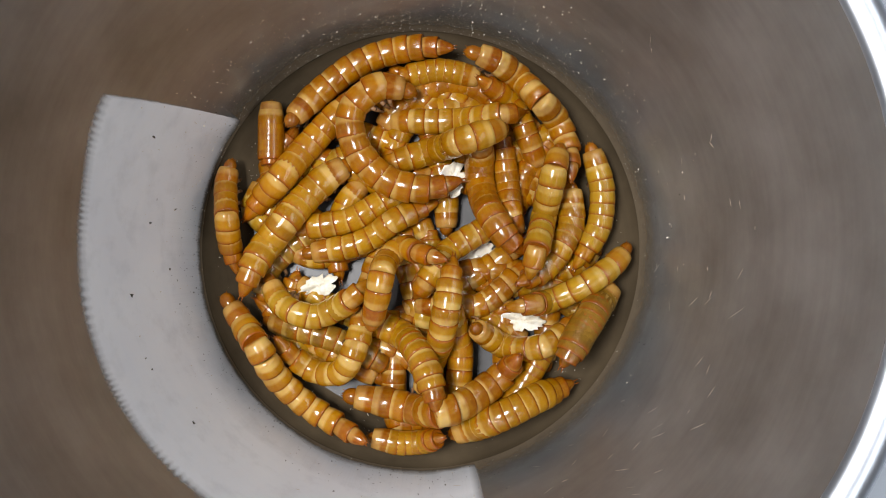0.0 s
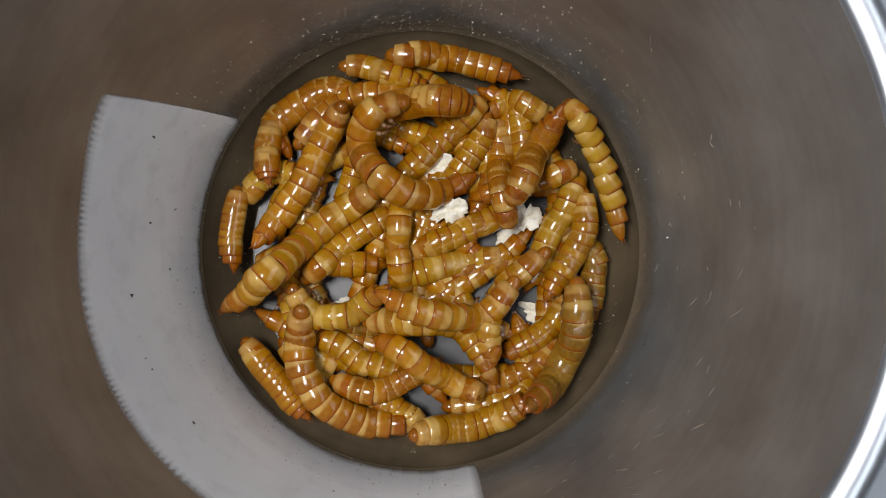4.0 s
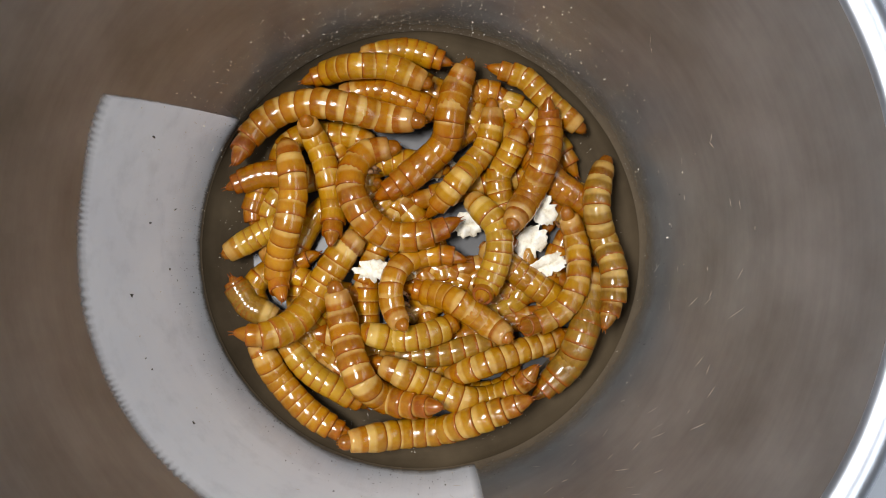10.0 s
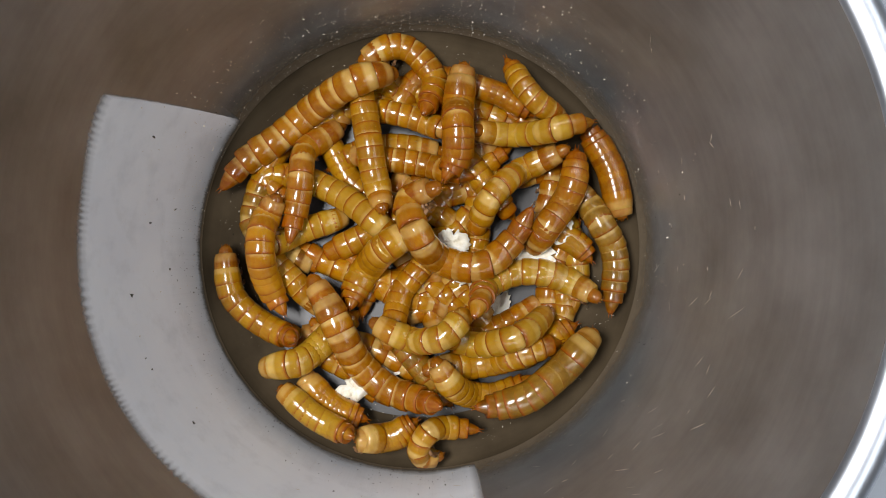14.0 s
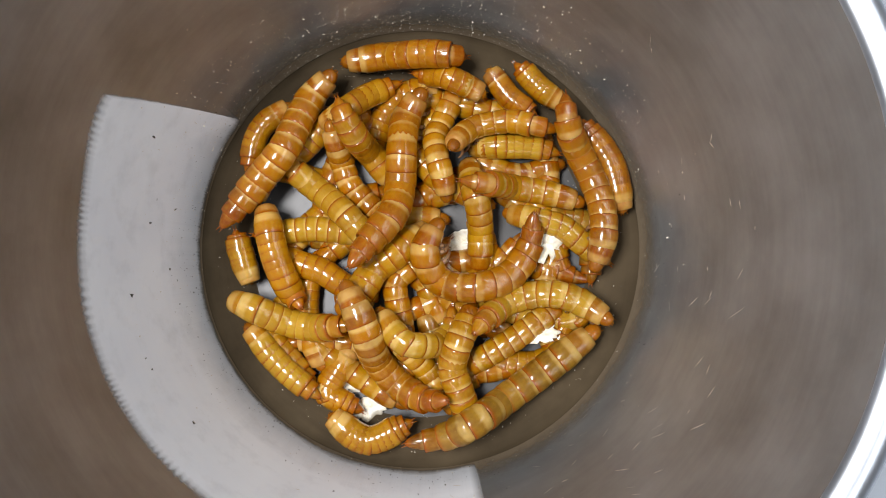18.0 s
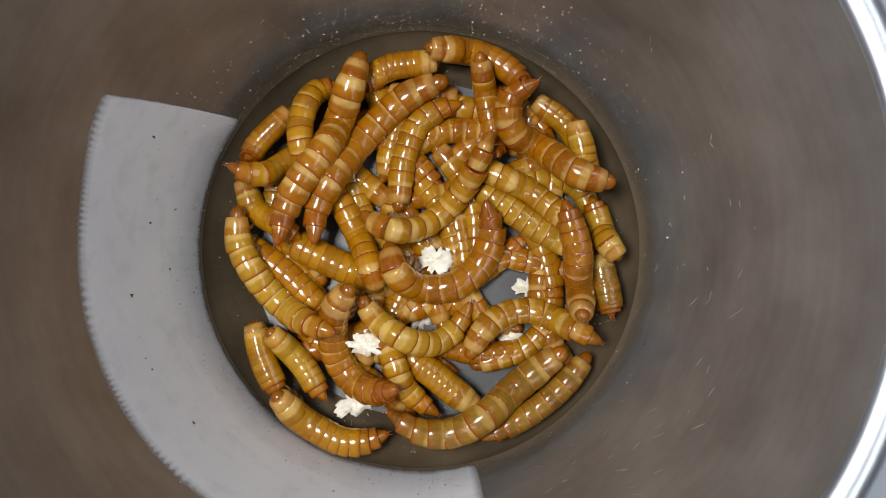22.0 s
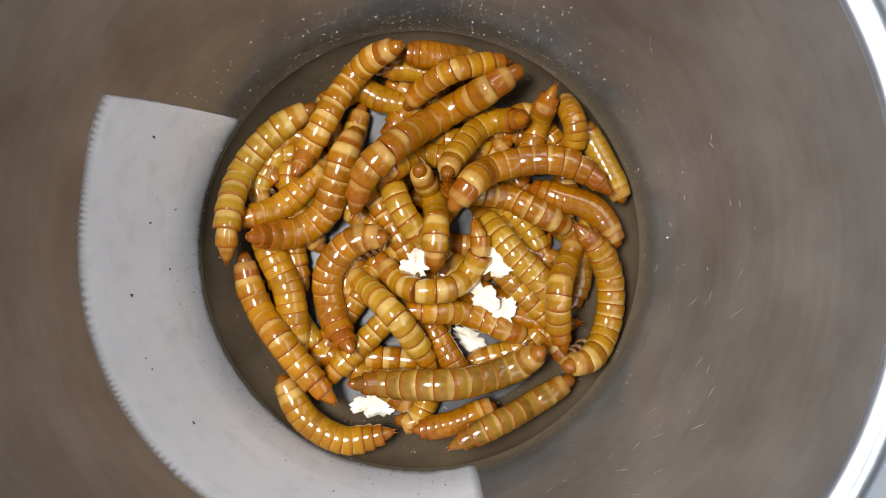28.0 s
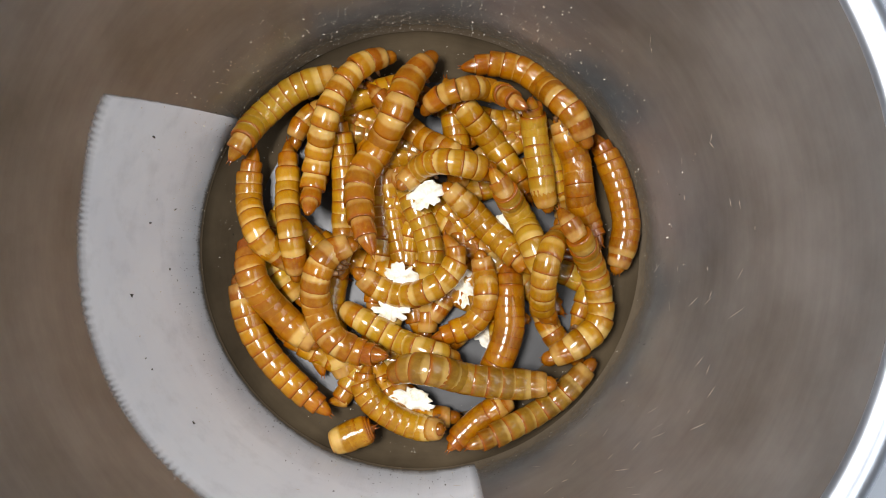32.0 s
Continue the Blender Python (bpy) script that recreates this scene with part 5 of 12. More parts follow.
    at(13, 10, 11,199,47,-14,211,47,-40,220,50,-68,220,54,-93,220,45,-117,216,31,-143,206,30)
    at(13, 11, 18,179,41,1,189,65,-23,206,77,-51,217,73,-70,223,49,-96,218,37,-121,208,35)
    at(13, 12, -17,188,30,-32,206,30,-53,213,30,-76,216,30,-99,216,30,-122,209,31,-142,201,37)
    at(13, 13, -43,94,14,-73,117,14,-91,149,14,-105,175,14,-108,186,14,-89,196,14,-70,203,14)
    at(13, 14, -140,114,14,-134,145,14,-113,168,14,-82,177,14,-50,179,14,-20,170,14,7,154,14)
    at(13, 17, -105,67,14,-120,100,14,-131,135,14,-128,172,14,-99,191,14,-67,178,14,-38,155,14)
    at(13, 18, -165,106,16,-151,118,26,-136,132,30,-121,146,30,-101,153,30,-82,160,26,-65,168,16)
    at(13, 19, -196,75,40,-193,100,41,-188,123,48,-187,146,36,-180,170,30,-160,186,30,-136,195,30)
    at(13, 20, -170,83,30,-169,104,39,-166,122,52,-164,144,55,-163,163,42,-154,180,31,-136,195,30)
    at(13, 21, -156,103,33,-158,125,51,-159,152,58,-157,176,42,-147,199,30,-121,207,34,-99,205,52)
    at(13, 22, -138,86,30,-139,103,51,-144,126,57,-145,152,50,-139,176,45,-127,194,31,-101,202,30)
    at(13, 23, -168,77,81,-160,104,77,-159,122,55,-159,141,34,-153,169,30,-134,187,37,-112,198,52)
    at(13, 24, -173,60,55,-157,78,59,-148,101,54,-145,124,46,-141,148,38,-136,171,31,-129,195,30)
    at(13, 25, -187,29,49,-170,57,48,-158,85,34,-147,116,30,-137,143,45,-127,159,73,-116,188,80)
    at(13, 28, -67,28,14,-84,45,14,-100,62,14,-116,81,14,-130,100,14,-143,120,14,-153,142,14)
    at(13, 30, -86,61,16,-89,76,27,-93,94,30,-98,113,30,-102,131,30,-107,149,25,-112,165,16)
    at(13, 31, -109,10,16,-108,37,27,-107,64,30,-107,93,30,-111,121,30,-115,149,30,-118,176,37)
    at(13, 32, -93,-1,33,-94,26,28,-93,54,30,-93,82,30,-96,110,30,-100,138,33,-103,164,42)
    at(14, 0, -42,159,16,-13,157,27,18,156,30,49,157,32,73,157,50,98,159,60,125,165,45)
    at(14, 1, -7,152,16,18,148,27,45,144,30,73,143,30,98,146,37,120,148,54,145,153,49)
    at(14, 2, 33,92,16,50,108,27,68,126,30,86,144,30,104,162,30,121,180,26,138,197,16)
    at(14, 3, 66,62,14,74,84,14,81,107,14,86,131,14,87,155,14,83,179,14,72,200,14)
    at(14, 6, 90,51,14,89,75,14,84,99,14,75,121,14,62,142,14,50,162,14,39,184,14)
    at(14, 7, 92,74,14,85,97,14,75,119,14,62,139,14,45,156,14,26,170,14,4,179,14)
    at(14, 8, 103,63,14,92,83,14,82,105,14,62,131,14,34,153,14,2,166,14,-33,169,14)
    at(14, 9, 67,69,14,59,92,14,49,114,14,36,134,14,21,153,14,4,170,14,-15,185,14)
    at(14, 10, 32,98,14,9,104,14,-15,108,14,-39,107,14,-62,101,14,-84,92,14,-104,78,14)
    at(14, 11, 57,79,14,34,84,14,10,84,14,-14,80,14,-37,72,14,-58,61,14,-76,46,14)
    at(14, 12, 55,80,14,33,90,14,10,96,14,-14,97,14,-38,96,14,-61,90,14,-83,80,14)
    at(14, 13, -3,141,14,-27,147,14,-50,151,14,-74,150,14,-98,145,14,-120,134,14,-137,118,14)
    at(14, 14, 25,120,14,1,124,14,-23,127,14,-47,127,14,-70,122,14,-92,113,14,-112,100,14)
    at(14, 17, 4,77,14,-20,82,14,-44,86,14,-68,85,14,-91,80,14,-114,72,14,-134,59,14)
    at(14, 18, -3,35,14,-16,37,14,-35,41,14,-54,44,14,-80,46,14,-106,45,14,-132,41,14)
    at(14, 19, 37,-9,14,17,9,14,-5,22,14,-23,30,14,-39,36,14,-49,41,14,-74,49,14)
    at(14, 20, 11,-8,14,16,13,14,19,32,14,21,51,14,23,77,14,24,103,14,23,130,14)
    at(14, 21, -29,32,63,4,31,45,31,42,64,51,56,93,70,78,93,89,102,72,112,131,84)
    at(14, 22, -70,39,57,-37,21,76,-7,21,53,23,39,31,51,69,43,69,98,67,86,136,74)
    at(14, 23, -64,40,49,-32,28,46,2,23,51,36,29,59,53,39,90,74,61,84,92,91,75)
    at(14, 24, -50,39,50,-30,30,53,-8,24,64,15,23,53,38,27,58,57,37,72,79,51,72)
    at(14, 25, -79,32,16,-50,26,28,-25,17,44,-2,15,64,26,25,60,52,38,65,79,50,76)
    at(14, 28, -1,91,83,5,81,55,14,66,31,20,42,46,20,25,70,18,-5,69,18,-29,50)
    at(14, 30, -43,59,62,-26,78,66,-5,93,73,18,99,59,39,99,69,48,96,96,71,91,105)
    at(14, 31, -50,53,54,-36,66,75,-15,85,73,7,94,58,32,95,69,51,92,89,78,84,86)
    at(14, 32, -23,73,56,-5,90,52,10,99,67,29,100,82,52,97,81,73,93,70,93,87,58)
    at(15, 0, 170,122,57,161,92,75,155,62,63,152,40,37,145,18,64,137,-6,87,131,-37,70)
    at(15, 1, 181,93,65,164,73,68,154,57,51,145,40,46,136,24,64,124,0,65,113,-22,70)
    at(15, 2, 201,81,47,189,68,32,173,50,30,161,30,30,152,9,33,142,-8,48,132,-27,54)
    at(15, 3, 200,95,23,189,80,41,177,60,39,164,40,30,154,16,30,146,-8,27,138,-30,16)
    at(15, 6, 182,77,14,187,43,14,185,15,14,172,-13,14,153,-41,14,141,-60,14,118,-84,14)
    at(15, 7, 181,73,14,198,43,14,208,18,14,197,-11,14,186,-37,14,174,-56,14,154,-74,14)
    at(15, 8, 176,67,14,195,37,14,201,2,14,194,-33,14,183,-52,14,155,-73,14,122,-86,14)
    at(15, 9, 88,-22,14,103,-37,14,119,-55,14,137,-77,14,157,-107,14,164,-140,14,140,-163,14)
    at(15, 10, 128,4,14,130,-21,14,128,-45,14,117,-67,14,94,-77,14,70,-74,14,46,-67,14)
    at(15, 11, 170,-65,16,141,-79,28,115,-92,42,93,-101,62,61,-105,58,40,-105,32,11,-106,16)
    at(15, 12, 165,-64,45,140,-78,44,119,-94,31,92,-105,36,62,-107,31,37,-104,45,12,-104,50)
    at(15, 13, 154,-77,58,137,-93,46,120,-106,31,94,-115,30,70,-119,39,52,-118,59,25,-117,60)
    at(15, 14, 157,-77,35,141,-91,59,122,-104,78,94,-114,70,69,-118,50,43,-113,52,32,-109,82)
    at(15, 17, 182,-62,17,161,-76,33,139,-91,48,115,-108,44,87,-120,42,61,-131,35,39,-142,18)
    at(15, 18, 205,-64,14,197,-86,14,167,-89,14,135,-84,14,103,-75,14,72,-64,14,42,-50,14)
    at(15, 19, 206,-63,14,197,-85,14,188,-104,14,167,-103,14,153,-99,14,140,-94,14,115,-84,14)
    at(15, 20, 215,-7,14,214,-23,14,209,-52,14,202,-74,14,177,-78,14,145,-73,14,113,-65,14)
    at(15, 21, 207,-60,14,212,-36,14,211,-16,14,191,-1,14,168,10,14,144,18,14,119,24,14)
    at(15, 22, 237,-9,54,229,2,53,225,11,45,224,18,34,221,30,30,217,42,30,213,55,30)
    at(15, 23, 234,-29,30,229,-12,36,224,3,46,219,22,45,213,40,45,205,57,46,197,74,47)
    at(15, 24, 186,-24,14,198,-1,14,198,25,14,191,50,14,182,75,14,168,97,14,146,111,14)
    at(15, 25, 187,-13,14,197,11,14,196,37,14,188,62,14,180,86,14,165,108,14,143,121,14)
    at(15, 28, 248,62,30,241,77,30,233,93,30,225,108,30,217,123,30,208,138,30,200,153,30)
    at(15, 30, 164,41,30,153,65,34,143,82,52,138,105,66,140,129,58,148,150,43,163,171,45)
    at(15, 31, 155,39,55,149,64,53,148,89,47,149,112,38,153,136,30,158,157,43,162,176,55)
    at(15, 32, 156,47,46,149,68,52,146,91,53,142,114,55,139,137,56,136,157,65,132,171,81)
    at(16, 0, -71,81,14,-80,73,14,-91,58,14,-100,36,14,-105,12,14,-105,-11,14,-101,-35,14)
    at(16, 1, -38,66,14,-56,55,14,-81,41,14,-106,27,14,-124,16,14,-147,-4,14,-166,-28,14)
    at(16, 2, -4,43,16,-30,33,27,-56,24,30,-84,14,30,-110,4,39,-133,-4,52,-160,-13,45)
    at(16, 3, -67,7,14,-87,-2,14,-101,-9,14,-114,-15,14,-138,-27,14,-160,-41,14,-181,-56,14)
    at(16, 6, -142,73,16,-143,54,26,-146,34,30,-149,13,30,-152,-8,30,-156,-28,26,-161,-46,16)
    at(16, 7, -71,81,14,-96,75,14,-110,70,14,-131,60,14,-152,44,14,-170,25,14,-183,2,14)
    at(16, 8, -85,74,14,-103,64,14,-117,55,14,-136,37,14,-152,15,14,-163,-9,14,-169,-35,14)
    at(16, 9, -9,88,14,-33,82,14,-55,73,14,-74,59,14,-92,43,14,-106,23,14,-117,2,14)
    at(16, 10, -78,81,14,-93,67,14,-103,62,14,-122,48,14,-138,30,14,-150,9,14,-159,-13,14)
    at(16, 11, -1,73,14,-25,70,14,-48,64,14,-70,54,14,-91,42,14,-111,28,14,-128,11,14)
    at(16, 12, 4,52,14,-20,54,14,-44,53,14,-67,49,14,-91,44,14,-114,36,14,-135,26,14)
    at(16, 13, -35,116,14,-62,103,14,-85,85,14,-103,62,14,-116,36,14,-122,8,14,-123,-22,14)
    at(16, 14, 17,59,16,-4,47,27,-28,35,30,-52,23,30,-76,11,30,-100,0,26,-122,-11,16)
    at(16, 17, 32,56,14,1,61,14,-26,59,14,-61,48,14,-91,27,14,-114,-1,14,-130,-34,14)
    at(16, 18, 32,35,14,7,38,14,-10,39,14,-33,36,14,-70,24,14,-103,3,14,-131,-24,14)
    at(16, 19, -1,-95,14,-32,-93,14,-62,-83,14,-83,-70,14,-100,-55,14,-117,-36,14,-136,-16,14)
    at(16, 20, -27,-25,14,-44,-42,14,-61,-59,14,-78,-76,14,-95,-93,14,-112,-110,14,-129,-127,14)
    at(16, 21, -3,-75,14,-37,-72,14,-57,-65,14,-72,-58,14,-95,-43,14,-120,-24,14,-146,-2,14)
    at(16, 22, -15,44,14,-44,23,14,-67,-6,14,-80,-32,14,-87,-53,14,-94,-72,14,-99,-98,14)
    at(16, 23, 29,80,14,-1,65,14,-26,44,14,-45,16,14,-56,-15,14,-59,-48,14,-58,-70,14)
    at(16, 24, -44,88,14,-55,56,14,-57,22,14,-51,-12,14,-40,-36,14,-27,-56,14,-17,-71,14)
    at(16, 25, -119,5,14,-113,-25,14,-108,-43,14,-95,-69,14,-74,-93,14,-49,-111,14,-19,-122,14)
    at(16, 28, 4,40,14,-3,9,14,-6,-22,14,-7,-54,14,-6,-86,14,-5,-118,14,-3,-149,14)
    at(16, 30, -12,64,14,-21,34,14,-23,2,14,-18,-29,14,-8,-59,14,0,-77,14,11,-104,14)
    at(16, 31, 14,73,14,24,42,14,28,11,14,25,-21,14,15,-51,14,0,-79,14,-17,-106,14)
    at(16, 32, 11,79,14,-2,50,14,-12,20,14,-16,-11,14,-14,-43,14,-9,-75,14,-3,-106,14)
    at(17, 0, -12,-71,16,15,-71,27,43,-72,30,72,-71,30,96,-55,30,117,-36,26,139,-19,16)
    at(17, 1, 11,-15,14,32,-29,14,43,-36,14,65,-50,14,88,-63,14,111,-76,14,135,-88,14)
    at(17, 2, -72,16,14,-53,1,14,-33,-12,14,-11,-22,14,12,-28,14,36,-30,14,60,-32,14)
    at(17, 3, -31,49,14,-11,43,14,2,38,14,20,29,14,40,14,14,57,-5,14,72,-26,14)
    at(17, 6, -46,12,14,-34,17,14,-15,21,14,10,26,14,34,25,14,54,22,14,78,15,14)
    at(17, 7, -47,4,14,-34,9,14,-18,14,14,3,19,14,30,14,14,48,8,14,71,-1,14)
    at(17, 8, -53,0,14,-39,7,14,-22,13,14,3,22,14,33,18,14,58,10,14,78,2,14)
    at(17, 9, -42,9,14,-21,16,14,-5,20,14,17,23,14,33,22,14,55,19,14,79,15,14)
    at(17, 10, -26,7,14,-1,-14,14,28,-30,14,59,-42,14,81,-50,14,110,-59,14,142,-63,14)
    at(17, 11, -49,42,14,-26,50,14,-3,54,14,21,53,14,45,48,14,67,38,14,88,28,14)
    at(17, 12, -119,26,14,-86,33,14,-66,36,14,-32,36,14,2,31,14,33,18,14,61,-3,14)
    at(17, 13, -147,42,16,-124,45,26,-99,49,30,-73,53,30,-48,59,30,-24,66,27,-1,72,16)
    at(17, 14, -91,118,16,-67,113,26,-40,109,30,-14,106,30,13,100,32,36,92,44,62,86,43)
    at(17, 17, -142,145,45,-123,126,45,-106,108,32,-85,88,30,-63,70,30,-41,52,30,-20,35,26)
    at(17, 18, -108,148,69,-101,124,56,-97,107,33,-88,79,30,-68,56,30,-47,36,33,-30,20,51)
    at(17, 19, -97,151,16,-92,133,26,-88,115,30,-83,95,30,-79,75,30,-77,56,27,-75,39,16)
    at(17, 20, -89,158,16,-84,136,26,-79,113,30,-75,89,30,-63,68,30,-50,49,27,-38,31,16)
    at(17, 21, -110,150,14,-88,140,14,-68,127,14,-48,113,14,-30,97,14,-13,80,14,4,63,14)
    at(17, 22, -95,150,14,-69,143,14,-45,133,14,-22,119,14,-7,107,14,6,93,14,25,75,14)
    at(17, 23, -60,101,14,-37,95,14,-14,87,14,7,76,14,27,63,14,45,47,14,61,29,14)
    at(17, 24, -67,84,14,-43,86,14,-19,84,14,5,78,14,28,71,14,49,61,14,69,47,14)
    at(17, 25, -68,69,14,-45,77,14,-21,81,14,3,81,14,27,79,14,50,74,14,72,65,14)
    at(17, 28, -88,109,18,-73,86,27,-57,63,30,-41,39,30,-26,14,30,-11,-10,27,3,-34,16)
    at(17, 30, -86,99,44,-71,77,50,-58,58,35,-43,36,30,-30,12,30,-18,-12,27,-7,-35,16)
    at(17, 31, -62,133,14,-66,110,14,-67,86,14,-65,62,14,-61,38,14,-53,15,14,-45,-8,14)
    at(17, 32, -44,129,14,-50,106,14,-53,82,14,-53,58,14,-51,34,14,-48,10,14,-45,-8,14)
    at(18, 0, 256,2,30,237,-20,42,211,-39,51,185,-54,43,156,-66,38,135,-69,64,106,-73,61)
    at(18, 1, 236,25,58,221,4,49,207,-13,33,186,-30,40,162,-43,48,136,-48,56,112,-49,71)
    at(18, 2, 241,69,30,229,43,36,214,21,48,197,0,58,177,-19,47,154,-31,35,128,-43,42)
    at(18, 3, 185,152,34,195,128,62,212,103,58,224,68,53,231,31,47,236,-4,32,237,-43,30)
    at(18, 6, 168,161,66,176,158,48,188,154,33,203,142,30,217,128,30,229,113,30,238,95,30)
    at(18, 7, 158,181,30,171,170,30,185,159,30,198,148,30,210,136,30,222,124,30,231,109,30)
    at(18, 8, 165,174,30,176,165,30,187,157,30,198,148,30,208,138,30,218,128,30,227,118,30)
    at(18, 9, 158,181,30,169,168,30,180,155,30,190,142,30,200,128,30,207,114,33,211,102,44)
    at(18, 10, 86,162,14,109,182,14,124,175,14,144,159,14,163,140,14,179,118,14,193,94,14)
    at(18, 11, 74,181,30,97,177,36,116,172,48,138,165,54,159,159,45,177,149,43,189,135,57)
    at(18, 12, 60,163,30,85,165,36,109,166,35,133,165,40,156,164,51,180,167,48,196,165,31)
    at(18, 13, 67,156,30,95,157,35,118,159,50,139,164,69,163,174,77,177,184,57,180,182,30)
    at(18, 14, 66,142,57,86,141,37,114,139,33,137,138,50,157,139,69,183,146,67,206,151,56)
    at(18, 17, 71,98,28,91,101,29,111,104,30,132,109,30,152,111,30,172,108,30,193,104,30)
    at(18, 18, 64,127,16,79,125,26,95,125,30,113,125,30,130,125,30,148,123,30,165,118,30)
    at(18, 19, 58,143,16,77,137,26,98,131,30,120,126,30,142,119,30,162,112,26,182,107,16)
    at(18, 20, 96,144,16,109,136,26,124,128,30,140,120,30,157,112,30,171,101,30,186,90,30)
    at(18, 21, 99,148,16,115,135,26,133,123,30,152,109,30,169,93,30,185,77,26,201,64,16)
    at(18, 22, 189,148,59,192,134,59,196,121,59,199,107,57,203,96,50,206,85,43,207,74,52)
    at(18, 23, 248,13,30,246,25,30,242,37,30,238,49,30,232,60,30,226,72,30,220,83,30)
    at(18, 24, 241,-29,30,238,-4,30,234,20,30,228,44,30,221,68,30,209,88,35,196,101,52)
    at(18, 25, 234,-43,30,227,-18,30,222,7,30,218,32,30,213,57,30,203,81,30,193,104,30)
    at(18, 28, 214,-20,14,215,4,14,213,28,14,210,47,14,197,56,14,170,56,14,144,53,14)
    at(18, 30, 206,6,30,212,20,30,218,34,30,220,49,30,215,63,30,207,77,30,200,90,30)
    at(18, 31, 177,-11,16,174,5,26,172,23,30,169,42,30,168,60,30,172,79,30,179,97,30)
    at(18, 32, 176,54,16,171,66,26,167,81,30,163,97,30,159,113,30,155,130,30,151,146,30)
    at(19, 0, -198,84,14,-205,64,14,-210,46,14,-195,31,14,-174,19,14,-152,9,14,-130,0,14)
    at(19, 1, -200,78,14,-195,90,14,-186,107,14,-179,119,14,-167,120,14,-145,111,14,-123,100,14)
    at(19, 2, -176,-9,14,-184,14,14,-184,38,14,-175,60,14,-159,78,14,-139,91,14,-117,101,14)
    at(19, 3, -210,46,14,-204,68,14,-196,88,14,-179,97,14,-155,97,14,-131,93,14,-108,88,14)
    at(19, 6, -225,61,36,-210,62,48,-192,64,48,-176,65,39,-160,64,49,-144,63,52,-131,65,38)
    at(19, 7, -240,13,30,-224,23,30,-207,32,30,-191,41,30,-174,49,30,-158,58,26,-145,66,16)
    at(19, 8, -240,-1,30,-225,11,30,-209,21,30,-192,28,30,-174,35,30,-158,42,26,-144,49,16)
    at(19, 9, -233,-8,30,-218,3,30,-204,13,30,-188,22,30,-172,29,30,-157,37,26,-145,45,16)
    at(19, 10, -239,-8,30,-223,2,30,-207,11,30,-191,20,30,-174,28,30,-158,37,26,-145,45,16)
    at(19, 11, -232,6,34,-218,14,49,-202,24,59,-182,33,55,-169,40,40,-153,48,28,-137,56,16)
    at(19, 12, -194,-1,33,-177,-12,29,-159,-25,30,-140,-36,35,-125,-51,43,-112,-64,37,-102,-77,22)
    at(19, 13, -155,80,14,-172,57,14,-180,30,14,-177,1,14,-165,-25,14,-148,-48,14,-129,-71,14)
    at(19, 14, -93,40,16,-110,33,27,-128,27,30,-148,20,30,-164,11,37,-177,4,50,-195,-4,45)
    at(19, 17, -57,6,16,-83,11,28,-111,17,30,-139,19,35,-160,13,54,-185,9,49,-208,7,31)
    at(19, 18, -63,16,16,-85,18,27,-108,21,30,-131,23,30,-155,21,30,-179,18,28,-201,16,33)
    at(19, 19, -77,-8,16,-93,3,27,-111,15,30,-130,28,30,-149,40,30,-167,52,26,-184,63,16)
    at(19, 20, -113,-21,14,-132,8,14,-144,40,14,-147,74,14,-143,108,14,-126,138,14,-102,162,14)
    at(19, 21, -145,-16,14,-144,12,14,-138,38,14,-126,62,14,-116,76,14,-103,90,14,-85,109,14)
    at(19, 22, -120,43,14,-118,67,14,-113,90,14,-104,113,14,-94,134,14,-81,155,14,-64,171,14)
    at(19, 23, -139,80,42,-133,97,46,-130,112,35,-125,129,30,-118,147,30,-109,164,30,-101,181,30)
    at(19, 24, -165,105,14,-139,105,14,-114,101,14,-89,95,14,-74,90,14,-52,80,14,-36,73,14)
    at(19, 25, -178,50,14,-176,74,14,-164,94,14,-145,108,14,-122,116,14,-98,120,14,-74,120,14)
    at(19, 28, -194,49,14,-203,72,14,-194,93,14,-182,114,14,-157,117,14,-130,112,14,-104,104,14)
    at(19, 30, -173,49,14,-179,72,14,-186,95,14,-181,117,14,-166,135,14,-143,139,14,-119,135,14)
    at(19, 31, -119,-2,14,-140,27,14,-151,47,14,-163,81,14,-157,117,14,-129,140,14,-93,143,14)
    at(19, 32, -143,-71,14,-164,-45,14,-182,-16,14,-184,17,14,-170,47,14,-146,71,14,-117,87,14)
    at(20, 0, -159,-36,14,-137,-56,14,-112,-72,14,-84,-84,14,-55,-91,14,-25,-92,14,4,-87,14)
    at(20, 1, -133,-91,14,-102,-103,14,-71,-111,14,-53,-113,14,-21,-111,14,10,-102,14,38,-86,14)
    at(20, 2, -144,-113,14,-120,-125,14,-101,-132,14,-79,-142,14,-56,-153,14,-43,-157,14,-18,-163,14)
    at(20, 3, -182,-114,14,-166,-137,14,-147,-157,14,-126,-174,14,-111,-184,14,-89,-162,14,-68,-138,14)
    at(20, 6, -144,-112,14,-126,-131,14,-109,-141,14,-89,-157,14,-65,-165,14,-48,-167,14,-26,-165,14)
    at(20, 7, -138,-83,14,-135,-106,14,-128,-129,14,-118,-151,14,-100,-166,14,-77,-172,14,-58,-174,14)
    at(20, 8, -134,-66,14,-132,-93,14,-128,-111,14,-121,-128,14,-111,-152,14,-90,-167,14,-64,-173,14)
    at(20, 9, -143,-66,16,-129,-86,26,-115,-108,30,-101,-131,30,-87,-154,30,-73,-177,33,-59,-200,33)
    at(20, 10, -169,-112,30,-155,-130,30,-141,-147,30,-124,-161,30,-104,-172,30,-86,-183,26,-70,-195,16)
    at(20, 11, -132,-105,14,-141,-134,14,-140,-164,14,-117,-181,14,-90,-180,14,-66,-162,14,-45,-141,14)
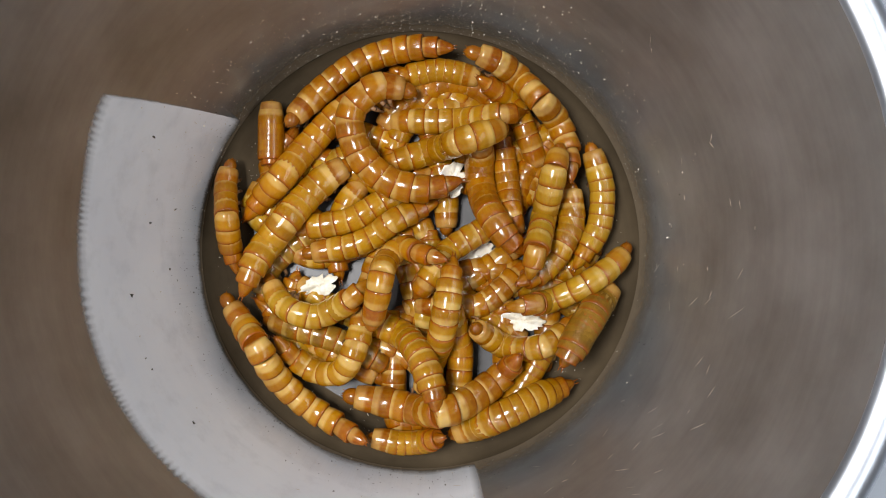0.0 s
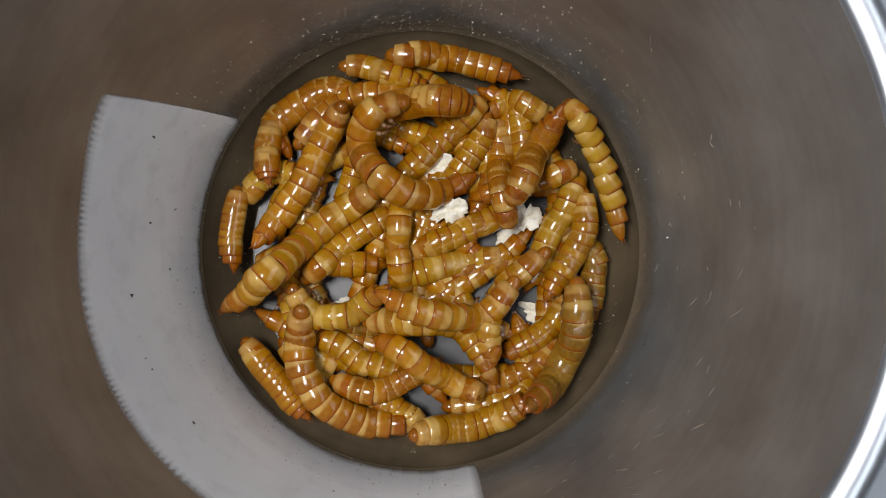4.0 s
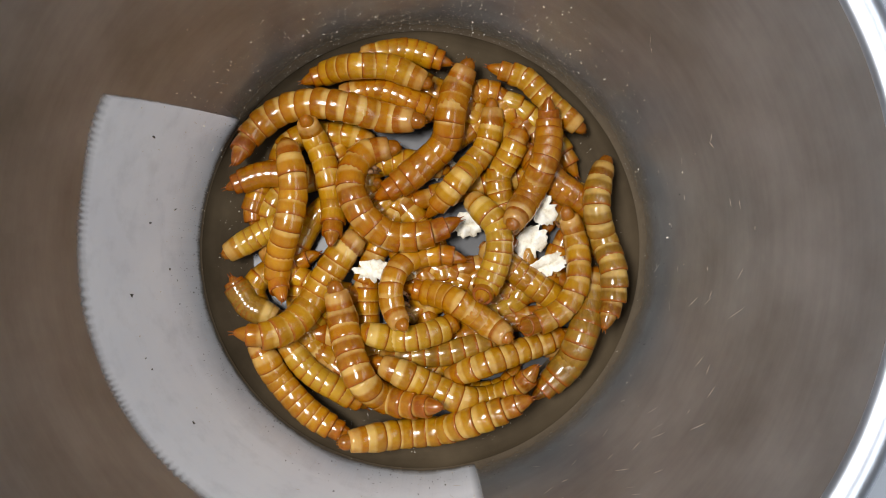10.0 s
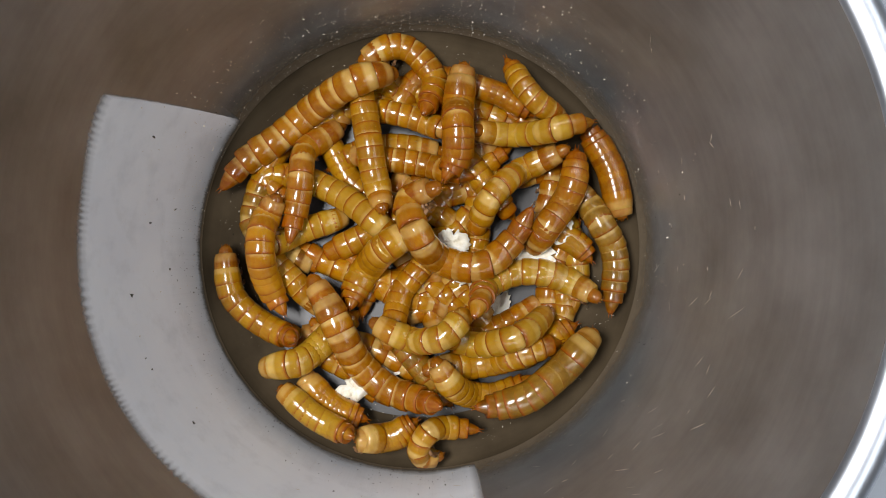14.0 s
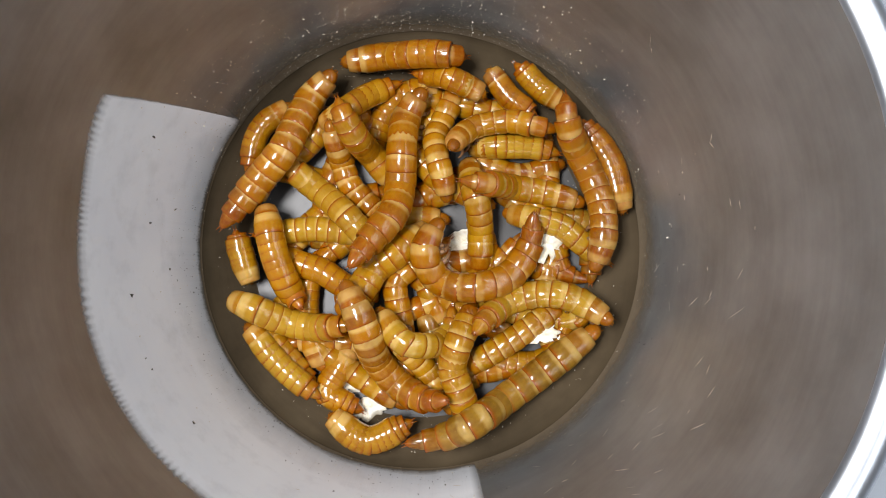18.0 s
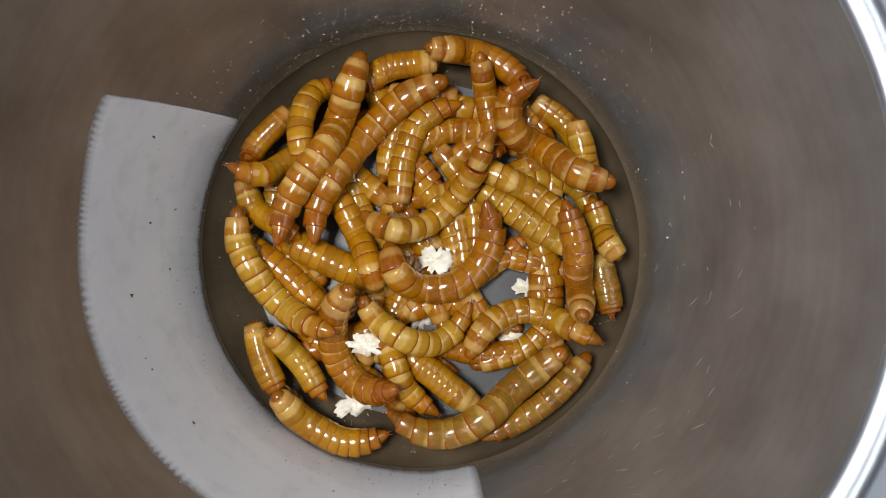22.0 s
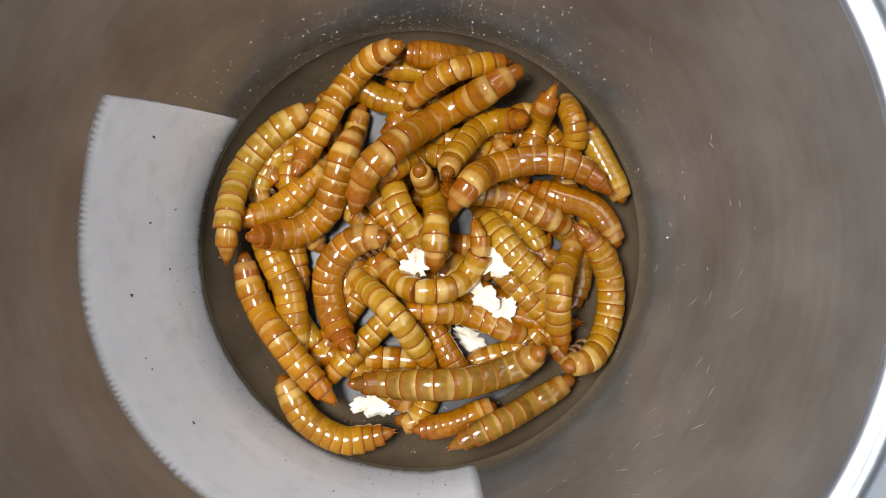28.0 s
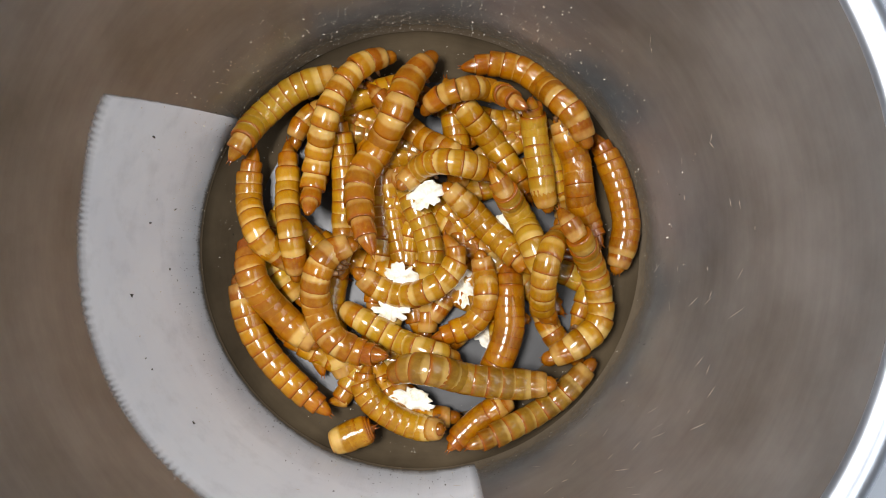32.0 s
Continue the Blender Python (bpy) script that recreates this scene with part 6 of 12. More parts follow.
    at(20, 12, -144,-160,14,-127,-174,14,-101,-190,14,-79,-193,14,-57,-170,14,-38,-144,14,-21,-116,14)
    at(20, 13, -192,-170,30,-181,-181,30,-166,-188,30,-151,-194,30,-137,-199,30,-122,-204,30,-106,-209,30)
    at(20, 14, -167,-173,44,-153,-183,48,-139,-195,50,-125,-205,52,-110,-213,54,-95,-219,61,-82,-223,72)
    at(20, 17, -225,-91,30,-210,-110,30,-194,-129,30,-176,-145,30,-156,-159,30,-135,-171,30,-113,-181,30)
    at(20, 18, -211,-98,30,-198,-113,30,-186,-129,30,-173,-143,30,-158,-157,30,-143,-169,30,-127,-181,30)
    at(20, 19, -211,-91,30,-194,-111,30,-177,-131,30,-160,-150,30,-142,-168,30,-122,-183,37,-99,-194,38)
    at(20, 20, -211,-105,30,-192,-116,30,-174,-127,30,-156,-139,30,-141,-155,30,-127,-171,30,-113,-188,30)
    at(20, 21, -211,-98,30,-193,-116,30,-176,-133,30,-158,-151,30,-141,-169,30,-122,-185,30,-100,-195,30)
    at(20, 22, -180,-104,50,-170,-115,42,-161,-126,32,-149,-139,30,-139,-152,30,-130,-167,30,-120,-181,30)
    at(20, 23, -176,-74,24,-165,-87,40,-154,-105,39,-143,-124,30,-132,-145,30,-123,-166,30,-113,-188,30)
    at(20, 24, -147,-67,53,-139,-90,64,-135,-108,54,-134,-123,33,-127,-147,30,-117,-171,30,-106,-195,30)
    at(20, 25, -156,-84,30,-146,-105,30,-138,-127,30,-131,-149,30,-124,-171,30,-114,-191,30,-100,-209,30)
    at(20, 28, -172,-10,14,-172,-34,14,-167,-58,14,-157,-79,14,-146,-100,14,-130,-119,14,-110,-132,14)
    at(20, 30, -162,-48,16,-156,-63,26,-150,-80,30,-144,-98,30,-141,-117,30,-138,-135,26,-136,-151,16)
    at(20, 31, -85,4,14,-101,-26,14,-110,-57,14,-112,-90,14,-109,-123,14,-99,-155,14,-77,-179,14)
    at(20, 32, -23,-61,14,-37,-88,14,-52,-114,14,-68,-139,14,-84,-165,14,-101,-189,14,-108,-186,14)
    at(21, 0, -243,-57,30,-215,-94,42,-190,-122,72,-173,-158,46,-142,-191,30,-101,-216,36,-63,-235,58)
    at(21, 1, -198,-53,42,-185,-94,44,-179,-135,40,-162,-174,34,-130,-197,49,-88,-210,51,-56,-238,59)
    at(21, 2, -166,-49,91,-170,-82,55,-165,-126,50,-146,-168,50,-117,-202,33,-75,-225,30,-30,-243,30)
    at(21, 3, -218,-126,30,-205,-138,30,-193,-150,30,-181,-162,30,-170,-175,30,-159,-189,30,-148,-202,30)
    at(21, 6, -218,-84,30,-201,-110,30,-184,-136,30,-168,-162,30,-149,-187,30,-126,-206,30,-99,-223,30)
    at(21, 7, -239,-84,30,-208,-103,30,-185,-130,30,-167,-161,30,-144,-188,30,-117,-212,30,-86,-229,30)
    at(21, 8, -225,-84,30,-209,-114,30,-191,-142,30,-171,-169,30,-149,-194,30,-122,-213,30,-93,-229,30)
    at(21, 9, -218,-91,30,-205,-120,30,-190,-147,30,-172,-173,30,-153,-197,30,-128,-216,30,-99,-229,30)
    at(21, 10, -203,-112,36,-189,-134,40,-176,-158,31,-157,-181,30,-137,-201,30,-112,-218,30,-86,-229,30)
    at(21, 11, -170,-137,64,-164,-152,47,-157,-168,32,-142,-187,30,-124,-202,30,-105,-216,30,-86,-229,30)
    at(21, 12, -145,-138,55,-134,-152,39,-120,-168,30,-103,-184,33,-89,-194,50,-73,-208,59,-56,-225,59)
    at(21, 13, -149,-128,45,-133,-145,46,-121,-160,32,-104,-176,35,-88,-189,45,-74,-206,35,-58,-223,30)
    at(21, 14, -141,-161,30,-131,-171,30,-122,-182,30,-111,-191,30,-99,-199,30,-86,-204,30,-72,-209,30)
    at(21, 17, -137,-83,14,-148,-106,14,-154,-131,14,-150,-154,14,-131,-170,14,-108,-176,14,-87,-162,14)
    at(21, 18, -87,-127,14,-100,-149,14,-114,-171,14,-116,-181,14,-109,-185,14,-92,-194,14,-78,-200,14)
    at(21, 19, -87,-120,14,-99,-143,14,-110,-166,14,-114,-182,14,-103,-188,14,-84,-198,14,-69,-204,14)
    at(21, 20, -56,-21,14,-64,-46,14,-67,-71,14,-68,-96,14,-66,-122,14,-62,-138,14,-57,-160,14)
    at(21, 21, -67,-40,14,-79,-61,14,-89,-83,14,-97,-106,14,-104,-129,14,-109,-153,14,-115,-176,14)
    at(21, 22, -3,-64,14,-22,-78,14,-37,-89,14,-55,-99,14,-79,-109,14,-105,-117,14,-131,-120,14)
    at(21, 23, 25,-35,14,-7,-43,14,-41,-42,14,-74,-34,14,-104,-20,14,-132,-1,14,-158,20,14)
    at(21, 24, -12,-93,14,-48,-89,14,-81,-74,14,-105,-56,14,-119,-41,14,-140,-21,14,-164,-1,14)
    at(21, 25, 9,-68,14,-29,-74,14,-66,-70,14,-97,-60,14,-113,-51,14,-139,-36,14,-174,-22,14)
    at(21, 28, -8,13,14,-35,-9,14,-59,-35,14,-80,-63,14,-100,-92,14,-115,-118,14,-126,-139,14)
    at(21, 30, -29,44,14,-62,31,14,-92,11,14,-116,-14,14,-135,-44,14,-145,-66,14,-153,-97,14)
    at(21, 31, -46,-25,14,-69,-30,14,-93,-34,14,-117,-34,14,-140,-27,14,-157,-10,14,-171,10,14)
    at(21, 32, 38,-22,14,5,-32,14,-29,-32,14,-63,-24,14,-94,-11,14,-123,7,14,-151,28,14)
    at(22, 0, -32,-127,14,-33,-158,14,-33,-190,14,-29,-213,14,-14,-215,14,10,-215,14,24,-214,14)
    at(22, 1, -101,-155,14,-73,-158,14,-44,-157,14,-21,-152,14,-6,-146,14,9,-141,14,30,-130,14)
    at(22, 2, -103,-141,14,-82,-155,14,-58,-164,14,-33,-169,14,-10,-159,14,11,-145,14,30,-127,14)
    at(22, 3, -106,-173,39,-85,-179,49,-63,-185,54,-41,-179,47,-23,-164,49,-6,-152,51,11,-142,37)
    at(22, 6, -105,-132,14,-82,-143,14,-58,-150,14,-33,-153,14,-7,-149,14,17,-143,14,41,-133,14)
    at(22, 7, -109,-135,14,-86,-145,14,-62,-153,14,-37,-157,14,-11,-152,14,13,-146,14,37,-137,14)
    at(22, 8, -112,-135,14,-90,-148,14,-66,-156,14,-41,-160,14,-15,-155,14,9,-149,14,33,-139,14)
    at(22, 9, -116,-137,14,-94,-151,14,-70,-159,14,-45,-163,14,-19,-159,14,6,-153,14,29,-143,14)
    at(22, 10, -117,-137,14,-98,-154,14,-74,-163,14,-49,-166,14,-23,-163,14,2,-157,14,25,-147,14)
    at(22, 11, -99,-111,14,-106,-135,14,-111,-160,14,-109,-185,14,-90,-195,14,-69,-204,14,-45,-210,14)
    at(22, 12, -78,-93,14,-81,-121,14,-82,-149,14,-79,-176,14,-70,-199,14,-57,-207,14,-34,-212,14)
    at(22, 13, -73,-90,14,-77,-115,14,-78,-141,14,-76,-166,14,-69,-191,14,-53,-208,14,-35,-212,14)
    at(22, 14, -133,-92,14,-120,-112,14,-104,-130,14,-87,-147,14,-70,-164,14,-52,-179,14,-29,-186,14)
    at(22, 17, -117,-43,14,-99,-77,14,-84,-111,14,-65,-143,14,-42,-173,14,-12,-191,14,25,-198,14)
    at(22, 18, -99,-35,14,-91,-69,14,-76,-100,14,-53,-125,14,-30,-142,14,-7,-152,14,25,-166,14)
    at(22, 19, -95,-41,14,-87,-72,14,-73,-101,14,-52,-125,14,-28,-143,14,-8,-154,14,18,-172,14)
    at(22, 20, -79,-55,14,-69,-87,14,-52,-116,14,-33,-136,14,-11,-153,14,15,-174,14,32,-190,14)
    at(22, 21, -75,-51,14,-69,-85,14,-57,-117,14,-45,-136,14,-26,-162,14,-11,-180,14,18,-197,14)
    at(22, 22, -58,-43,14,-57,-77,14,-49,-110,14,-41,-130,14,-27,-160,14,-14,-180,14,11,-204,14)
    at(22, 23, -37,-46,14,-40,-70,14,-42,-94,14,-41,-118,14,-33,-141,14,-23,-162,14,-11,-183,14)
    at(22, 24, -51,-53,14,-42,-75,14,-30,-96,14,-15,-115,14,2,-131,14,21,-147,14,39,-162,14)
    at(22, 25, -54,-87,17,-35,-107,27,-18,-127,37,1,-145,47,28,-156,47,55,-164,52,81,-174,44)
    at(22, 28, -2,-73,16,8,-88,26,18,-105,30,29,-123,30,40,-141,30,50,-158,26,59,-174,16)
    at(22, 30, 25,-104,14,39,-84,14,45,-73,14,55,-49,14,61,-24,14,62,2,14,58,28,14)
    at(22, 31, 18,-91,14,28,-67,14,34,-50,14,39,-31,14,41,-4,14,39,22,14,31,47,14)
    at(22, 32, 11,-92,14,22,-74,14,34,-53,14,43,-31,14,48,-8,14,49,16,14,45,40,14)
    at(23, 0, 39,-229,30,64,-219,38,84,-209,56,110,-197,58,136,-184,54,159,-176,39,184,-167,30)
    at(23, 1, 80,-209,30,97,-204,30,114,-200,30,130,-195,30,146,-188,30,162,-181,30,178,-174,30)
    at(23, 2, 46,-216,30,62,-213,30,78,-211,30,94,-209,30,110,-206,30,127,-204,30,143,-202,30)
    at(23, 3, 32,-222,58,49,-220,48,63,-220,34,81,-215,30,100,-208,30,118,-200,30,136,-192,30)
    at(23, 6, -103,-232,57,-65,-227,40,-23,-227,30,21,-230,30,64,-219,30,96,-200,52,111,-181,85)
    at(23, 7, -96,-232,58,-60,-226,47,-24,-227,31,15,-233,30,54,-226,30,87,-204,32,107,-178,54)
    at(23, 8, -96,-237,57,-60,-232,40,-20,-229,30,23,-230,30,62,-215,30,94,-193,44,112,-176,78)
    at(23, 9, -90,-239,56,-53,-231,34,-9,-229,30,35,-229,32,76,-215,38,111,-195,53,147,-171,58)
    at(23, 10, -96,-235,58,-58,-231,45,-19,-228,31,23,-224,33,56,-212,55,95,-197,61,132,-180,72)
    at(23, 11, -90,-238,58,-64,-232,51,-44,-229,32,-17,-222,30,9,-214,32,26,-204,51,39,-196,73)
    at(23, 12, -72,-209,30,-65,-213,30,-59,-218,30,-52,-222,30,-45,-225,30,-38,-227,30,-30,-229,30)
    at(23, 13, -13,-250,30,-12,-243,35,-12,-238,42,-11,-231,48,-11,-223,50,-10,-215,50,-9,-206,47)
    at(23, 14, -70,-233,47,-59,-232,44,-52,-233,35,-41,-232,30,-29,-229,30,-19,-223,30,-10,-216,30)
    at(23, 17, -124,-224,30,-108,-232,30,-91,-235,30,-73,-236,30,-55,-236,31,-41,-232,41,-29,-229,53)
    at(23, 18, -106,-209,30,-93,-220,30,-80,-230,30,-64,-236,30,-47,-232,30,-32,-224,30,-16,-216,30)
    at(23, 19, -141,-209,30,-123,-217,30,-105,-225,30,-87,-229,30,-67,-227,30,-49,-222,30,-30,-216,30)
    at(23, 20, -168,-194,30,-153,-205,30,-138,-216,30,-121,-224,30,-102,-224,30,-84,-223,30,-65,-223,30)
    at(23, 21, -166,-179,46,-154,-194,43,-144,-208,33,-128,-219,30,-110,-225,30,-91,-231,30,-72,-236,30)
    at(23, 22, -171,-178,58,-158,-196,44,-143,-212,31,-120,-226,30,-96,-237,30,-70,-238,30,-44,-229,30)
    at(23, 23, -152,-192,52,-145,-203,38,-136,-217,30,-120,-226,30,-102,-234,30,-84,-235,30,-65,-236,30)
    at(23, 24, -155,-181,30,-144,-197,30,-132,-210,37,-118,-222,39,-103,-229,31,-84,-233,30,-65,-236,30)
    at(23, 25, -176,-167,30,-161,-193,30,-141,-214,32,-118,-226,46,-92,-234,44,-66,-233,31,-37,-226,30)
    at(23, 28, -169,-161,30,-156,-186,30,-141,-209,30,-118,-226,30,-92,-236,30,-64,-233,30,-37,-226,30)
    at(23, 30, -124,-179,51,-134,-204,33,-118,-227,30,-86,-236,30,-52,-235,30,-21,-224,30,4,-202,30)
    at(23, 31, -110,-178,58,-106,-207,52,-98,-230,34,-69,-235,30,-41,-223,30,-18,-203,30,4,-181,30)
    at(23, 32, -99,-236,30,-93,-234,30,-88,-232,30,-82,-229,30,-76,-227,30,-71,-225,30,-65,-223,30)
    at(24, 0, -93,-181,30,-46,-189,30,-3,-197,43,28,-195,78,63,-182,59,97,-157,48,118,-129,78)
    at(24, 1, -113,-181,30,-78,-190,30,-43,-200,30,-10,-211,36,23,-215,50,50,-214,74,85,-216,74)
    at(24, 2, -79,-188,30,-52,-200,30,-26,-211,30,1,-220,33,20,-224,54,39,-227,73,65,-236,69)
    at(24, 3, -134,-96,79,-139,-129,54,-134,-171,52,-116,-208,51,-83,-231,43,-45,-243,31,-3,-243,30)
    at(24, 6, -150,-63,67,-156,-94,37,-149,-136,41,-122,-171,39,-83,-191,32,-39,-194,34,4,-188,33)
    at(24, 7, -125,-70,50,-150,-98,52,-147,-134,44,-123,-163,41,-94,-183,53,-63,-194,70,-29,-207,64)
    at(24, 8, -99,-70,42,-141,-75,31,-153,-117,30,-131,-158,30,-98,-189,31,-54,-199,41,-9,-200,47)
    at(24, 9, -150,-49,68,-155,-89,77,-153,-116,47,-135,-148,31,-107,-175,45,-70,-182,63,-29,-185,58)
    at(24, 10, -104,-43,56,-95,-82,47,-85,-121,60,-69,-159,67,-47,-182,40,-10,-190,53,25,-189,76)
    at(24, 11, -149,-69,72,-120,-98,66,-106,-129,40,-83,-162,30,-45,-181,33,-10,-183,58,19,-181,90)
    at(24, 12, -167,-91,46,-134,-113,70,-105,-141,53,-71,-165,55,-39,-181,31,1,-177,49,32,-169,79)
    at(24, 13, -163,-70,71,-140,-103,79,-116,-132,72,-86,-158,58,-51,-177,46,-15,-182,65,25,-188,54)
    at(24, 14, -132,-36,52,-109,-73,60,-91,-111,56,-74,-144,33,-41,-173,31,-2,-184,47,25,-188,80)
    at(24, 17, -107,-29,34,-88,-61,54,-72,-88,81,-54,-124,72,-38,-150,46,-6,-172,35,25,-184,59)
    at(24, 18, -88,-43,81,-72,-79,86,-59,-114,75,-52,-137,43,-29,-166,31,2,-183,49,32,-182,76)
    at(24, 19, -82,-43,70,-72,-79,82,-66,-108,63,-58,-134,35,-35,-166,30,-4,-186,42,25,-190,69)
    at(24, 20, -85,-56,104,-87,-97,93,-83,-129,65,-73,-158,33,-39,-185,32,-1,-190,53,32,-188,84)
    at(24, 21, -97,-63,53,-100,-93,49,-98,-123,39,-86,-150,30,-65,-173,30,-39,-181,43,-22,-183,69)
    at(24, 22, -81,-49,87,-99,-72,70,-106,-99,47,-102,-133,33,-82,-163,30,-54,-175,48,-28,-169,72)
    at(24, 23, -85,-36,47,-101,-60,51,-102,-76,82,-97,-106,97,-90,-130,78,-86,-141,45,-65,-161,30)
    at(24, 24, -36,-22,53,-64,-33,53,-81,-51,67,-89,-79,70,-85,-103,78,-76,-117,100,-67,-142,87)
    at(24, 25, -43,-5,55,-72,-20,46,-92,-41,64,-105,-72,55,-109,-101,36,-94,-128,43,-75,-143,69)
    at(24, 28, -43,12,55,-74,10,43,-100,-9,39,-114,-38,34,-111,-71,30,-99,-100,41,-83,-124,58)
    at(24, 30, -50,-2,58,-87,-10,51,-112,-37,60,-118,-71,49,-108,-104,53,-94,-122,48,-65,-140,30)
    at(24, 31, -78,5,42,-112,-3,42,-130,-30,46,-133,-62,35,-121,-90,51,-99,-113,50,-72,-126,32)
    at(24, 32, -77,5,60,-111,-10,61,-125,-43,60,-124,-76,43,-107,-109,49,-76,-126,48,-42,-130,64)
    at(25, 0, -120,144,14,-107,163,14,-88,178,14,-66,187,14,-42,190,14,-18,190,14,5,183,14)
    at(25, 1, -129,216,30,-111,223,30,-93,229,30,-74,232,30,-55,234,30,-36,236,30,-17,237,30)
    at(25, 2, -129,216,30,-102,224,30,-74,230,30,-46,230,30,-18,227,30,11,228,30,39,230,30)
    at(25, 3, -87,227,30,-73,226,30,-59,224,30,-45,223,30,-31,223,30,-17,223,30,-3,223,30)
    at(25, 6, -104,216,64,-75,223,49,-46,217,50,-28,199,75,-6,176,62,13,153,42,32,125,30)
    at(25, 7, -87,234,30,-78,236,30,-69,238,30,-59,239,30,-50,239,30,-40,238,30,-31,237,30)
    at(25, 8, -80,237,30,-64,241,30,-48,244,30,-32,245,30,-17,240,30,-3,232,30,11,223,30)
    at(25, 9, -94,230,30,-78,235,30,-61,240,30,-44,241,30,-28,237,30,-12,230,30,4,223,30)
    at(25, 10, -73,237,30,-55,240,30,-38,243,30,-20,245,30,-2,242,30,15,236,30,32,230,30)
    at(25, 11, -44,240,47,-35,233,52,-25,226,54,-15,220,51,-5,214,46,-7,218,49,-16,225,55)
    at(25, 12, -85,231,55,-70,230,56,-55,228,55,-41,226,55,-27,220,55,-15,212,54,-2,205,52)
    at(25, 13, -149,208,30,-137,211,30,-124,213,30,-112,215,30,-99,216,30,-86,217,30,-73,216,30)
    at(25, 14, -100,151,14,-99,176,14,-96,190,14,-80,200,14,-56,207,14,-34,196,14,-17,175,14)
    at(25, 17, -65,68,14,-78,98,14,-89,128,14,-97,158,14,-100,190,14,-80,199,14,-54,208,14)
    at(25, 18, -117,150,45,-103,157,55,-88,167,58,-75,178,49,-63,187,39,-48,195,31,-31,202,30)
    at(25, 19, -175,125,14,-166,137,14,-154,150,14,-149,155,14,-144,154,14,-126,137,14,-109,120,14)
    at(25, 20, -208,49,14,-204,68,14,-198,84,14,-192,97,14,-181,115,14,-160,119,14,-132,110,14)
    at(25, 21, -170,-1,14,-195,9,14,-214,24,14,-210,44,14,-205,66,14,-193,77,14,-165,77,14)
    at(25, 22, -124,130,16,-140,120,27,-159,110,30,-176,98,37,-186,89,54,-205,88,63,-225,96,65)
    at(25, 23, -134,84,16,-147,83,26,-162,83,30,-178,83,30,-194,82,30,-210,85,30,-226,90,30)
    at(25, 24, -95,21,14,-119,34,14,-142,48,14,-165,63,14,-187,80,14,-193,95,14,-182,114,14)
    at(25, 25, -99,10,14,-122,25,14,-143,42,14,-164,60,14,-183,79,14,-189,102,14,-177,122,14)
    at(25, 28, -123,-1,14,-138,17,14,-150,37,14,-159,59,14,-164,83,14,-161,107,14,-148,126,14)
    at(25, 30, -145,-7,16,-157,6,26,-170,20,30,-186,33,30,-195,51,30,-200,70,30,-205,90,30)
    at(25, 31, -159,-15,73,-161,11,83,-167,28,64,-173,41,39,-177,67,30,-175,96,30,-171,125,30)
    at(25, 32, -150,-39,42,-151,-12,59,-155,15,62,-160,44,52,-163,70,35,-164,101,27,-166,130,16)
    at(26, 0, 56,235,70,91,224,63,121,207,45,144,177,64,168,157,36,182,118,41,182,80,58)
    at(26, 1, 60,238,42,90,230,58,112,214,80,135,195,69,155,170,70,170,139,68,171,110,87)
    at(26, 2, 18,241,57,55,233,57,88,219,64,115,200,81,140,181,72,158,159,66,167,126,73)
    at(26, 3, -37,238,55,-3,237,56,25,238,40,57,234,30,88,223,30,118,208,30,148,192,30)
    at(26, 6, -3,234,30,10,233,30,23,232,30,36,231,30,49,229,30,61,226,30,74,223,30)
    at(26, 7, -5,209,14,20,214,14,46,210,14,58,200,14,82,191,14,95,181,14,109,156,14)
    at(26, 8, -26,173,14,-6,186,14,18,191,14,41,188,14,65,192,14,88,190,14,106,174,14)
    at(26, 9, 4,143,14,19,165,14,36,184,14,58,199,14,78,200,14,94,193,14,115,179,14)
    at(26, 10, -16,158,14,3,172,14,25,182,14,49,185,14,70,195,14,93,194,14,111,178,14)
    at(26, 11, -8,147,14,10,163,14,30,176,14,53,184,14,71,199,14,90,195,14,110,185,14)
    at(26, 12, 10,128,14,23,148,14,39,166,14,56,183,14,68,204,14,74,202,14,90,195,14)
    at(26, 13, 44,111,14,49,135,14,55,158,14,59,182,14,59,206,14,47,210,14,26,213,14)
    at(26, 14, 73,109,14,72,133,14,69,157,14,62,180,14,53,202,14,32,213,14,10,213,14)
    at(26, 17, 131,135,14,116,154,14,95,165,14,72,170,14,47,170,14,24,167,14,0,161,14)
    at(26, 18, 152,91,14,121,91,14,91,91,14,60,88,14,31,80,14,4,66,14,-20,47,14)
    at(26, 19, 101,54,14,94,60,14,73,71,14,51,78,14,27,81,14,3,80,14,-20,74,14)
    at(26, 20, 106,98,14,84,106,14,60,110,14,36,109,14,12,104,14,-10,95,14,-31,84,14)
    at(26, 21, 115,103,14,101,119,14,88,132,14,78,144,14,60,149,14,36,154,14,7,159,14)
    at(26, 22, 152,112,14,120,130,14,98,138,14,71,145,14,34,147,14,-3,138,14,-36,120,14)
    at(26, 23, 131,77,14,101,95,14,83,104,14,55,114,14,17,116,14,-20,108,14,-52,89,14)
    at(26, 24, 136,83,14,117,101,14,95,116,14,70,127,14,44,133,14,17,135,14,-9,132,14)
    at(26, 25, 183,25,44,168,49,47,157,72,34,141,95,30,118,113,31,90,113,38,62,116,34)
    at(26, 28, 186,24,18,162,34,36,135,48,38,108,62,32,78,66,41,47,71,42,29,71,67)
    at(26, 30, 201,63,14,177,82,14,152,98,14,122,106,14,92,108,14,61,105,14,32,96,14)
    at(26, 31, 135,30,14,137,59,14,133,87,14,123,114,14,108,139,14,92,154,14,74,165,14)
    at(26, 32, 210,45,14,202,73,14,191,99,14,173,108,14,140,100,14,109,89,14,79,76,14)
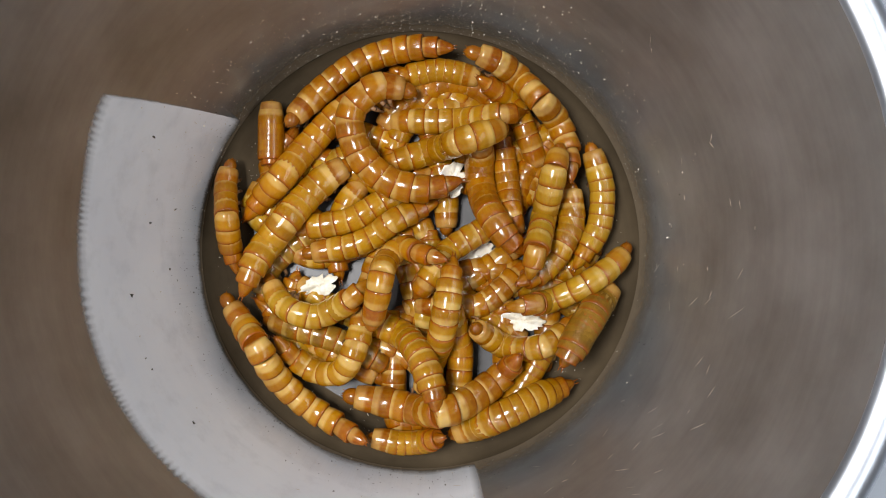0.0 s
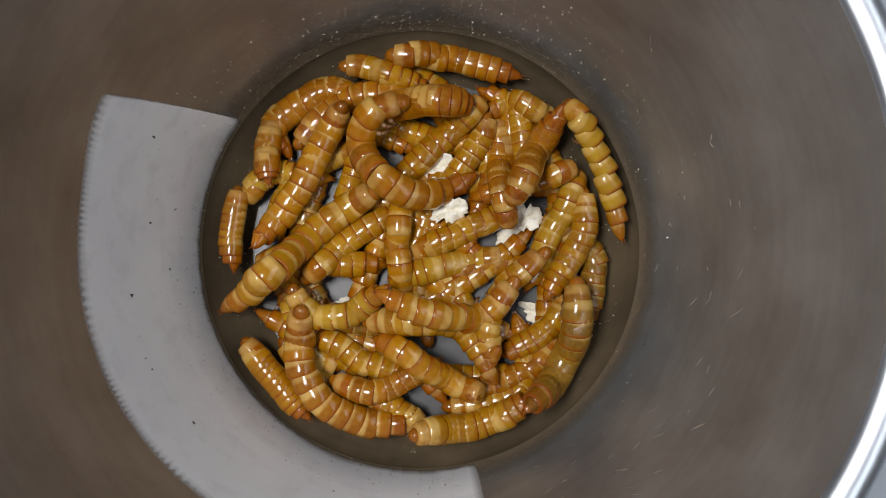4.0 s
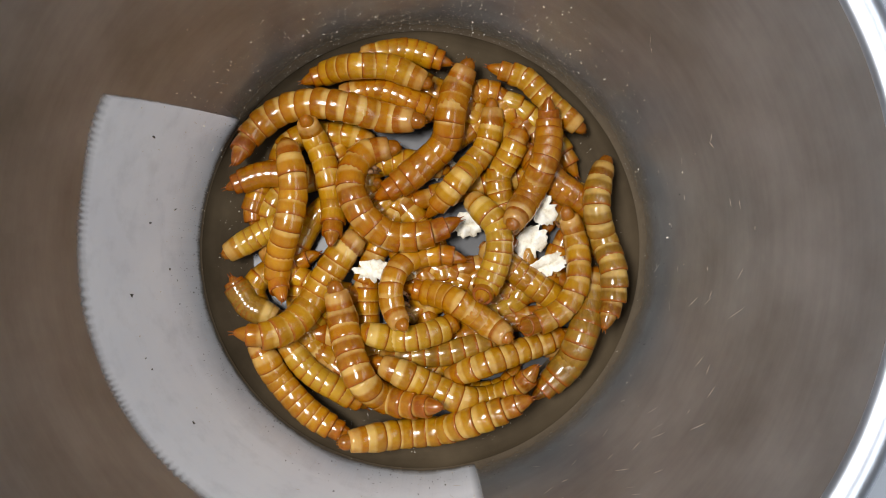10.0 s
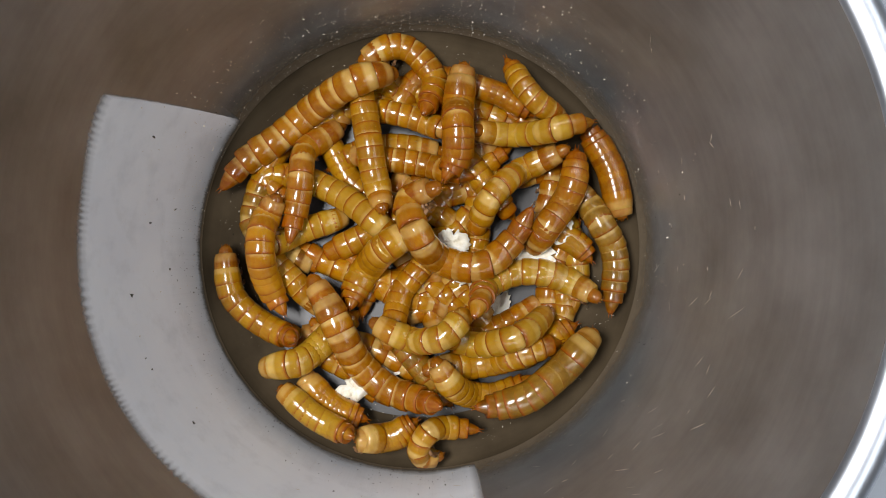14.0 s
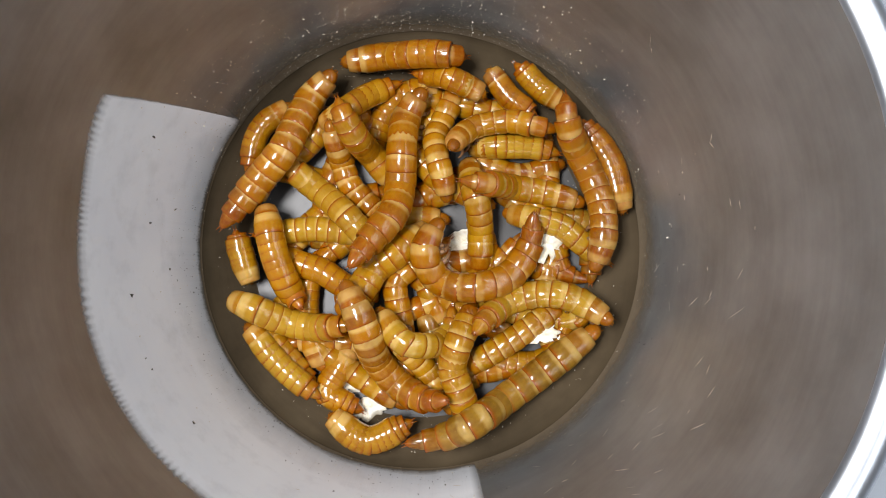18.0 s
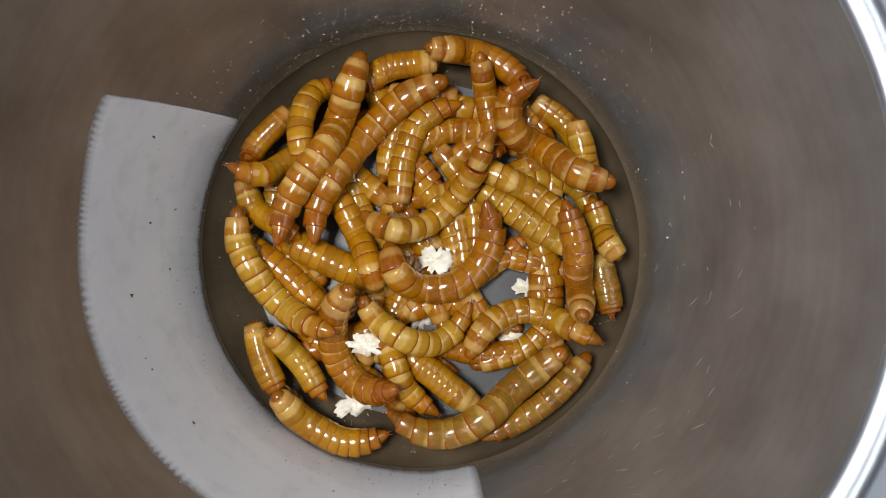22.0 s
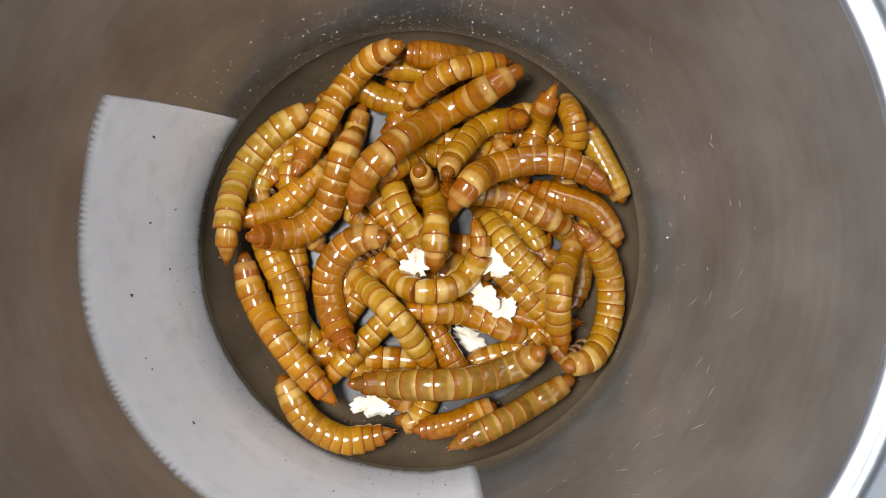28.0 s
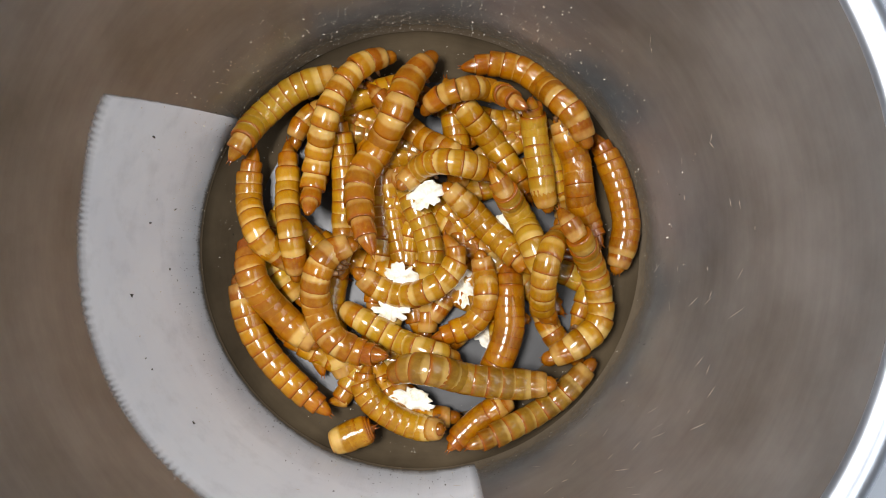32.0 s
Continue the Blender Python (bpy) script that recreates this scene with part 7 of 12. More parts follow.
    at(27, 0, -161,150,48,-139,179,32,-109,206,30,-76,229,30,-38,243,30,1,247,38,39,244,47)
    at(27, 1, -195,104,30,-180,150,30,-137,176,31,-94,199,43,-48,214,51,0,227,53,45,239,67)
    at(27, 2, -157,146,30,-126,171,30,-94,193,35,-58,205,46,-20,210,55,15,215,72,52,221,83)
    at(27, 3, -164,139,30,-138,164,30,-111,188,32,-80,199,44,-44,201,50,-8,201,50,25,201,38)
    at(27, 6, -137,116,14,-117,141,14,-92,160,14,-63,173,14,-31,174,14,-1,164,14,27,149,14)
    at(27, 7, -138,124,14,-116,147,14,-89,164,14,-59,175,14,-27,175,14,3,164,14,30,148,14)
    at(27, 8, -138,133,14,-116,155,14,-86,168,14,-56,176,14,-24,176,14,6,164,14,33,147,14)
    at(27, 9, -126,156,14,-102,164,14,-77,168,14,-51,167,14,-28,156,14,-7,141,14,12,125,14)
    at(27, 10, -101,188,30,-78,192,30,-54,196,30,-31,191,30,-10,181,30,11,172,26,31,165,16)
    at(27, 11, -94,188,30,-72,186,30,-50,183,30,-30,174,30,-12,161,30,6,151,26,23,142,16)
    at(27, 12, -74,187,14,-49,184,14,-32,179,14,-17,175,14,7,163,14,29,145,14,47,124,14)
    at(27, 13, -69,189,29,-44,184,28,-19,179,30,6,173,30,24,154,30,42,136,27,60,121,16)
    at(27, 14, -44,171,14,-24,187,14,-12,201,14,5,214,14,31,211,14,49,193,14,59,169,14)
    at(27, 17, -31,236,37,-17,233,50,1,232,55,20,230,56,37,227,61,49,222,75,65,218,83)
    at(27, 18, -94,230,30,-67,234,30,-41,237,32,-19,235,47,7,235,54,32,232,62,53,233,47)
    at(27, 19, -57,234,58,-38,234,59,-20,236,53,-8,239,40,8,240,30,27,239,30,46,237,30)
    at(27, 20, -30,238,58,-13,237,64,2,235,74,20,233,75,34,233,65,49,232,55,66,229,53)
    at(27, 21, -23,234,58,-4,237,55,9,242,42,24,244,31,43,241,30,62,236,30,81,230,30)
    at(27, 22, 11,241,57,35,241,52,53,243,35,76,239,30,99,228,30,117,213,33,128,198,49)
    at(27, 23, 39,241,30,52,238,30,66,236,30,79,233,30,92,229,30,104,223,30,116,216,30)
    at(27, 24, 60,245,30,70,239,30,81,234,30,91,229,30,101,224,30,112,220,30,123,216,30)
    at(27, 25, 79,200,14,93,194,14,109,185,14,119,179,14,121,171,14,111,149,14,99,128,14)
    at(27, 28, 67,230,30,52,233,32,41,232,41,29,232,49,14,233,54,-1,234,56,-16,235,56)
    at(27, 30, 148,203,58,136,211,51,128,218,38,116,225,30,100,229,30,84,230,30,67,230,30)
    at(27, 31, 142,211,55,128,217,44,114,223,32,96,226,30,76,226,30,58,221,30,39,216,30)
    at(27, 32, 201,119,71,186,153,76,164,179,69,152,198,40,126,220,30,90,228,30,53,223,31)
    at(28, 0, 150,99,16,140,118,27,131,141,30,122,163,30,108,183,32,91,192,48,73,203,58)
    at(28, 1, 157,88,43,149,102,56,142,120,52,139,135,37,133,153,30,122,172,30,109,188,30)
    at(28, 2, 117,52,14,126,77,14,131,103,14,132,119,14,131,141,14,126,161,14,117,171,14)
    at(28, 3, 108,80,14,118,107,14,124,136,14,124,165,14,110,185,14,95,193,14,67,197,14)
    at(28, 6, 83,108,14,67,117,14,72,135,14,80,156,14,84,170,14,89,184,14,88,196,14)
    at(28, 7, -49,84,14,-36,91,14,-16,99,14,6,111,14,16,124,14,33,139,14,50,152,14)
    at(28, 8, -19,2,14,-17,28,14,-11,53,14,-2,78,14,7,101,14,14,114,14,25,136,14)
    at(28, 9, 25,106,14,31,114,14,40,133,14,48,147,14,61,170,14,76,191,14,91,195,14)
    at(28, 10, 19,114,14,37,131,14,57,145,14,78,157,14,101,166,14,119,168,14,138,155,14)
    at(28, 11, 16,152,14,45,153,14,60,151,14,88,145,14,115,137,14,128,129,14,148,110,14)
    at(28, 12, -10,106,14,9,121,14,30,133,14,53,142,14,76,147,14,100,148,14,124,148,14)
    at(28, 13, 31,36,14,47,57,14,63,77,14,79,98,14,87,109,14,97,123,14,110,141,14)
    at(28, 14, 10,42,14,27,61,14,47,79,14,67,95,14,83,107,14,99,118,14,110,127,14)
    at(28, 17, 32,125,30,46,143,30,66,154,30,88,153,31,108,148,41,127,142,51,149,136,49)
    at(28, 18, 39,118,77,48,133,57,65,146,44,89,152,44,114,153,49,138,147,56,163,143,50)
    at(28, 19, 32,104,84,49,123,88,67,139,78,84,150,63,109,153,68,133,144,68,155,135,58)
    at(28, 20, 11,67,45,30,82,52,49,98,55,66,111,68,85,125,76,108,132,82,132,138,79)
    at(28, 21, 22,74,14,45,94,14,69,111,14,95,125,14,123,137,14,152,141,14,172,128,14)
    at(28, 22, 39,109,14,52,119,14,65,128,14,85,140,14,106,150,14,130,156,14,153,152,14)
    at(28, 23, 1,96,16,21,100,27,42,105,30,65,110,30,86,117,30,107,125,26,126,132,16)
    at(28, 24, 25,97,14,33,120,14,42,142,14,51,164,14,67,182,14,87,196,14,104,188,14)
    at(28, 25, 7,104,14,17,125,14,29,146,14,43,166,14,63,178,14,87,183,14,109,174,14)
    at(28, 28, -17,174,30,0,190,43,18,201,59,40,211,68,64,219,60,88,224,50,109,229,34)
    at(28, 30, -20,135,43,1,144,52,18,155,40,36,167,30,59,175,30,83,176,33,101,174,49)
    at(28, 31, -2,155,59,20,167,60,40,173,74,60,182,65,75,189,45,95,182,50,114,169,59)
    at(28, 32, 4,164,49,26,180,71,59,189,75,78,193,47,98,187,52,104,176,86,123,160,105)
    at(29, 0, 74,209,30,57,214,30,39,218,30,22,220,30,4,217,30,-14,213,30,-31,209,30)
    at(29, 1, 107,196,58,91,202,50,79,207,35,62,209,30,42,207,30,23,205,30,4,202,30)
    at(29, 2, 108,191,53,97,198,40,84,205,30,67,209,32,53,206,43,36,203,44,18,200,42)
    at(29, 3, 157,147,14,141,162,14,130,171,14,119,179,14,110,185,14,90,178,14,70,160,14)
    at(29, 6, 175,187,30,161,197,43,149,193,65,131,196,58,122,202,36,100,205,37,80,204,52)
    at(29, 7, 170,191,49,150,207,43,128,217,31,101,223,30,74,227,30,46,229,30,18,230,30)
    at(29, 8, 172,189,58,155,196,73,133,203,70,120,212,52,99,219,42,77,224,32,53,227,30)
    at(29, 9, 155,204,47,143,211,35,126,216,30,108,218,33,90,221,30,72,222,30,53,223,30)
    at(29, 10, 200,146,30,182,161,30,164,176,30,148,192,30,132,208,30,110,217,30,88,223,30)
    at(29, 11, 144,181,30,134,189,30,124,197,30,114,204,30,103,210,30,92,217,30,81,223,30)
    at(29, 12, 151,188,30,140,196,30,129,204,31,120,208,41,110,214,48,102,222,41,95,230,32)
    at(29, 13, 133,121,14,145,142,14,147,157,14,136,167,14,119,179,14,102,189,14,83,198,14)
    at(29, 14, 171,159,36,160,164,50,145,173,57,132,187,56,122,202,50,117,215,38,109,230,30)
    at(29, 17, 151,192,30,144,197,30,138,203,30,131,209,30,124,214,30,116,219,30,109,223,30)
    at(29, 18, 172,181,30,163,187,30,154,193,30,146,200,30,138,208,30,131,216,30,123,223,30)
    at(29, 19, 175,169,59,162,179,51,154,189,37,141,199,30,126,210,30,111,220,30,95,230,30)
    at(29, 20, 172,114,14,173,128,14,163,140,14,148,155,14,133,169,14,116,181,14,99,191,14)
    at(29, 21, 167,135,14,148,150,14,122,144,14,98,132,14,81,121,14,67,111,14,46,95,14)
    at(29, 22, 144,181,30,155,172,30,167,164,30,178,154,30,186,143,30,193,130,30,200,118,30)
    at(29, 23, 130,174,30,148,165,30,166,155,30,183,143,30,196,127,30,205,112,39,210,101,55)
    at(29, 24, 129,178,45,156,172,49,181,162,42,195,140,54,202,119,75,216,95,74,229,73,60)
    at(29, 25, 113,181,30,146,178,30,176,162,30,198,138,37,211,111,52,220,79,55,226,46,57)
    at(29, 28, 178,180,34,180,172,44,183,162,53,187,150,56,189,137,54,187,126,48,185,117,39)
    at(29, 30, 134,155,14,147,157,14,156,148,14,165,138,14,173,128,14,185,109,14,196,88,14)
    at(29, 31, 114,109,14,134,125,14,155,140,14,163,140,14,168,134,14,179,119,14,189,102,14)
    at(29, 32, 61,103,14,88,120,14,116,134,14,147,142,14,170,132,14,180,117,14,195,90,14)
    at(30, 0, 90,102,14,110,115,14,130,128,14,152,139,14,166,137,14,175,125,14,185,110,14)
    at(30, 1, 79,107,14,97,122,14,117,136,14,137,149,14,153,151,14,163,141,14,174,126,14)
    at(30, 2, 81,91,14,100,107,14,118,123,14,137,137,14,155,149,14,159,145,14,166,137,14)
    at(30, 3, 133,81,14,133,104,14,132,121,14,129,146,14,131,161,14,123,177,14,103,189,14)
    at(30, 6, 129,51,39,125,69,49,121,89,50,116,109,48,115,127,39,117,146,31,119,167,30)
    at(30, 7, 111,64,43,111,84,53,111,105,50,112,124,40,112,144,31,111,166,30,109,188,30)
    at(30, 8, 126,39,16,121,67,28,116,93,42,111,122,45,110,150,33,108,179,27,107,208,16)
    at(30, 9, 117,31,16,116,57,27,116,85,30,116,113,30,111,141,30,107,168,26,104,194,16)
    at(30, 10, 112,18,16,106,40,27,99,63,30,96,87,30,107,107,37,117,127,40,126,146,27)
    at(30, 11, 122,10,16,131,30,27,142,51,30,153,73,30,161,95,35,162,112,53,163,126,72)
    at(30, 12, 95,-4,35,91,16,36,88,35,31,83,54,30,72,71,30,63,88,26,54,104,16)
    at(30, 13, 87,-1,14,94,8,14,107,28,14,117,50,14,124,73,14,128,97,14,128,121,14)
    at(30, 14, 46,-52,14,58,-32,14,67,-9,14,71,14,14,72,38,14,70,62,14,64,86,14)
    at(30, 17, 89,-65,14,98,-43,14,102,-19,14,103,5,14,102,29,14,98,47,14,94,60,14)
    at(30, 18, 74,-67,14,81,-42,14,82,-16,14,81,-1,14,77,15,14,71,39,14,67,54,14)
    at(30, 19, 69,-46,14,73,-21,14,73,-7,14,72,19,14,68,44,14,52,65,14,32,81,14)
    at(30, 20, 73,-51,14,59,-32,14,43,-13,14,26,3,14,6,17,14,-16,27,14,-38,35,14)
    at(30, 21, 44,-43,14,30,-23,14,16,-4,14,-1,14,14,-20,29,14,-40,43,14,-60,56,14)
    at(30, 22, 45,-26,14,44,-2,14,38,21,14,29,43,14,16,63,14,0,81,14,-17,98,14)
    at(30, 23, 31,13,14,15,31,14,-5,46,14,-27,57,14,-42,63,14,-53,65,14,-71,67,14)
    at(30, 24, -4,-47,14,-16,-27,14,-25,-4,14,-30,19,14,-31,43,14,-31,63,14,-30,75,14)
    at(30, 25, -31,-15,31,-7,-37,45,24,-44,54,54,-35,39,77,-11,30,82,23,30,67,55,30)
    at(30, 28, -51,-8,30,-31,-37,44,-6,-52,69,30,-52,67,56,-36,45,73,-5,57,66,32,56)
    at(30, 30, -51,-15,32,-40,-46,33,-13,-61,34,18,-59,46,45,-42,40,60,-17,50,52,11,62)
    at(30, 31, -72,-22,30,-47,-42,31,-19,-51,42,11,-48,51,35,-31,47,43,-12,72,32,11,76)
    at(30, 32, -78,-29,41,-55,-48,31,-26,-58,33,2,-55,48,29,-40,50,44,-13,50,32,12,51)
    at(31, 0, 212,26,14,212,-3,14,189,-24,14,161,-34,14,132,-43,14,101,-49,14,71,-50,14)
    at(31, 1, 212,-34,14,193,-45,14,163,-53,14,133,-57,14,102,-57,14,72,-55,14,42,-48,14)
    at(31, 2, 213,-12,36,197,-36,31,180,-60,31,164,-81,45,144,-97,58,117,-109,56,95,-121,41)
    at(31, 3, 175,-2,54,142,-21,53,115,-43,36,99,-77,36,98,-110,56,112,-144,51,138,-156,75)
    at(31, 6, 136,-1,33,134,-25,30,121,-45,30,102,-59,30,78,-64,30,55,-57,30,32,-50,30)
    at(31, 7, 148,12,55,142,-10,59,134,-30,53,118,-42,44,100,-49,32,80,-42,33,66,-29,45)
    at(31, 8, 155,-59,16,142,-44,26,129,-28,30,115,-11,30,96,-2,30,78,8,26,61,17,16)
    at(31, 9, 143,-76,16,133,-61,26,123,-44,30,112,-26,30,101,-8,30,91,10,26,83,26,16)
    at(31, 10, 141,-13,14,125,-35,14,105,-55,14,81,-70,14,53,-68,14,26,-62,14,0,-52,14)
    at(31, 11, 116,-74,14,95,-92,14,68,-99,14,41,-92,14,15,-83,14,-10,-70,14,-32,-52,14)
    at(31, 12, 195,-53,14,164,-43,14,132,-33,14,100,-25,14,67,-23,14,35,-28,14,2,-28,14)
    at(31, 13, 88,-8,14,65,-12,14,41,-17,14,17,-18,14,-7,-17,14,-30,-11,14,-52,-2,14)
    at(31, 14, 59,19,14,37,32,14,22,42,14,6,49,14,-19,56,14,-45,58,14,-71,56,14)
    at(31, 17, 25,28,14,3,37,14,-20,45,14,-43,50,14,-67,52,14,-91,51,14,-115,48,14)
    at(31, 18, 88,52,23,65,63,28,42,74,30,20,87,30,3,105,30,-15,123,26,-31,140,16)
    at(31, 19, 42,47,16,26,58,26,9,70,30,-8,83,30,-27,95,30,-45,106,29,-63,116,34)
    at(31, 20, 5,53,14,-5,73,14,-10,93,14,-11,113,14,-11,130,14,-10,154,14,-9,178,14)
    at(31, 21, 39,110,14,31,121,14,13,139,14,-7,155,14,-29,168,14,-54,175,14,-79,174,14)
    at(31, 22, 73,151,14,53,149,14,36,147,14,11,138,14,-12,124,14,-32,107,14,-48,86,14)
    at(31, 23, 79,112,14,61,106,14,39,98,14,24,92,14,5,81,14,-16,65,14,-34,46,14)
    at(31, 24, 73,122,14,52,105,14,32,88,14,22,78,14,6,62,14,-10,40,14,-23,16,14)
    at(31, 25, 67,91,14,54,92,14,34,96,14,16,97,14,-10,95,14,-35,88,14,-58,75,14)
    at(31, 28, 78,109,16,53,110,28,26,112,30,-2,114,33,-17,104,53,-34,93,68,-56,84,55)
    at(31, 30, 57,125,16,37,124,26,16,125,30,-7,126,30,-29,125,30,-50,124,26,-70,125,16)
    at(31, 31, 50,110,16,31,110,26,11,111,30,-10,112,30,-31,111,30,-52,110,26,-70,110,16)
    at(31, 32, 25,117,14,1,116,14,-21,116,14,-38,113,14,-63,105,14,-86,92,14,-106,75,14)
    at(32, 0, -185,174,30,-185,162,30,-185,151,30,-185,139,30,-185,127,30,-185,116,30,-184,104,30)
    at(32, 1, -51,146,14,-80,168,14,-113,180,14,-132,169,14,-155,149,14,-173,127,14,-191,99,14)
    at(32, 2, -185,167,30,-189,154,30,-194,142,30,-198,129,30,-199,116,30,-199,103,30,-198,90,30)
    at(32, 3, -205,153,30,-203,142,30,-200,131,30,-198,120,30,-195,110,30,-190,99,30,-184,90,30)
    at(32, 6, -126,127,16,-139,116,27,-155,105,31,-163,96,46,-168,89,64,-181,77,73,-195,64,79)
    at(32, 7, -145,119,16,-155,106,26,-168,92,31,-177,80,41,-187,67,51,-200,53,55,-213,39,58)
    at(32, 8, -143,116,16,-156,102,26,-172,89,30,-189,75,30,-205,61,32,-215,48,45,-228,32,53)
    at(32, 9, -139,97,16,-153,87,26,-168,77,30,-185,67,30,-202,57,30,-217,46,30,-233,34,30)
    at(32, 10, -134,91,16,-148,90,26,-165,90,30,-183,91,30,-200,89,30,-217,83,30,-233,76,30)
    at(32, 11, -164,139,14,-174,127,14,-183,113,14,-189,103,14,-197,86,14,-204,69,14,-197,51,14)
    at(32, 12, -92,114,14,-117,123,14,-144,128,14,-170,126,14,-185,110,14,-191,98,14,-195,74,14)
    at(32, 13, -136,150,50,-136,125,55,-136,101,52,-135,78,51,-131,63,70,-128,40,75,-128,18,62)
    at(32, 14, -97,156,16,-119,137,27,-140,120,39,-143,96,56,-146,67,53,-152,38,53,-156,9,60)
    at(32, 17, -95,183,14,-124,165,14,-144,138,14,-143,104,14,-133,72,14,-118,41,14,-98,13,14)
    at(32, 18, -37,171,14,-67,147,14,-87,129,14,-108,97,14,-119,60,14,-120,22,14,-109,-15,14)
    at(32, 19, -33,175,14,-73,174,14,-91,164,14,-110,146,14,-140,122,14,-157,102,14,-166,62,14)
    at(32, 20, -42,211,14,-62,206,14,-83,198,14,-90,195,14,-87,171,14,-80,148,14,-67,119,14)
    at(32, 21, 52,169,14,37,203,14,8,215,14,-9,213,14,-28,190,14,-47,161,14,-69,131,14)
    at(32, 22, 53,183,14,23,193,14,-8,185,14,-34,167,14,-59,147,14,-80,124,14,-96,96,14)
    at(32, 23, -15,214,14,-43,211,14,-68,204,14,-82,196,14,-78,165,14,-71,134,14,-62,103,14)
    at(32, 24, -45,159,14,-60,162,14,-84,162,14,-107,158,14,-127,144,14,-139,123,14,-144,100,14)
    at(32, 25, -32,169,14,-56,169,14,-79,165,14,-100,154,14,-116,135,14,-126,114,14,-133,91,14)
    at(32, 28, -63,206,14,-84,198,14,-103,188,14,-118,180,14,-116,158,14,-109,135,14,-100,113,14)
    at(32, 30, -24,202,14,-45,210,14,-69,204,14,-84,190,14,-86,175,14,-87,151,14,-88,134,14)
    at(32, 31, -24,202,14,-48,203,14,-68,190,14,-79,169,14,-82,152,14,-84,135,14,-88,127,14)
    at(32, 32, -44,183,14,-55,162,14,-62,139,14,-68,115,14,-72,92,14,-73,68,14,-72,44,14)
    at(33, 0, -137,116,14,-114,109,14,-92,100,14,-70,90,14,-49,79,14,-29,66,14,-9,52,14)
    at(33, 1, -160,144,14,-147,157,14,-137,165,14,-122,158,14,-103,143,14,-86,126,14,-69,109,14)
    at(33, 2, -191,99,14,-177,122,14,-156,132,14,-129,128,14,-109,120,14,-95,113,14,-71,102,14)
    at(33, 3, -140,87,14,-115,88,14,-92,86,14,-68,82,14,-45,76,14,-22,66,14,-2,54,14)
    at(33, 6, -85,60,14,-62,55,14,-38,49,14,-16,40,14,5,29,14,24,14,14,40,-4,14)
    at(33, 7, -84,67,14,-61,60,14,-38,52,14,-17,41,14,4,28,14,22,13,14,37,-6,14)
    at(33, 8, -82,74,14,-60,66,14,-38,55,14,-18,42,14,2,28,14,19,11,14,32,-9,14)
    at(33, 9, -79,83,14,-58,71,14,-38,58,14,-19,43,14,-1,28,14,15,9,14,28,-11,14)
    at(33, 10, -31,63,14,-15,46,14,1,28,14,14,8,14,24,-14,14,30,-38,14,35,-61,14)
    at(33, 11, -30,54,14,-6,66,14,14,76,14,29,81,14,54,86,14,81,87,14,107,83,14)
    at(33, 12, -30,40,14,-9,54,14,3,60,14,26,70,14,52,76,14,79,77,14,105,75,14)
    at(33, 13, 29,26,14,43,47,14,60,67,14,78,85,14,96,97,14,119,108,14,143,116,14)
    at(33, 14, 0,91,14,-23,63,14,-22,30,14,6,10,14,39,18,14,63,44,14,82,74,14)
    at(33, 17, 61,87,16,64,69,26,67,49,30,70,28,30,74,7,30,77,-13,26,81,-32,16)
    at(33, 18, 59,107,28,62,87,46,66,65,58,72,41,48,74,18,33,74,-8,28,74,-32,16)
    at(33, 19, 55,134,49,58,108,64,62,83,53,66,62,32,73,31,30,82,2,28,91,-26,16)
    at(33, 20, 25,165,14,23,138,14,21,113,14,20,96,14,17,69,14,13,41,14,9,13,14)
    at(33, 21, -9,160,16,2,140,26,15,119,30,28,97,30,42,75,32,53,57,45,67,36,44)
    at(33, 22, 18,127,14,36,108,14,51,87,14,61,64,14,68,39,14,69,14,14,66,-12,14)
    at(33, 23, -43,85,14,-9,94,14,26,94,14,60,85,14,79,75,14,97,64,14,124,42,14)
    at(33, 24, 27,161,14,52,136,14,71,106,14,82,73,14,88,38,14,85,2,14,73,-31,14)
    at(33, 25, 95,165,14,110,148,14,119,132,14,127,104,14,130,74,14,126,45,14,117,17,14)
    at(33, 28, -45,121,14,-12,134,14,23,137,14,58,131,14,90,115,14,116,91,14,138,63,14)
    at(33, 30, -17,135,14,8,157,14,38,174,14,70,178,14,103,173,14,123,147,14,128,114,14)
    at(33, 31, 64,183,14,86,172,14,101,154,14,110,132,14,113,120,14,123,102,14,131,91,14)
    at(33, 32, 37,193,42,53,171,52,71,151,43,88,131,31,105,107,30,121,83,27,137,61,16)
    at(34, 0, -135,148,14,-111,152,14,-88,148,14,-65,141,14,-42,133,14,-21,122,14,-1,109,14)
    at(34, 1, -135,148,14,-111,152,14,-88,148,14,-65,141,14,-42,133,14,-21,122,14,-1,109,14)
    at(34, 2, -135,148,14,-111,152,14,-88,148,14,-65,141,14,-42,133,14,-21,122,14,-1,109,14)
    at(34, 3, -135,148,14,-111,152,14,-88,148,14,-65,141,14,-42,133,14,-21,122,14,-1,109,14)
    at(34, 6, -143,135,14,-137,161,14,-117,178,14,-99,179,14,-81,173,14,-56,165,14,-30,157,14)
    at(34, 7, -127,173,14,-105,182,14,-89,176,14,-63,163,14,-34,158,14,-18,153,14,6,143,14)
    at(34, 8, -141,154,16,-119,151,26,-95,149,30,-70,148,30,-46,144,30,-22,140,27,0,138,16)
    at(34, 9, -148,90,14,-154,117,14,-150,143,14,-132,162,14,-111,166,14,-96,162,14,-71,153,14)
    at(34, 10, -124,148,14,-110,128,14,-97,108,14,-83,89,14,-68,69,14,-53,51,14,-38,32,14)
    at(34, 11, -137,173,16,-118,162,26,-97,151,30,-75,140,30,-52,129,30,-31,118,27,-11,109,16)
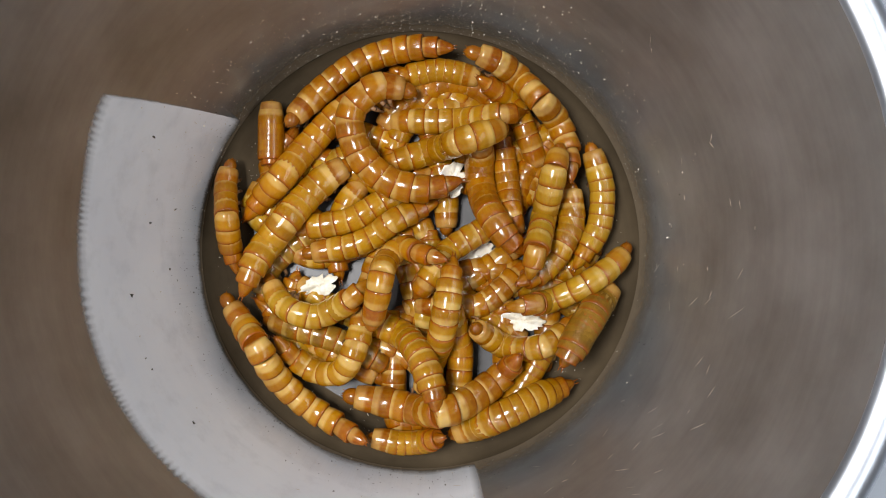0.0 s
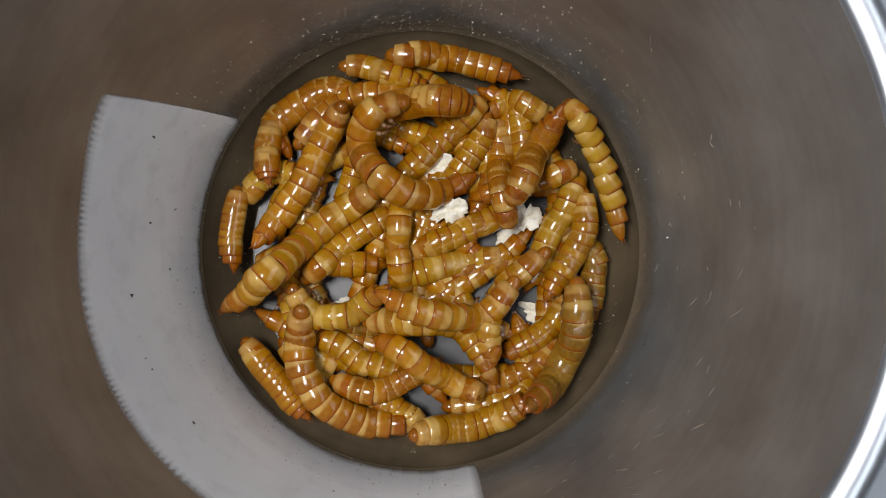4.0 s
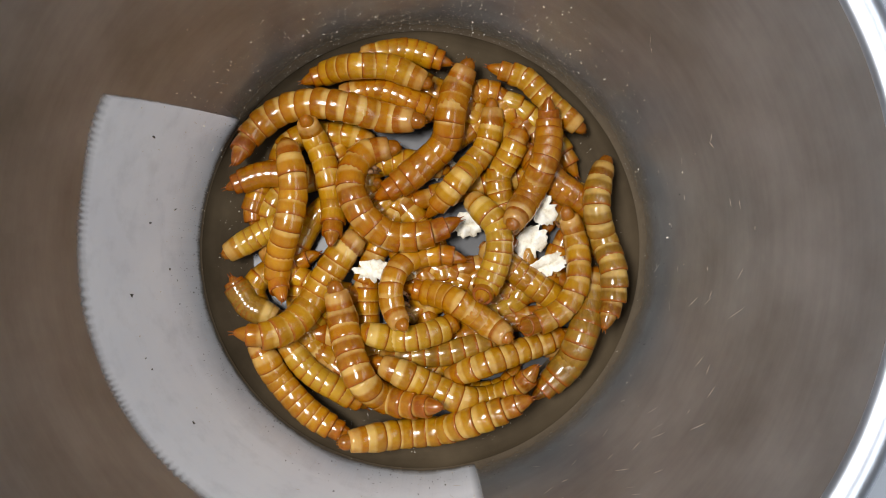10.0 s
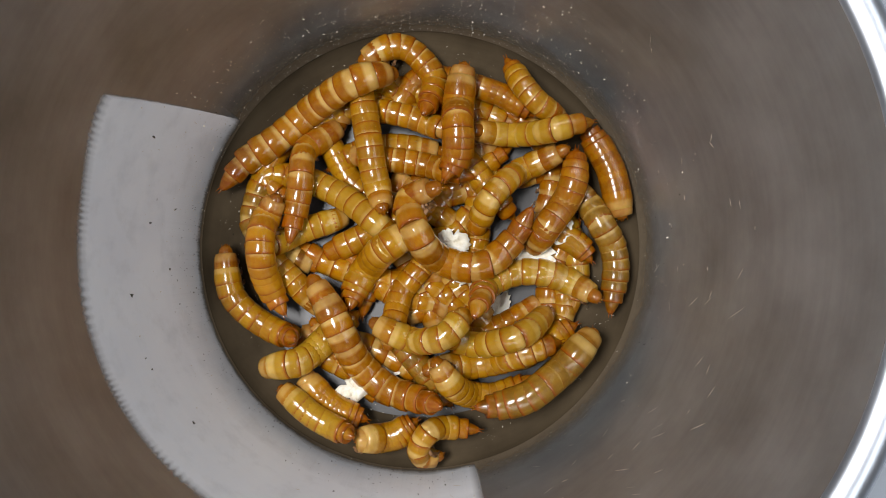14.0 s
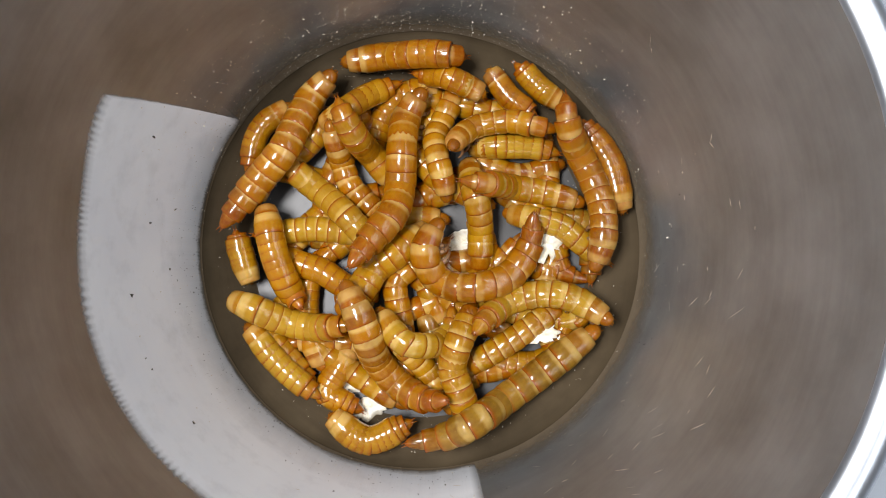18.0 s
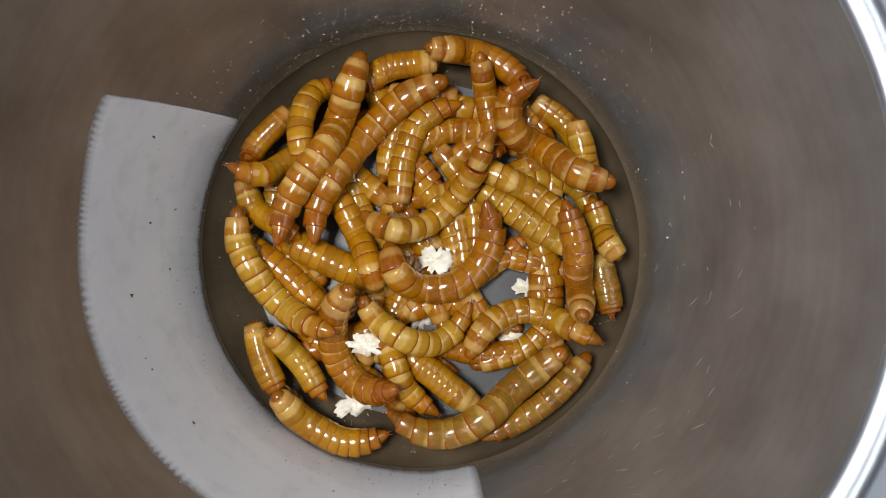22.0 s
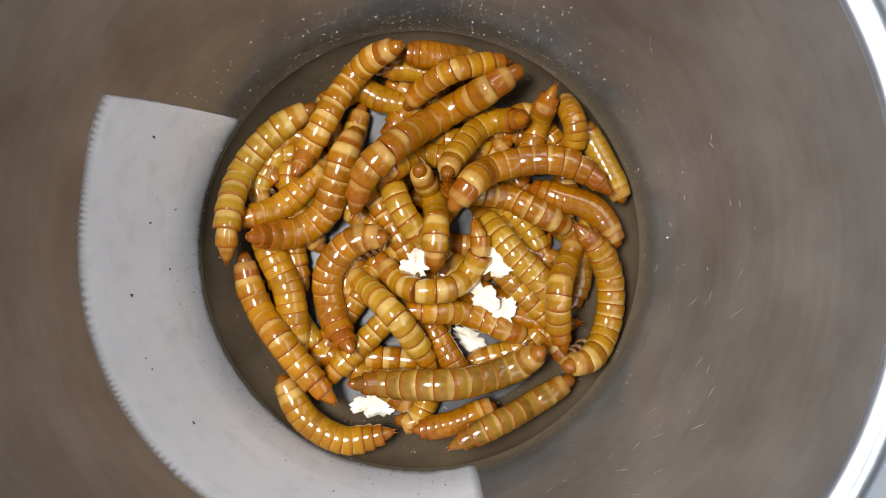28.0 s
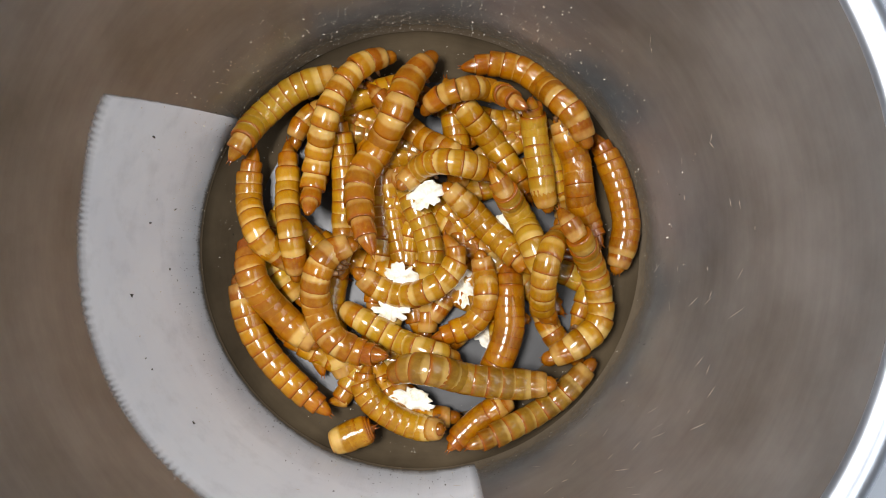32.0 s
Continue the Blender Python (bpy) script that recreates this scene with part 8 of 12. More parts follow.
    at(34, 12, -90,137,16,-72,131,26,-52,125,30,-31,119,30,-11,111,30,8,104,27,26,98,16)
    at(34, 13, -85,211,44,-73,181,55,-63,153,41,-47,130,57,-33,114,84,-11,93,83,9,75,62)
    at(34, 14, -77,178,16,-57,172,26,-36,167,30,-14,162,30,7,154,32,26,146,39,47,140,34)
    at(34, 17, -51,75,14,-43,98,14,-32,119,14,-18,139,14,-2,157,14,15,174,14,32,191,14)
    at(34, 18, 33,58,42,28,82,56,21,108,55,18,132,41,27,156,30,38,181,27,47,206,16)
    at(34, 19, -1,73,45,6,93,53,11,109,39,17,130,30,25,151,30,31,173,26,37,192,16)
    at(34, 20, -31,90,14,-14,111,14,5,130,14,27,145,14,51,157,14,77,164,14,103,169,14)
    at(34, 21, 14,153,14,26,174,14,40,193,14,58,207,14,77,201,14,94,193,14,105,188,14)
    at(34, 22, 62,140,14,79,157,14,98,173,14,117,181,14,131,170,14,148,156,14,163,140,14)
    at(34, 23, 47,146,14,71,157,14,96,164,14,120,163,14,132,156,14,143,147,14,159,127,14)
    at(34, 24, 17,76,14,40,100,14,66,122,14,94,140,14,124,154,14,153,152,14,172,128,14)
    at(34, 25, 43,137,14,68,148,14,94,156,14,119,156,14,132,151,14,151,137,14,171,124,14)
    at(34, 28, 85,137,14,109,158,14,133,169,14,148,156,14,160,144,14,171,130,14,184,110,14)
    at(34, 30, 68,115,14,88,136,14,109,157,14,130,171,14,142,162,14,158,145,14,174,126,14)
    at(34, 31, 107,186,14,120,178,14,131,171,14,145,159,14,154,150,14,157,143,14,143,124,14)
    at(34, 32, 93,111,14,114,128,14,135,143,14,153,152,14,161,143,14,173,127,14,185,109,14)
    at(35, 0, -87,104,30,-117,85,30,-142,60,35,-162,33,47,-185,6,40,-201,-23,53,-214,-56,50)
    at(35, 1, -59,103,33,-104,79,30,-140,41,30,-172,1,40,-191,-30,77,-209,-74,71,-196,-123,71)
    at(35, 2, -66,104,30,-101,71,51,-125,40,86,-161,2,91,-188,-38,100,-206,-58,55,-225,-98,30)
    at(35, 3, -57,87,58,-94,64,32,-135,33,30,-164,0,51,-180,-28,89,-209,-53,60,-242,-81,34)
    at(35, 6, -24,41,30,-62,13,30,-99,-14,37,-123,-34,72,-158,-53,93,-189,-58,61,-230,-57,40)
    at(35, 7, -38,27,30,-75,1,39,-109,-24,43,-138,-46,64,-171,-62,38,-213,-53,30,-234,-15,41)
    at(35, 8, -45,27,30,-76,1,30,-105,-27,35,-131,-49,55,-166,-59,42,-202,-46,31,-228,-22,48)
    at(35, 9, -41,50,16,-59,26,28,-80,1,30,-101,-24,30,-115,-44,49,-119,-53,79,-138,-77,89)
    at(35, 10, -72,20,30,-96,-7,30,-116,-38,30,-134,-69,31,-154,-93,48,-182,-106,64,-218,-103,63)
    at(35, 11, -53,37,16,-68,13,28,-80,-8,44,-93,-31,58,-111,-53,52,-130,-75,46,-148,-98,42)
    at(35, 12, -37,6,36,-45,-7,54,-55,-24,67,-67,-44,67,-77,-60,53,-91,-77,55,-111,-90,55)
    at(35, 13, -36,5,56,-51,-13,65,-64,-27,50,-78,-44,40,-88,-63,53,-102,-83,58,-117,-104,59)
    at(35, 14, -9,18,65,-28,7,74,-46,-6,66,-55,-14,44,-67,-28,30,-79,-50,32,-85,-70,43)
    at(35, 17, 11,6,38,-8,-3,38,-26,-12,42,-40,-24,32,-52,-41,30,-64,-59,30,-72,-77,34)
    at(35, 18, 7,22,25,-11,8,40,-31,-8,46,-53,-24,42,-67,-45,49,-82,-65,49,-95,-80,31)
    at(35, 19, 21,9,16,3,-5,26,-16,-20,30,-36,-34,30,-57,-46,33,-77,-56,42,-99,-67,38)
    at(35, 20, -4,-1,16,-20,-18,28,-37,-35,33,-51,-50,49,-68,-68,54,-81,-80,37,-93,-91,18)
    at(35, 21, -39,-53,16,-60,-42,27,-84,-31,30,-106,-16,30,-122,5,30,-138,25,26,-154,44,16)
    at(35, 22, -31,-50,16,-54,-40,27,-80,-30,30,-106,-19,30,-131,-7,30,-155,5,26,-179,17,16)
    at(35, 23, -28,-54,14,-44,-39,14,-54,-28,14,-63,-13,14,-76,11,14,-86,31,14,-92,60,14)
    at(35, 24, -172,-129,14,-178,-120,14,-174,-87,14,-167,-67,14,-148,-38,14,-125,-13,14,-97,9,14)
    at(35, 25, -153,-151,14,-159,-129,14,-160,-104,14,-153,-75,14,-139,-44,14,-119,-16,14,-94,8,14)
    at(35, 28, -151,-130,16,-154,-103,27,-158,-75,30,-164,-47,30,-177,-21,30,-190,4,26,-204,27,16)
    at(35, 30, -146,-158,14,-167,-136,14,-183,-113,14,-181,-89,14,-160,-64,14,-135,-43,14,-109,-24,14)
    at(35, 31, -97,-158,14,-125,-139,14,-139,-124,14,-150,-91,14,-149,-57,14,-140,-23,14,-123,7,14)
    at(35, 32, -91,-159,14,-98,-144,14,-106,-121,14,-112,-93,14,-113,-64,14,-108,-36,14,-99,-8,14)
    at(36, 0, -8,80,16,-31,66,27,-56,51,30,-81,36,30,-109,29,30,-137,26,26,-164,22,16)
    at(36, 1, -9,75,21,-29,66,37,-53,58,42,-78,51,37,-98,35,46,-115,16,49,-133,0,37)
    at(36, 2, -5,97,16,-27,83,27,-50,68,30,-74,54,31,-95,40,43,-113,27,60,-136,13,62)
    at(36, 3, -39,117,14,-57,101,14,-72,82,14,-84,61,14,-94,39,14,-100,16,14,-103,-8,14)
    at(36, 6, -112,163,55,-99,140,41,-92,113,30,-92,82,30,-97,52,30,-108,24,32,-126,5,48)
    at(36, 7, -113,151,44,-108,131,31,-102,106,30,-99,81,30,-100,56,30,-102,31,30,-107,6,30)
    at(36, 8, -122,149,57,-114,123,44,-108,97,30,-106,67,30,-107,36,31,-107,9,45,-107,-16,62)
    at(36, 9, -136,139,30,-127,114,37,-119,89,36,-115,64,30,-112,37,30,-108,13,42,-104,-9,56)
    at(36, 10, -138,154,63,-133,140,38,-122,115,34,-113,87,37,-108,58,30,-107,30,38,-108,5,54)
    at(36, 11, -137,157,48,-129,136,40,-123,115,30,-118,91,30,-114,67,33,-115,44,33,-118,20,30)
    at(36, 12, -158,170,25,-144,147,37,-129,124,31,-115,98,30,-113,69,30,-114,41,30,-113,12,37)
    at(36, 13, -159,145,14,-173,118,14,-163,89,14,-145,63,14,-123,39,14,-99,18,14,-73,-1,14)
    at(36, 14, -126,156,14,-115,132,14,-108,119,14,-97,99,14,-90,87,14,-72,71,14,-58,61,14)
    at(36, 17, -169,123,14,-145,120,14,-122,113,14,-100,104,14,-86,98,14,-66,90,14,-44,81,14)
    at(36, 18, -172,-15,14,-157,8,14,-139,28,14,-118,45,14,-94,58,14,-68,67,14,-41,71,14)
    at(36, 19, -166,-98,14,-149,-67,14,-126,-40,14,-100,-16,14,-70,4,14,-38,18,14,-3,27,14)
    at(36, 20, -117,-56,14,-110,-22,14,-95,10,14,-72,37,14,-43,57,14,-10,70,14,11,74,14)
    at(36, 21, -124,44,14,-118,67,14,-109,90,14,-96,110,14,-82,129,14,-64,146,14,-45,160,14)
    at(36, 22, -110,185,14,-92,194,14,-77,201,14,-67,204,14,-57,194,14,-46,172,14,-36,150,14)
    at(36, 23, -27,213,14,-48,210,14,-62,206,14,-72,202,14,-78,182,14,-87,160,14,-100,137,14)
    at(36, 24, 30,187,14,5,193,14,-20,187,14,-35,176,14,-44,166,14,-64,155,14,-86,144,14)
    at(36, 25, 30,213,14,12,207,14,-11,191,14,-35,173,14,-60,154,14,-50,167,14,-31,188,14)
    at(36, 28, 25,209,30,14,214,30,3,218,30,-9,221,30,-21,222,30,-33,223,30,-45,223,30)
    at(36, 30, 11,223,30,-12,218,30,-34,213,30,-56,204,30,-75,190,30,-92,176,35,-111,163,36)
    at(36, 31, -10,223,30,-26,219,30,-42,215,30,-57,210,30,-72,203,30,-87,196,30,-101,188,30)
    at(36, 32, -8,208,16,-26,201,26,-46,195,30,-67,189,30,-87,181,30,-106,174,26,-124,169,16)
    at(37, 0, -2,-115,14,3,-92,14,7,-68,14,10,-44,14,11,-20,14,10,4,14,7,28,14)
    at(37, 1, 65,-112,16,45,-100,26,24,-86,30,2,-73,30,-22,-66,30,-46,-59,26,-68,-53,16)
    at(37, 2, 70,-122,21,53,-108,38,32,-92,42,11,-77,35,-15,-68,30,-40,-60,36,-66,-51,37)
    at(37, 3, 94,-28,14,69,-29,14,51,-29,14,25,-29,14,4,-34,14,-13,-38,14,-36,-41,14)
    at(37, 6, 117,9,40,91,2,30,64,-6,32,39,-13,43,14,-21,55,-13,-29,54,-39,-36,45)
    at(37, 7, 89,86,61,76,60,46,64,34,51,52,11,69,36,-16,62,25,-33,37,12,-55,16)
    at(37, 8, 81,83,30,82,56,31,79,33,44,71,11,56,62,-13,50,52,-34,60,45,-49,80)
    at(37, 9, 58,79,16,77,59,32,90,45,58,96,21,58,90,-10,57,72,-35,49,54,-61,51)
    at(37, 10, 60,62,31,77,45,45,93,26,50,96,0,55,90,-26,55,80,-48,57,72,-63,78)
    at(37, 11, 80,81,46,62,62,39,50,38,38,48,13,47,51,-14,53,56,-38,56,58,-49,80)
    at(37, 12, 154,25,63,134,24,47,112,21,56,92,9,65,74,-7,57,61,-22,41,52,-43,53)
    at(37, 13, 192,-36,78,181,-35,54,164,-33,34,139,-30,32,116,-29,45,91,-33,48,66,-43,44)
    at(37, 14, 216,-63,52,188,-44,31,151,-31,34,113,-32,32,82,-47,45,73,-62,82,64,-82,105)
    at(37, 17, 229,-97,54,195,-78,52,159,-66,65,126,-63,49,93,-72,47,69,-85,76,51,-115,93)
    at(37, 18, 229,-90,56,203,-71,44,171,-58,44,137,-58,36,105,-68,37,84,-83,61,65,-102,83)
    at(37, 19, 223,-91,49,200,-60,53,172,-39,44,135,-43,30,99,-55,39,77,-72,68,58,-102,85)
    at(37, 20, 222,-97,58,194,-68,70,173,-48,43,136,-41,30,99,-51,45,69,-73,66,52,-109,76)
    at(37, 21, 206,-6,19,183,5,34,160,18,47,135,33,46,107,42,46,85,48,64,58,57,61)
    at(37, 22, 198,-7,45,179,5,29,154,19,30,129,34,30,105,51,30,82,68,27,60,85,16)
    at(37, 23, 194,-52,16,172,-35,29,153,-21,49,131,-5,62,106,12,61,81,29,53,57,46,44)
    at(37, 24, 206,-49,16,182,-35,26,158,-21,30,133,-6,30,109,10,31,86,25,40,63,40,44)
    at(37, 25, 208,-56,25,184,-41,28,159,-26,30,135,-10,31,112,2,43,91,14,55,68,28,44)
    at(37, 28, 179,-72,33,159,-54,45,139,-33,49,117,-12,49,99,10,44,84,31,29,68,53,16)
    at(37, 30, 151,-35,49,139,-12,57,128,12,50,115,36,53,105,61,53,95,84,62,86,109,53)
    at(37, 31, 161,-36,35,148,-6,40,137,15,65,123,43,64,106,63,76,94,72,105,75,98,91)
    at(37, 32, 156,-43,47,144,-19,64,134,8,59,127,29,37,113,52,47,103,63,75,86,89,82)
    at(38, 0, 210,125,30,218,100,30,224,75,30,224,48,30,219,23,30,206,0,30,192,-22,30)
    at(38, 1, 214,125,30,220,109,30,226,93,30,231,77,30,231,60,30,229,44,30,227,27,30)
    at(38, 2, 200,139,30,204,132,30,209,126,30,213,119,30,216,112,30,218,104,30,221,97,30)
    at(38, 3, 116,141,14,139,132,14,156,116,14,169,95,14,177,74,14,168,51,14,155,31,14)
    at(38, 6, 166,127,14,183,113,14,193,94,14,201,75,14,188,55,14,171,39,14,151,25,14)
    at(38, 7, 166,134,14,178,120,14,189,102,14,197,86,14,192,69,14,174,53,14,154,39,14)
    at(38, 8, 166,134,14,178,120,14,189,102,14,197,86,14,192,69,14,174,53,14,154,39,14)
    at(38, 9, 102,102,14,134,98,14,150,95,14,171,90,14,199,80,14,207,58,14,213,29,14)
    at(38, 10, 100,55,14,133,62,14,166,67,14,199,67,14,209,51,14,214,23,14,215,-7,14)
    at(38, 11, 91,59,14,123,71,14,154,81,14,187,89,14,199,81,14,207,58,14,213,31,14)
    at(38, 12, 112,111,14,145,105,14,174,89,14,189,60,14,191,27,14,178,-4,14,156,-29,14)
    at(38, 13, 194,77,14,208,56,14,212,33,14,215,9,14,207,-6,14,178,-14,14,149,-19,14)
    at(38, 14, 165,60,14,178,38,14,188,13,14,194,-12,14,195,-38,14,189,-64,14,175,-85,14)
    at(38, 17, 107,72,14,128,59,14,145,43,14,160,24,14,172,3,14,179,-20,14,187,-43,14)
    at(38, 18, 107,44,16,129,38,27,152,32,30,175,25,30,194,10,30,213,-4,26,232,-17,16)
    at(38, 19, 89,43,14,116,40,14,143,35,14,169,28,14,193,18,14,215,2,14,215,-14,14)
    at(38, 20, 69,61,14,94,52,14,118,40,14,140,25,14,160,6,14,177,-15,14,194,-36,14)
    at(38, 21, 117,87,14,143,92,14,169,94,14,195,91,14,203,71,14,210,48,14,214,25,14)
    at(38, 22, 92,78,14,124,83,14,157,86,14,190,81,14,207,59,14,213,29,14,215,-1,14)
    at(38, 23, 81,108,44,99,91,39,117,74,30,135,56,30,156,40,30,177,25,26,197,11,16)
    at(38, 24, 86,101,16,103,86,26,122,71,30,142,56,30,159,39,30,177,22,26,193,7,16)
    at(38, 25, 79,98,16,98,80,26,118,61,30,139,42,30,162,25,30,185,8,32,206,-9,39)
    at(38, 28, 59,75,14,81,67,14,102,54,14,120,39,14,136,21,14,148,0,14,159,-22,14)
    at(38, 30, 101,136,14,115,112,14,125,94,14,133,73,14,137,44,14,136,15,14,128,-14,14)
    at(38, 31, 97,19,14,130,9,14,162,-5,14,193,-23,14,210,-48,14,200,-78,14,179,-99,14)
    at(38, 32, 89,-1,14,123,-10,14,156,-21,14,188,-34,14,209,-49,14,203,-70,14,191,-98,14)
    at(39, 0, 162,132,14,154,107,14,140,83,14,126,61,14,105,43,14,83,29,14,60,15,14)
    at(39, 1, 162,132,14,154,107,14,140,83,14,126,61,14,105,43,14,83,29,14,60,15,14)
    at(39, 2, 194,113,38,175,98,30,155,82,31,136,66,40,116,52,50,96,38,55,76,26,44)
    at(39, 3, 179,108,54,165,90,61,152,79,49,133,70,43,113,62,52,92,53,56,73,46,44)
    at(39, 6, 205,64,14,195,91,14,167,100,14,147,102,14,119,99,14,87,91,14,57,80,14)
    at(39, 7, 206,63,14,195,86,14,182,97,14,154,106,14,125,109,14,95,107,14,66,101,14)
    at(39, 8, 110,84,14,95,103,14,80,122,14,62,138,14,41,150,14,19,158,14,-5,162,14)
    at(39, 9, 104,161,14,83,177,14,57,182,14,32,175,14,12,158,14,-6,138,14,-22,117,14)
    at(39, 10, 87,140,14,71,162,14,50,178,14,25,184,14,-1,180,14,-25,168,14,-46,152,14)
    at(39, 11, 80,82,14,69,103,14,55,123,14,38,140,14,20,156,14,1,170,14,-21,180,14)
    at(39, 12, 80,109,14,64,130,14,54,143,14,38,158,14,15,172,14,-10,180,14,-36,179,14)
    at(39, 13, 55,104,14,59,132,14,61,161,14,60,190,14,50,209,14,34,212,14,16,214,14)
    at(39, 14, 101,184,14,89,196,14,69,204,14,45,210,14,22,214,14,0,215,14,-17,214,14)
    at(39, 17, 79,187,68,65,197,62,58,204,48,51,211,33,34,217,30,16,217,30,-3,216,30)
    at(39, 18, 74,189,43,61,196,44,48,201,49,35,207,47,24,211,38,12,214,31,-3,216,30)
    at(39, 19, 90,128,14,84,154,14,74,178,14,60,194,14,46,202,14,26,211,14,11,215,14)
    at(39, 20, 81,206,30,73,208,30,65,210,30,56,212,30,48,214,30,40,217,30,32,220,30)
    at(39, 21, 94,158,14,84,180,14,73,201,14,55,208,14,44,211,14,26,213,14,6,215,14)
    at(39, 22, 117,124,14,129,144,14,139,164,14,131,170,14,118,180,14,100,190,14,82,199,14)
    at(39, 23, 188,104,14,174,126,14,158,146,14,136,160,14,114,171,14,90,170,14,56,154,14)
    at(39, 24, 186,118,30,180,125,30,173,131,30,166,137,30,159,142,30,151,147,30,144,153,30)
    at(39, 25, 81,77,14,106,102,14,132,127,14,153,151,14,150,154,14,132,170,14,119,179,14)
    at(39, 28, 125,89,25,131,108,29,138,127,30,144,147,30,149,162,42,152,171,58,161,189,61)
    at(39, 30, 109,87,35,112,106,49,115,125,40,118,146,31,124,169,30,140,186,30,158,202,30)
    at(39, 31, 136,75,16,125,94,27,112,114,30,109,138,30,112,162,30,123,183,30,144,195,30)
    at(39, 32, 40,127,14,61,140,14,82,150,14,105,158,14,128,165,14,148,156,14,163,140,14)
    at(40, 0, 104,28,14,116,52,14,123,67,14,133,94,14,151,117,14,160,130,14,158,146,14)
    at(40, 1, 85,52,35,99,63,35,113,74,31,128,85,30,143,96,30,157,107,30,172,118,30)
    at(40, 2, 87,60,63,103,76,63,115,89,47,128,102,32,144,119,30,162,134,33,176,143,49)
    at(40, 3, 92,55,91,110,79,105,121,94,80,129,106,51,145,126,31,161,141,53,181,161,65)
    at(40, 6, 135,50,59,137,69,76,141,93,72,146,111,55,150,126,35,148,149,37,142,170,49)
    at(40, 7, 127,64,58,132,83,74,138,104,64,144,115,42,151,135,31,146,155,44,138,177,52)
    at(40, 8, 137,58,39,139,77,53,142,98,60,146,121,56,149,140,44,147,162,50,142,184,49)
    at(40, 9, 121,53,57,135,75,61,142,95,78,146,121,78,148,138,57,144,160,48,134,182,60)
    at(40, 10, 109,24,76,121,44,57,135,67,46,146,92,58,155,120,52,157,148,47,155,176,58)
    at(40, 11, 103,26,14,129,41,14,155,58,14,179,76,14,193,95,14,183,113,14,169,133,14)
    at(40, 12, 151,19,16,154,39,27,159,61,30,164,84,32,167,103,44,168,125,41,168,146,31)
    at(40, 13, 142,12,45,154,36,52,167,61,47,175,88,51,178,112,37,172,137,46,163,163,50)
    at(40, 14, 139,-1,26,146,12,47,157,29,58,172,48,50,183,70,57,188,94,53,191,116,41)
    at(40, 17, 206,-22,55,219,12,53,222,49,51,208,84,53,189,116,58,170,147,66,154,181,64)
    at(40, 18, 210,-29,50,221,8,55,221,47,50,210,83,45,192,116,52,177,144,75,175,182,63)
    at(40, 19, 202,-43,30,193,-4,32,189,27,55,187,63,67,179,100,59,166,127,84,152,164,85)
    at(40, 20, 210,-56,48,211,-16,45,203,24,49,191,62,54,177,100,59,163,132,75,151,156,92)
    at(40, 21, 206,-84,30,199,-48,33,196,-17,51,194,16,63,192,51,54,184,87,58,176,122,50)
    at(40, 22, 192,-83,79,194,-68,55,195,-48,38,190,-31,61,188,-5,72,181,23,75,173,51,75)
    at(40, 23, 185,-91,31,184,-65,42,181,-42,59,177,-15,67,173,12,72,174,38,62,174,66,65)
    at(40, 24, 191,-84,32,189,-58,46,188,-30,56,194,-1,48,196,28,48,190,56,43,181,72,65)
    at(40, 25, 189,-70,49,190,-42,57,190,-17,72,188,12,72,184,41,73,174,69,70,165,93,58)
    at(40, 28, 241,6,30,230,25,30,217,44,30,199,55,30,177,60,30,157,67,26,138,75,16)
    at(40, 30, 241,-43,30,251,-1,30,252,41,36,236,79,49,216,106,75,204,136,58,193,167,32)
    at(40, 31, 241,-22,30,247,7,30,251,36,30,248,65,30,239,93,30,227,119,30,211,144,30)
    at(40, 32, 241,-29,30,249,-1,30,254,27,30,250,56,30,242,84,30,231,111,30,217,136,30)
    at(41, 0, -49,145,14,-26,177,14,-5,193,14,30,206,14,58,207,14,89,188,14,98,150,14)
    at(41, 1, -76,124,14,-54,156,14,-24,181,14,-1,190,14,37,199,14,62,206,14,97,192,14)
    at(41, 2, -81,130,14,-55,160,14,-23,181,14,1,185,14,37,198,14,62,206,14,97,192,14)
    at(41, 3, -62,136,16,-39,146,28,-15,158,30,7,166,42,25,173,54,48,184,49,67,195,32)
    at(41, 6, -30,249,42,-17,233,56,-2,217,66,6,204,85,17,183,82,26,163,71,32,141,64)
    at(41, 7, -19,242,56,1,216,50,15,191,34,22,160,40,15,133,57,-7,111,49,-31,97,32)
    at(41, 8, 46,246,54,29,215,52,22,183,49,19,155,69,6,124,65,-11,108,40,-38,90,30)
    at(41, 9, 49,238,57,36,204,53,30,172,67,25,140,60,12,121,33,-14,95,30,-45,76,33)
    at(41, 10, 60,227,43,45,196,39,37,162,45,31,130,33,6,104,30,-22,82,30,-52,62,30)
    at(41, 11, 53,212,50,52,177,49,43,146,56,30,119,66,9,103,44,-21,86,36,-52,69,30)
    at(41, 12, 32,219,51,38,188,51,37,156,48,28,127,43,11,104,58,-12,85,50,-37,68,40)
    at(41, 13, 53,225,53,55,191,65,55,157,70,51,126,53,33,100,63,20,84,93,-8,63,96)
    at(41, 14, 53,218,56,49,193,56,46,170,57,45,154,75,46,130,76,44,107,70,32,85,73)
    at(41, 17, -2,201,67,-13,162,56,-16,121,64,-18,81,55,-32,41,61,-58,9,70,-84,-22,55)
    at(41, 18, 4,191,51,-17,159,41,-22,119,56,-24,76,51,-31,40,72,-57,8,84,-79,-23,101)
    at(41, 19, -2,201,66,-34,173,55,-45,137,76,-48,97,82,-54,55,73,-73,18,71,-98,-15,54)
    at(41, 20, -2,195,66,-29,166,51,-34,126,64,-41,85,64,-54,47,75,-76,14,68,-98,-15,52)
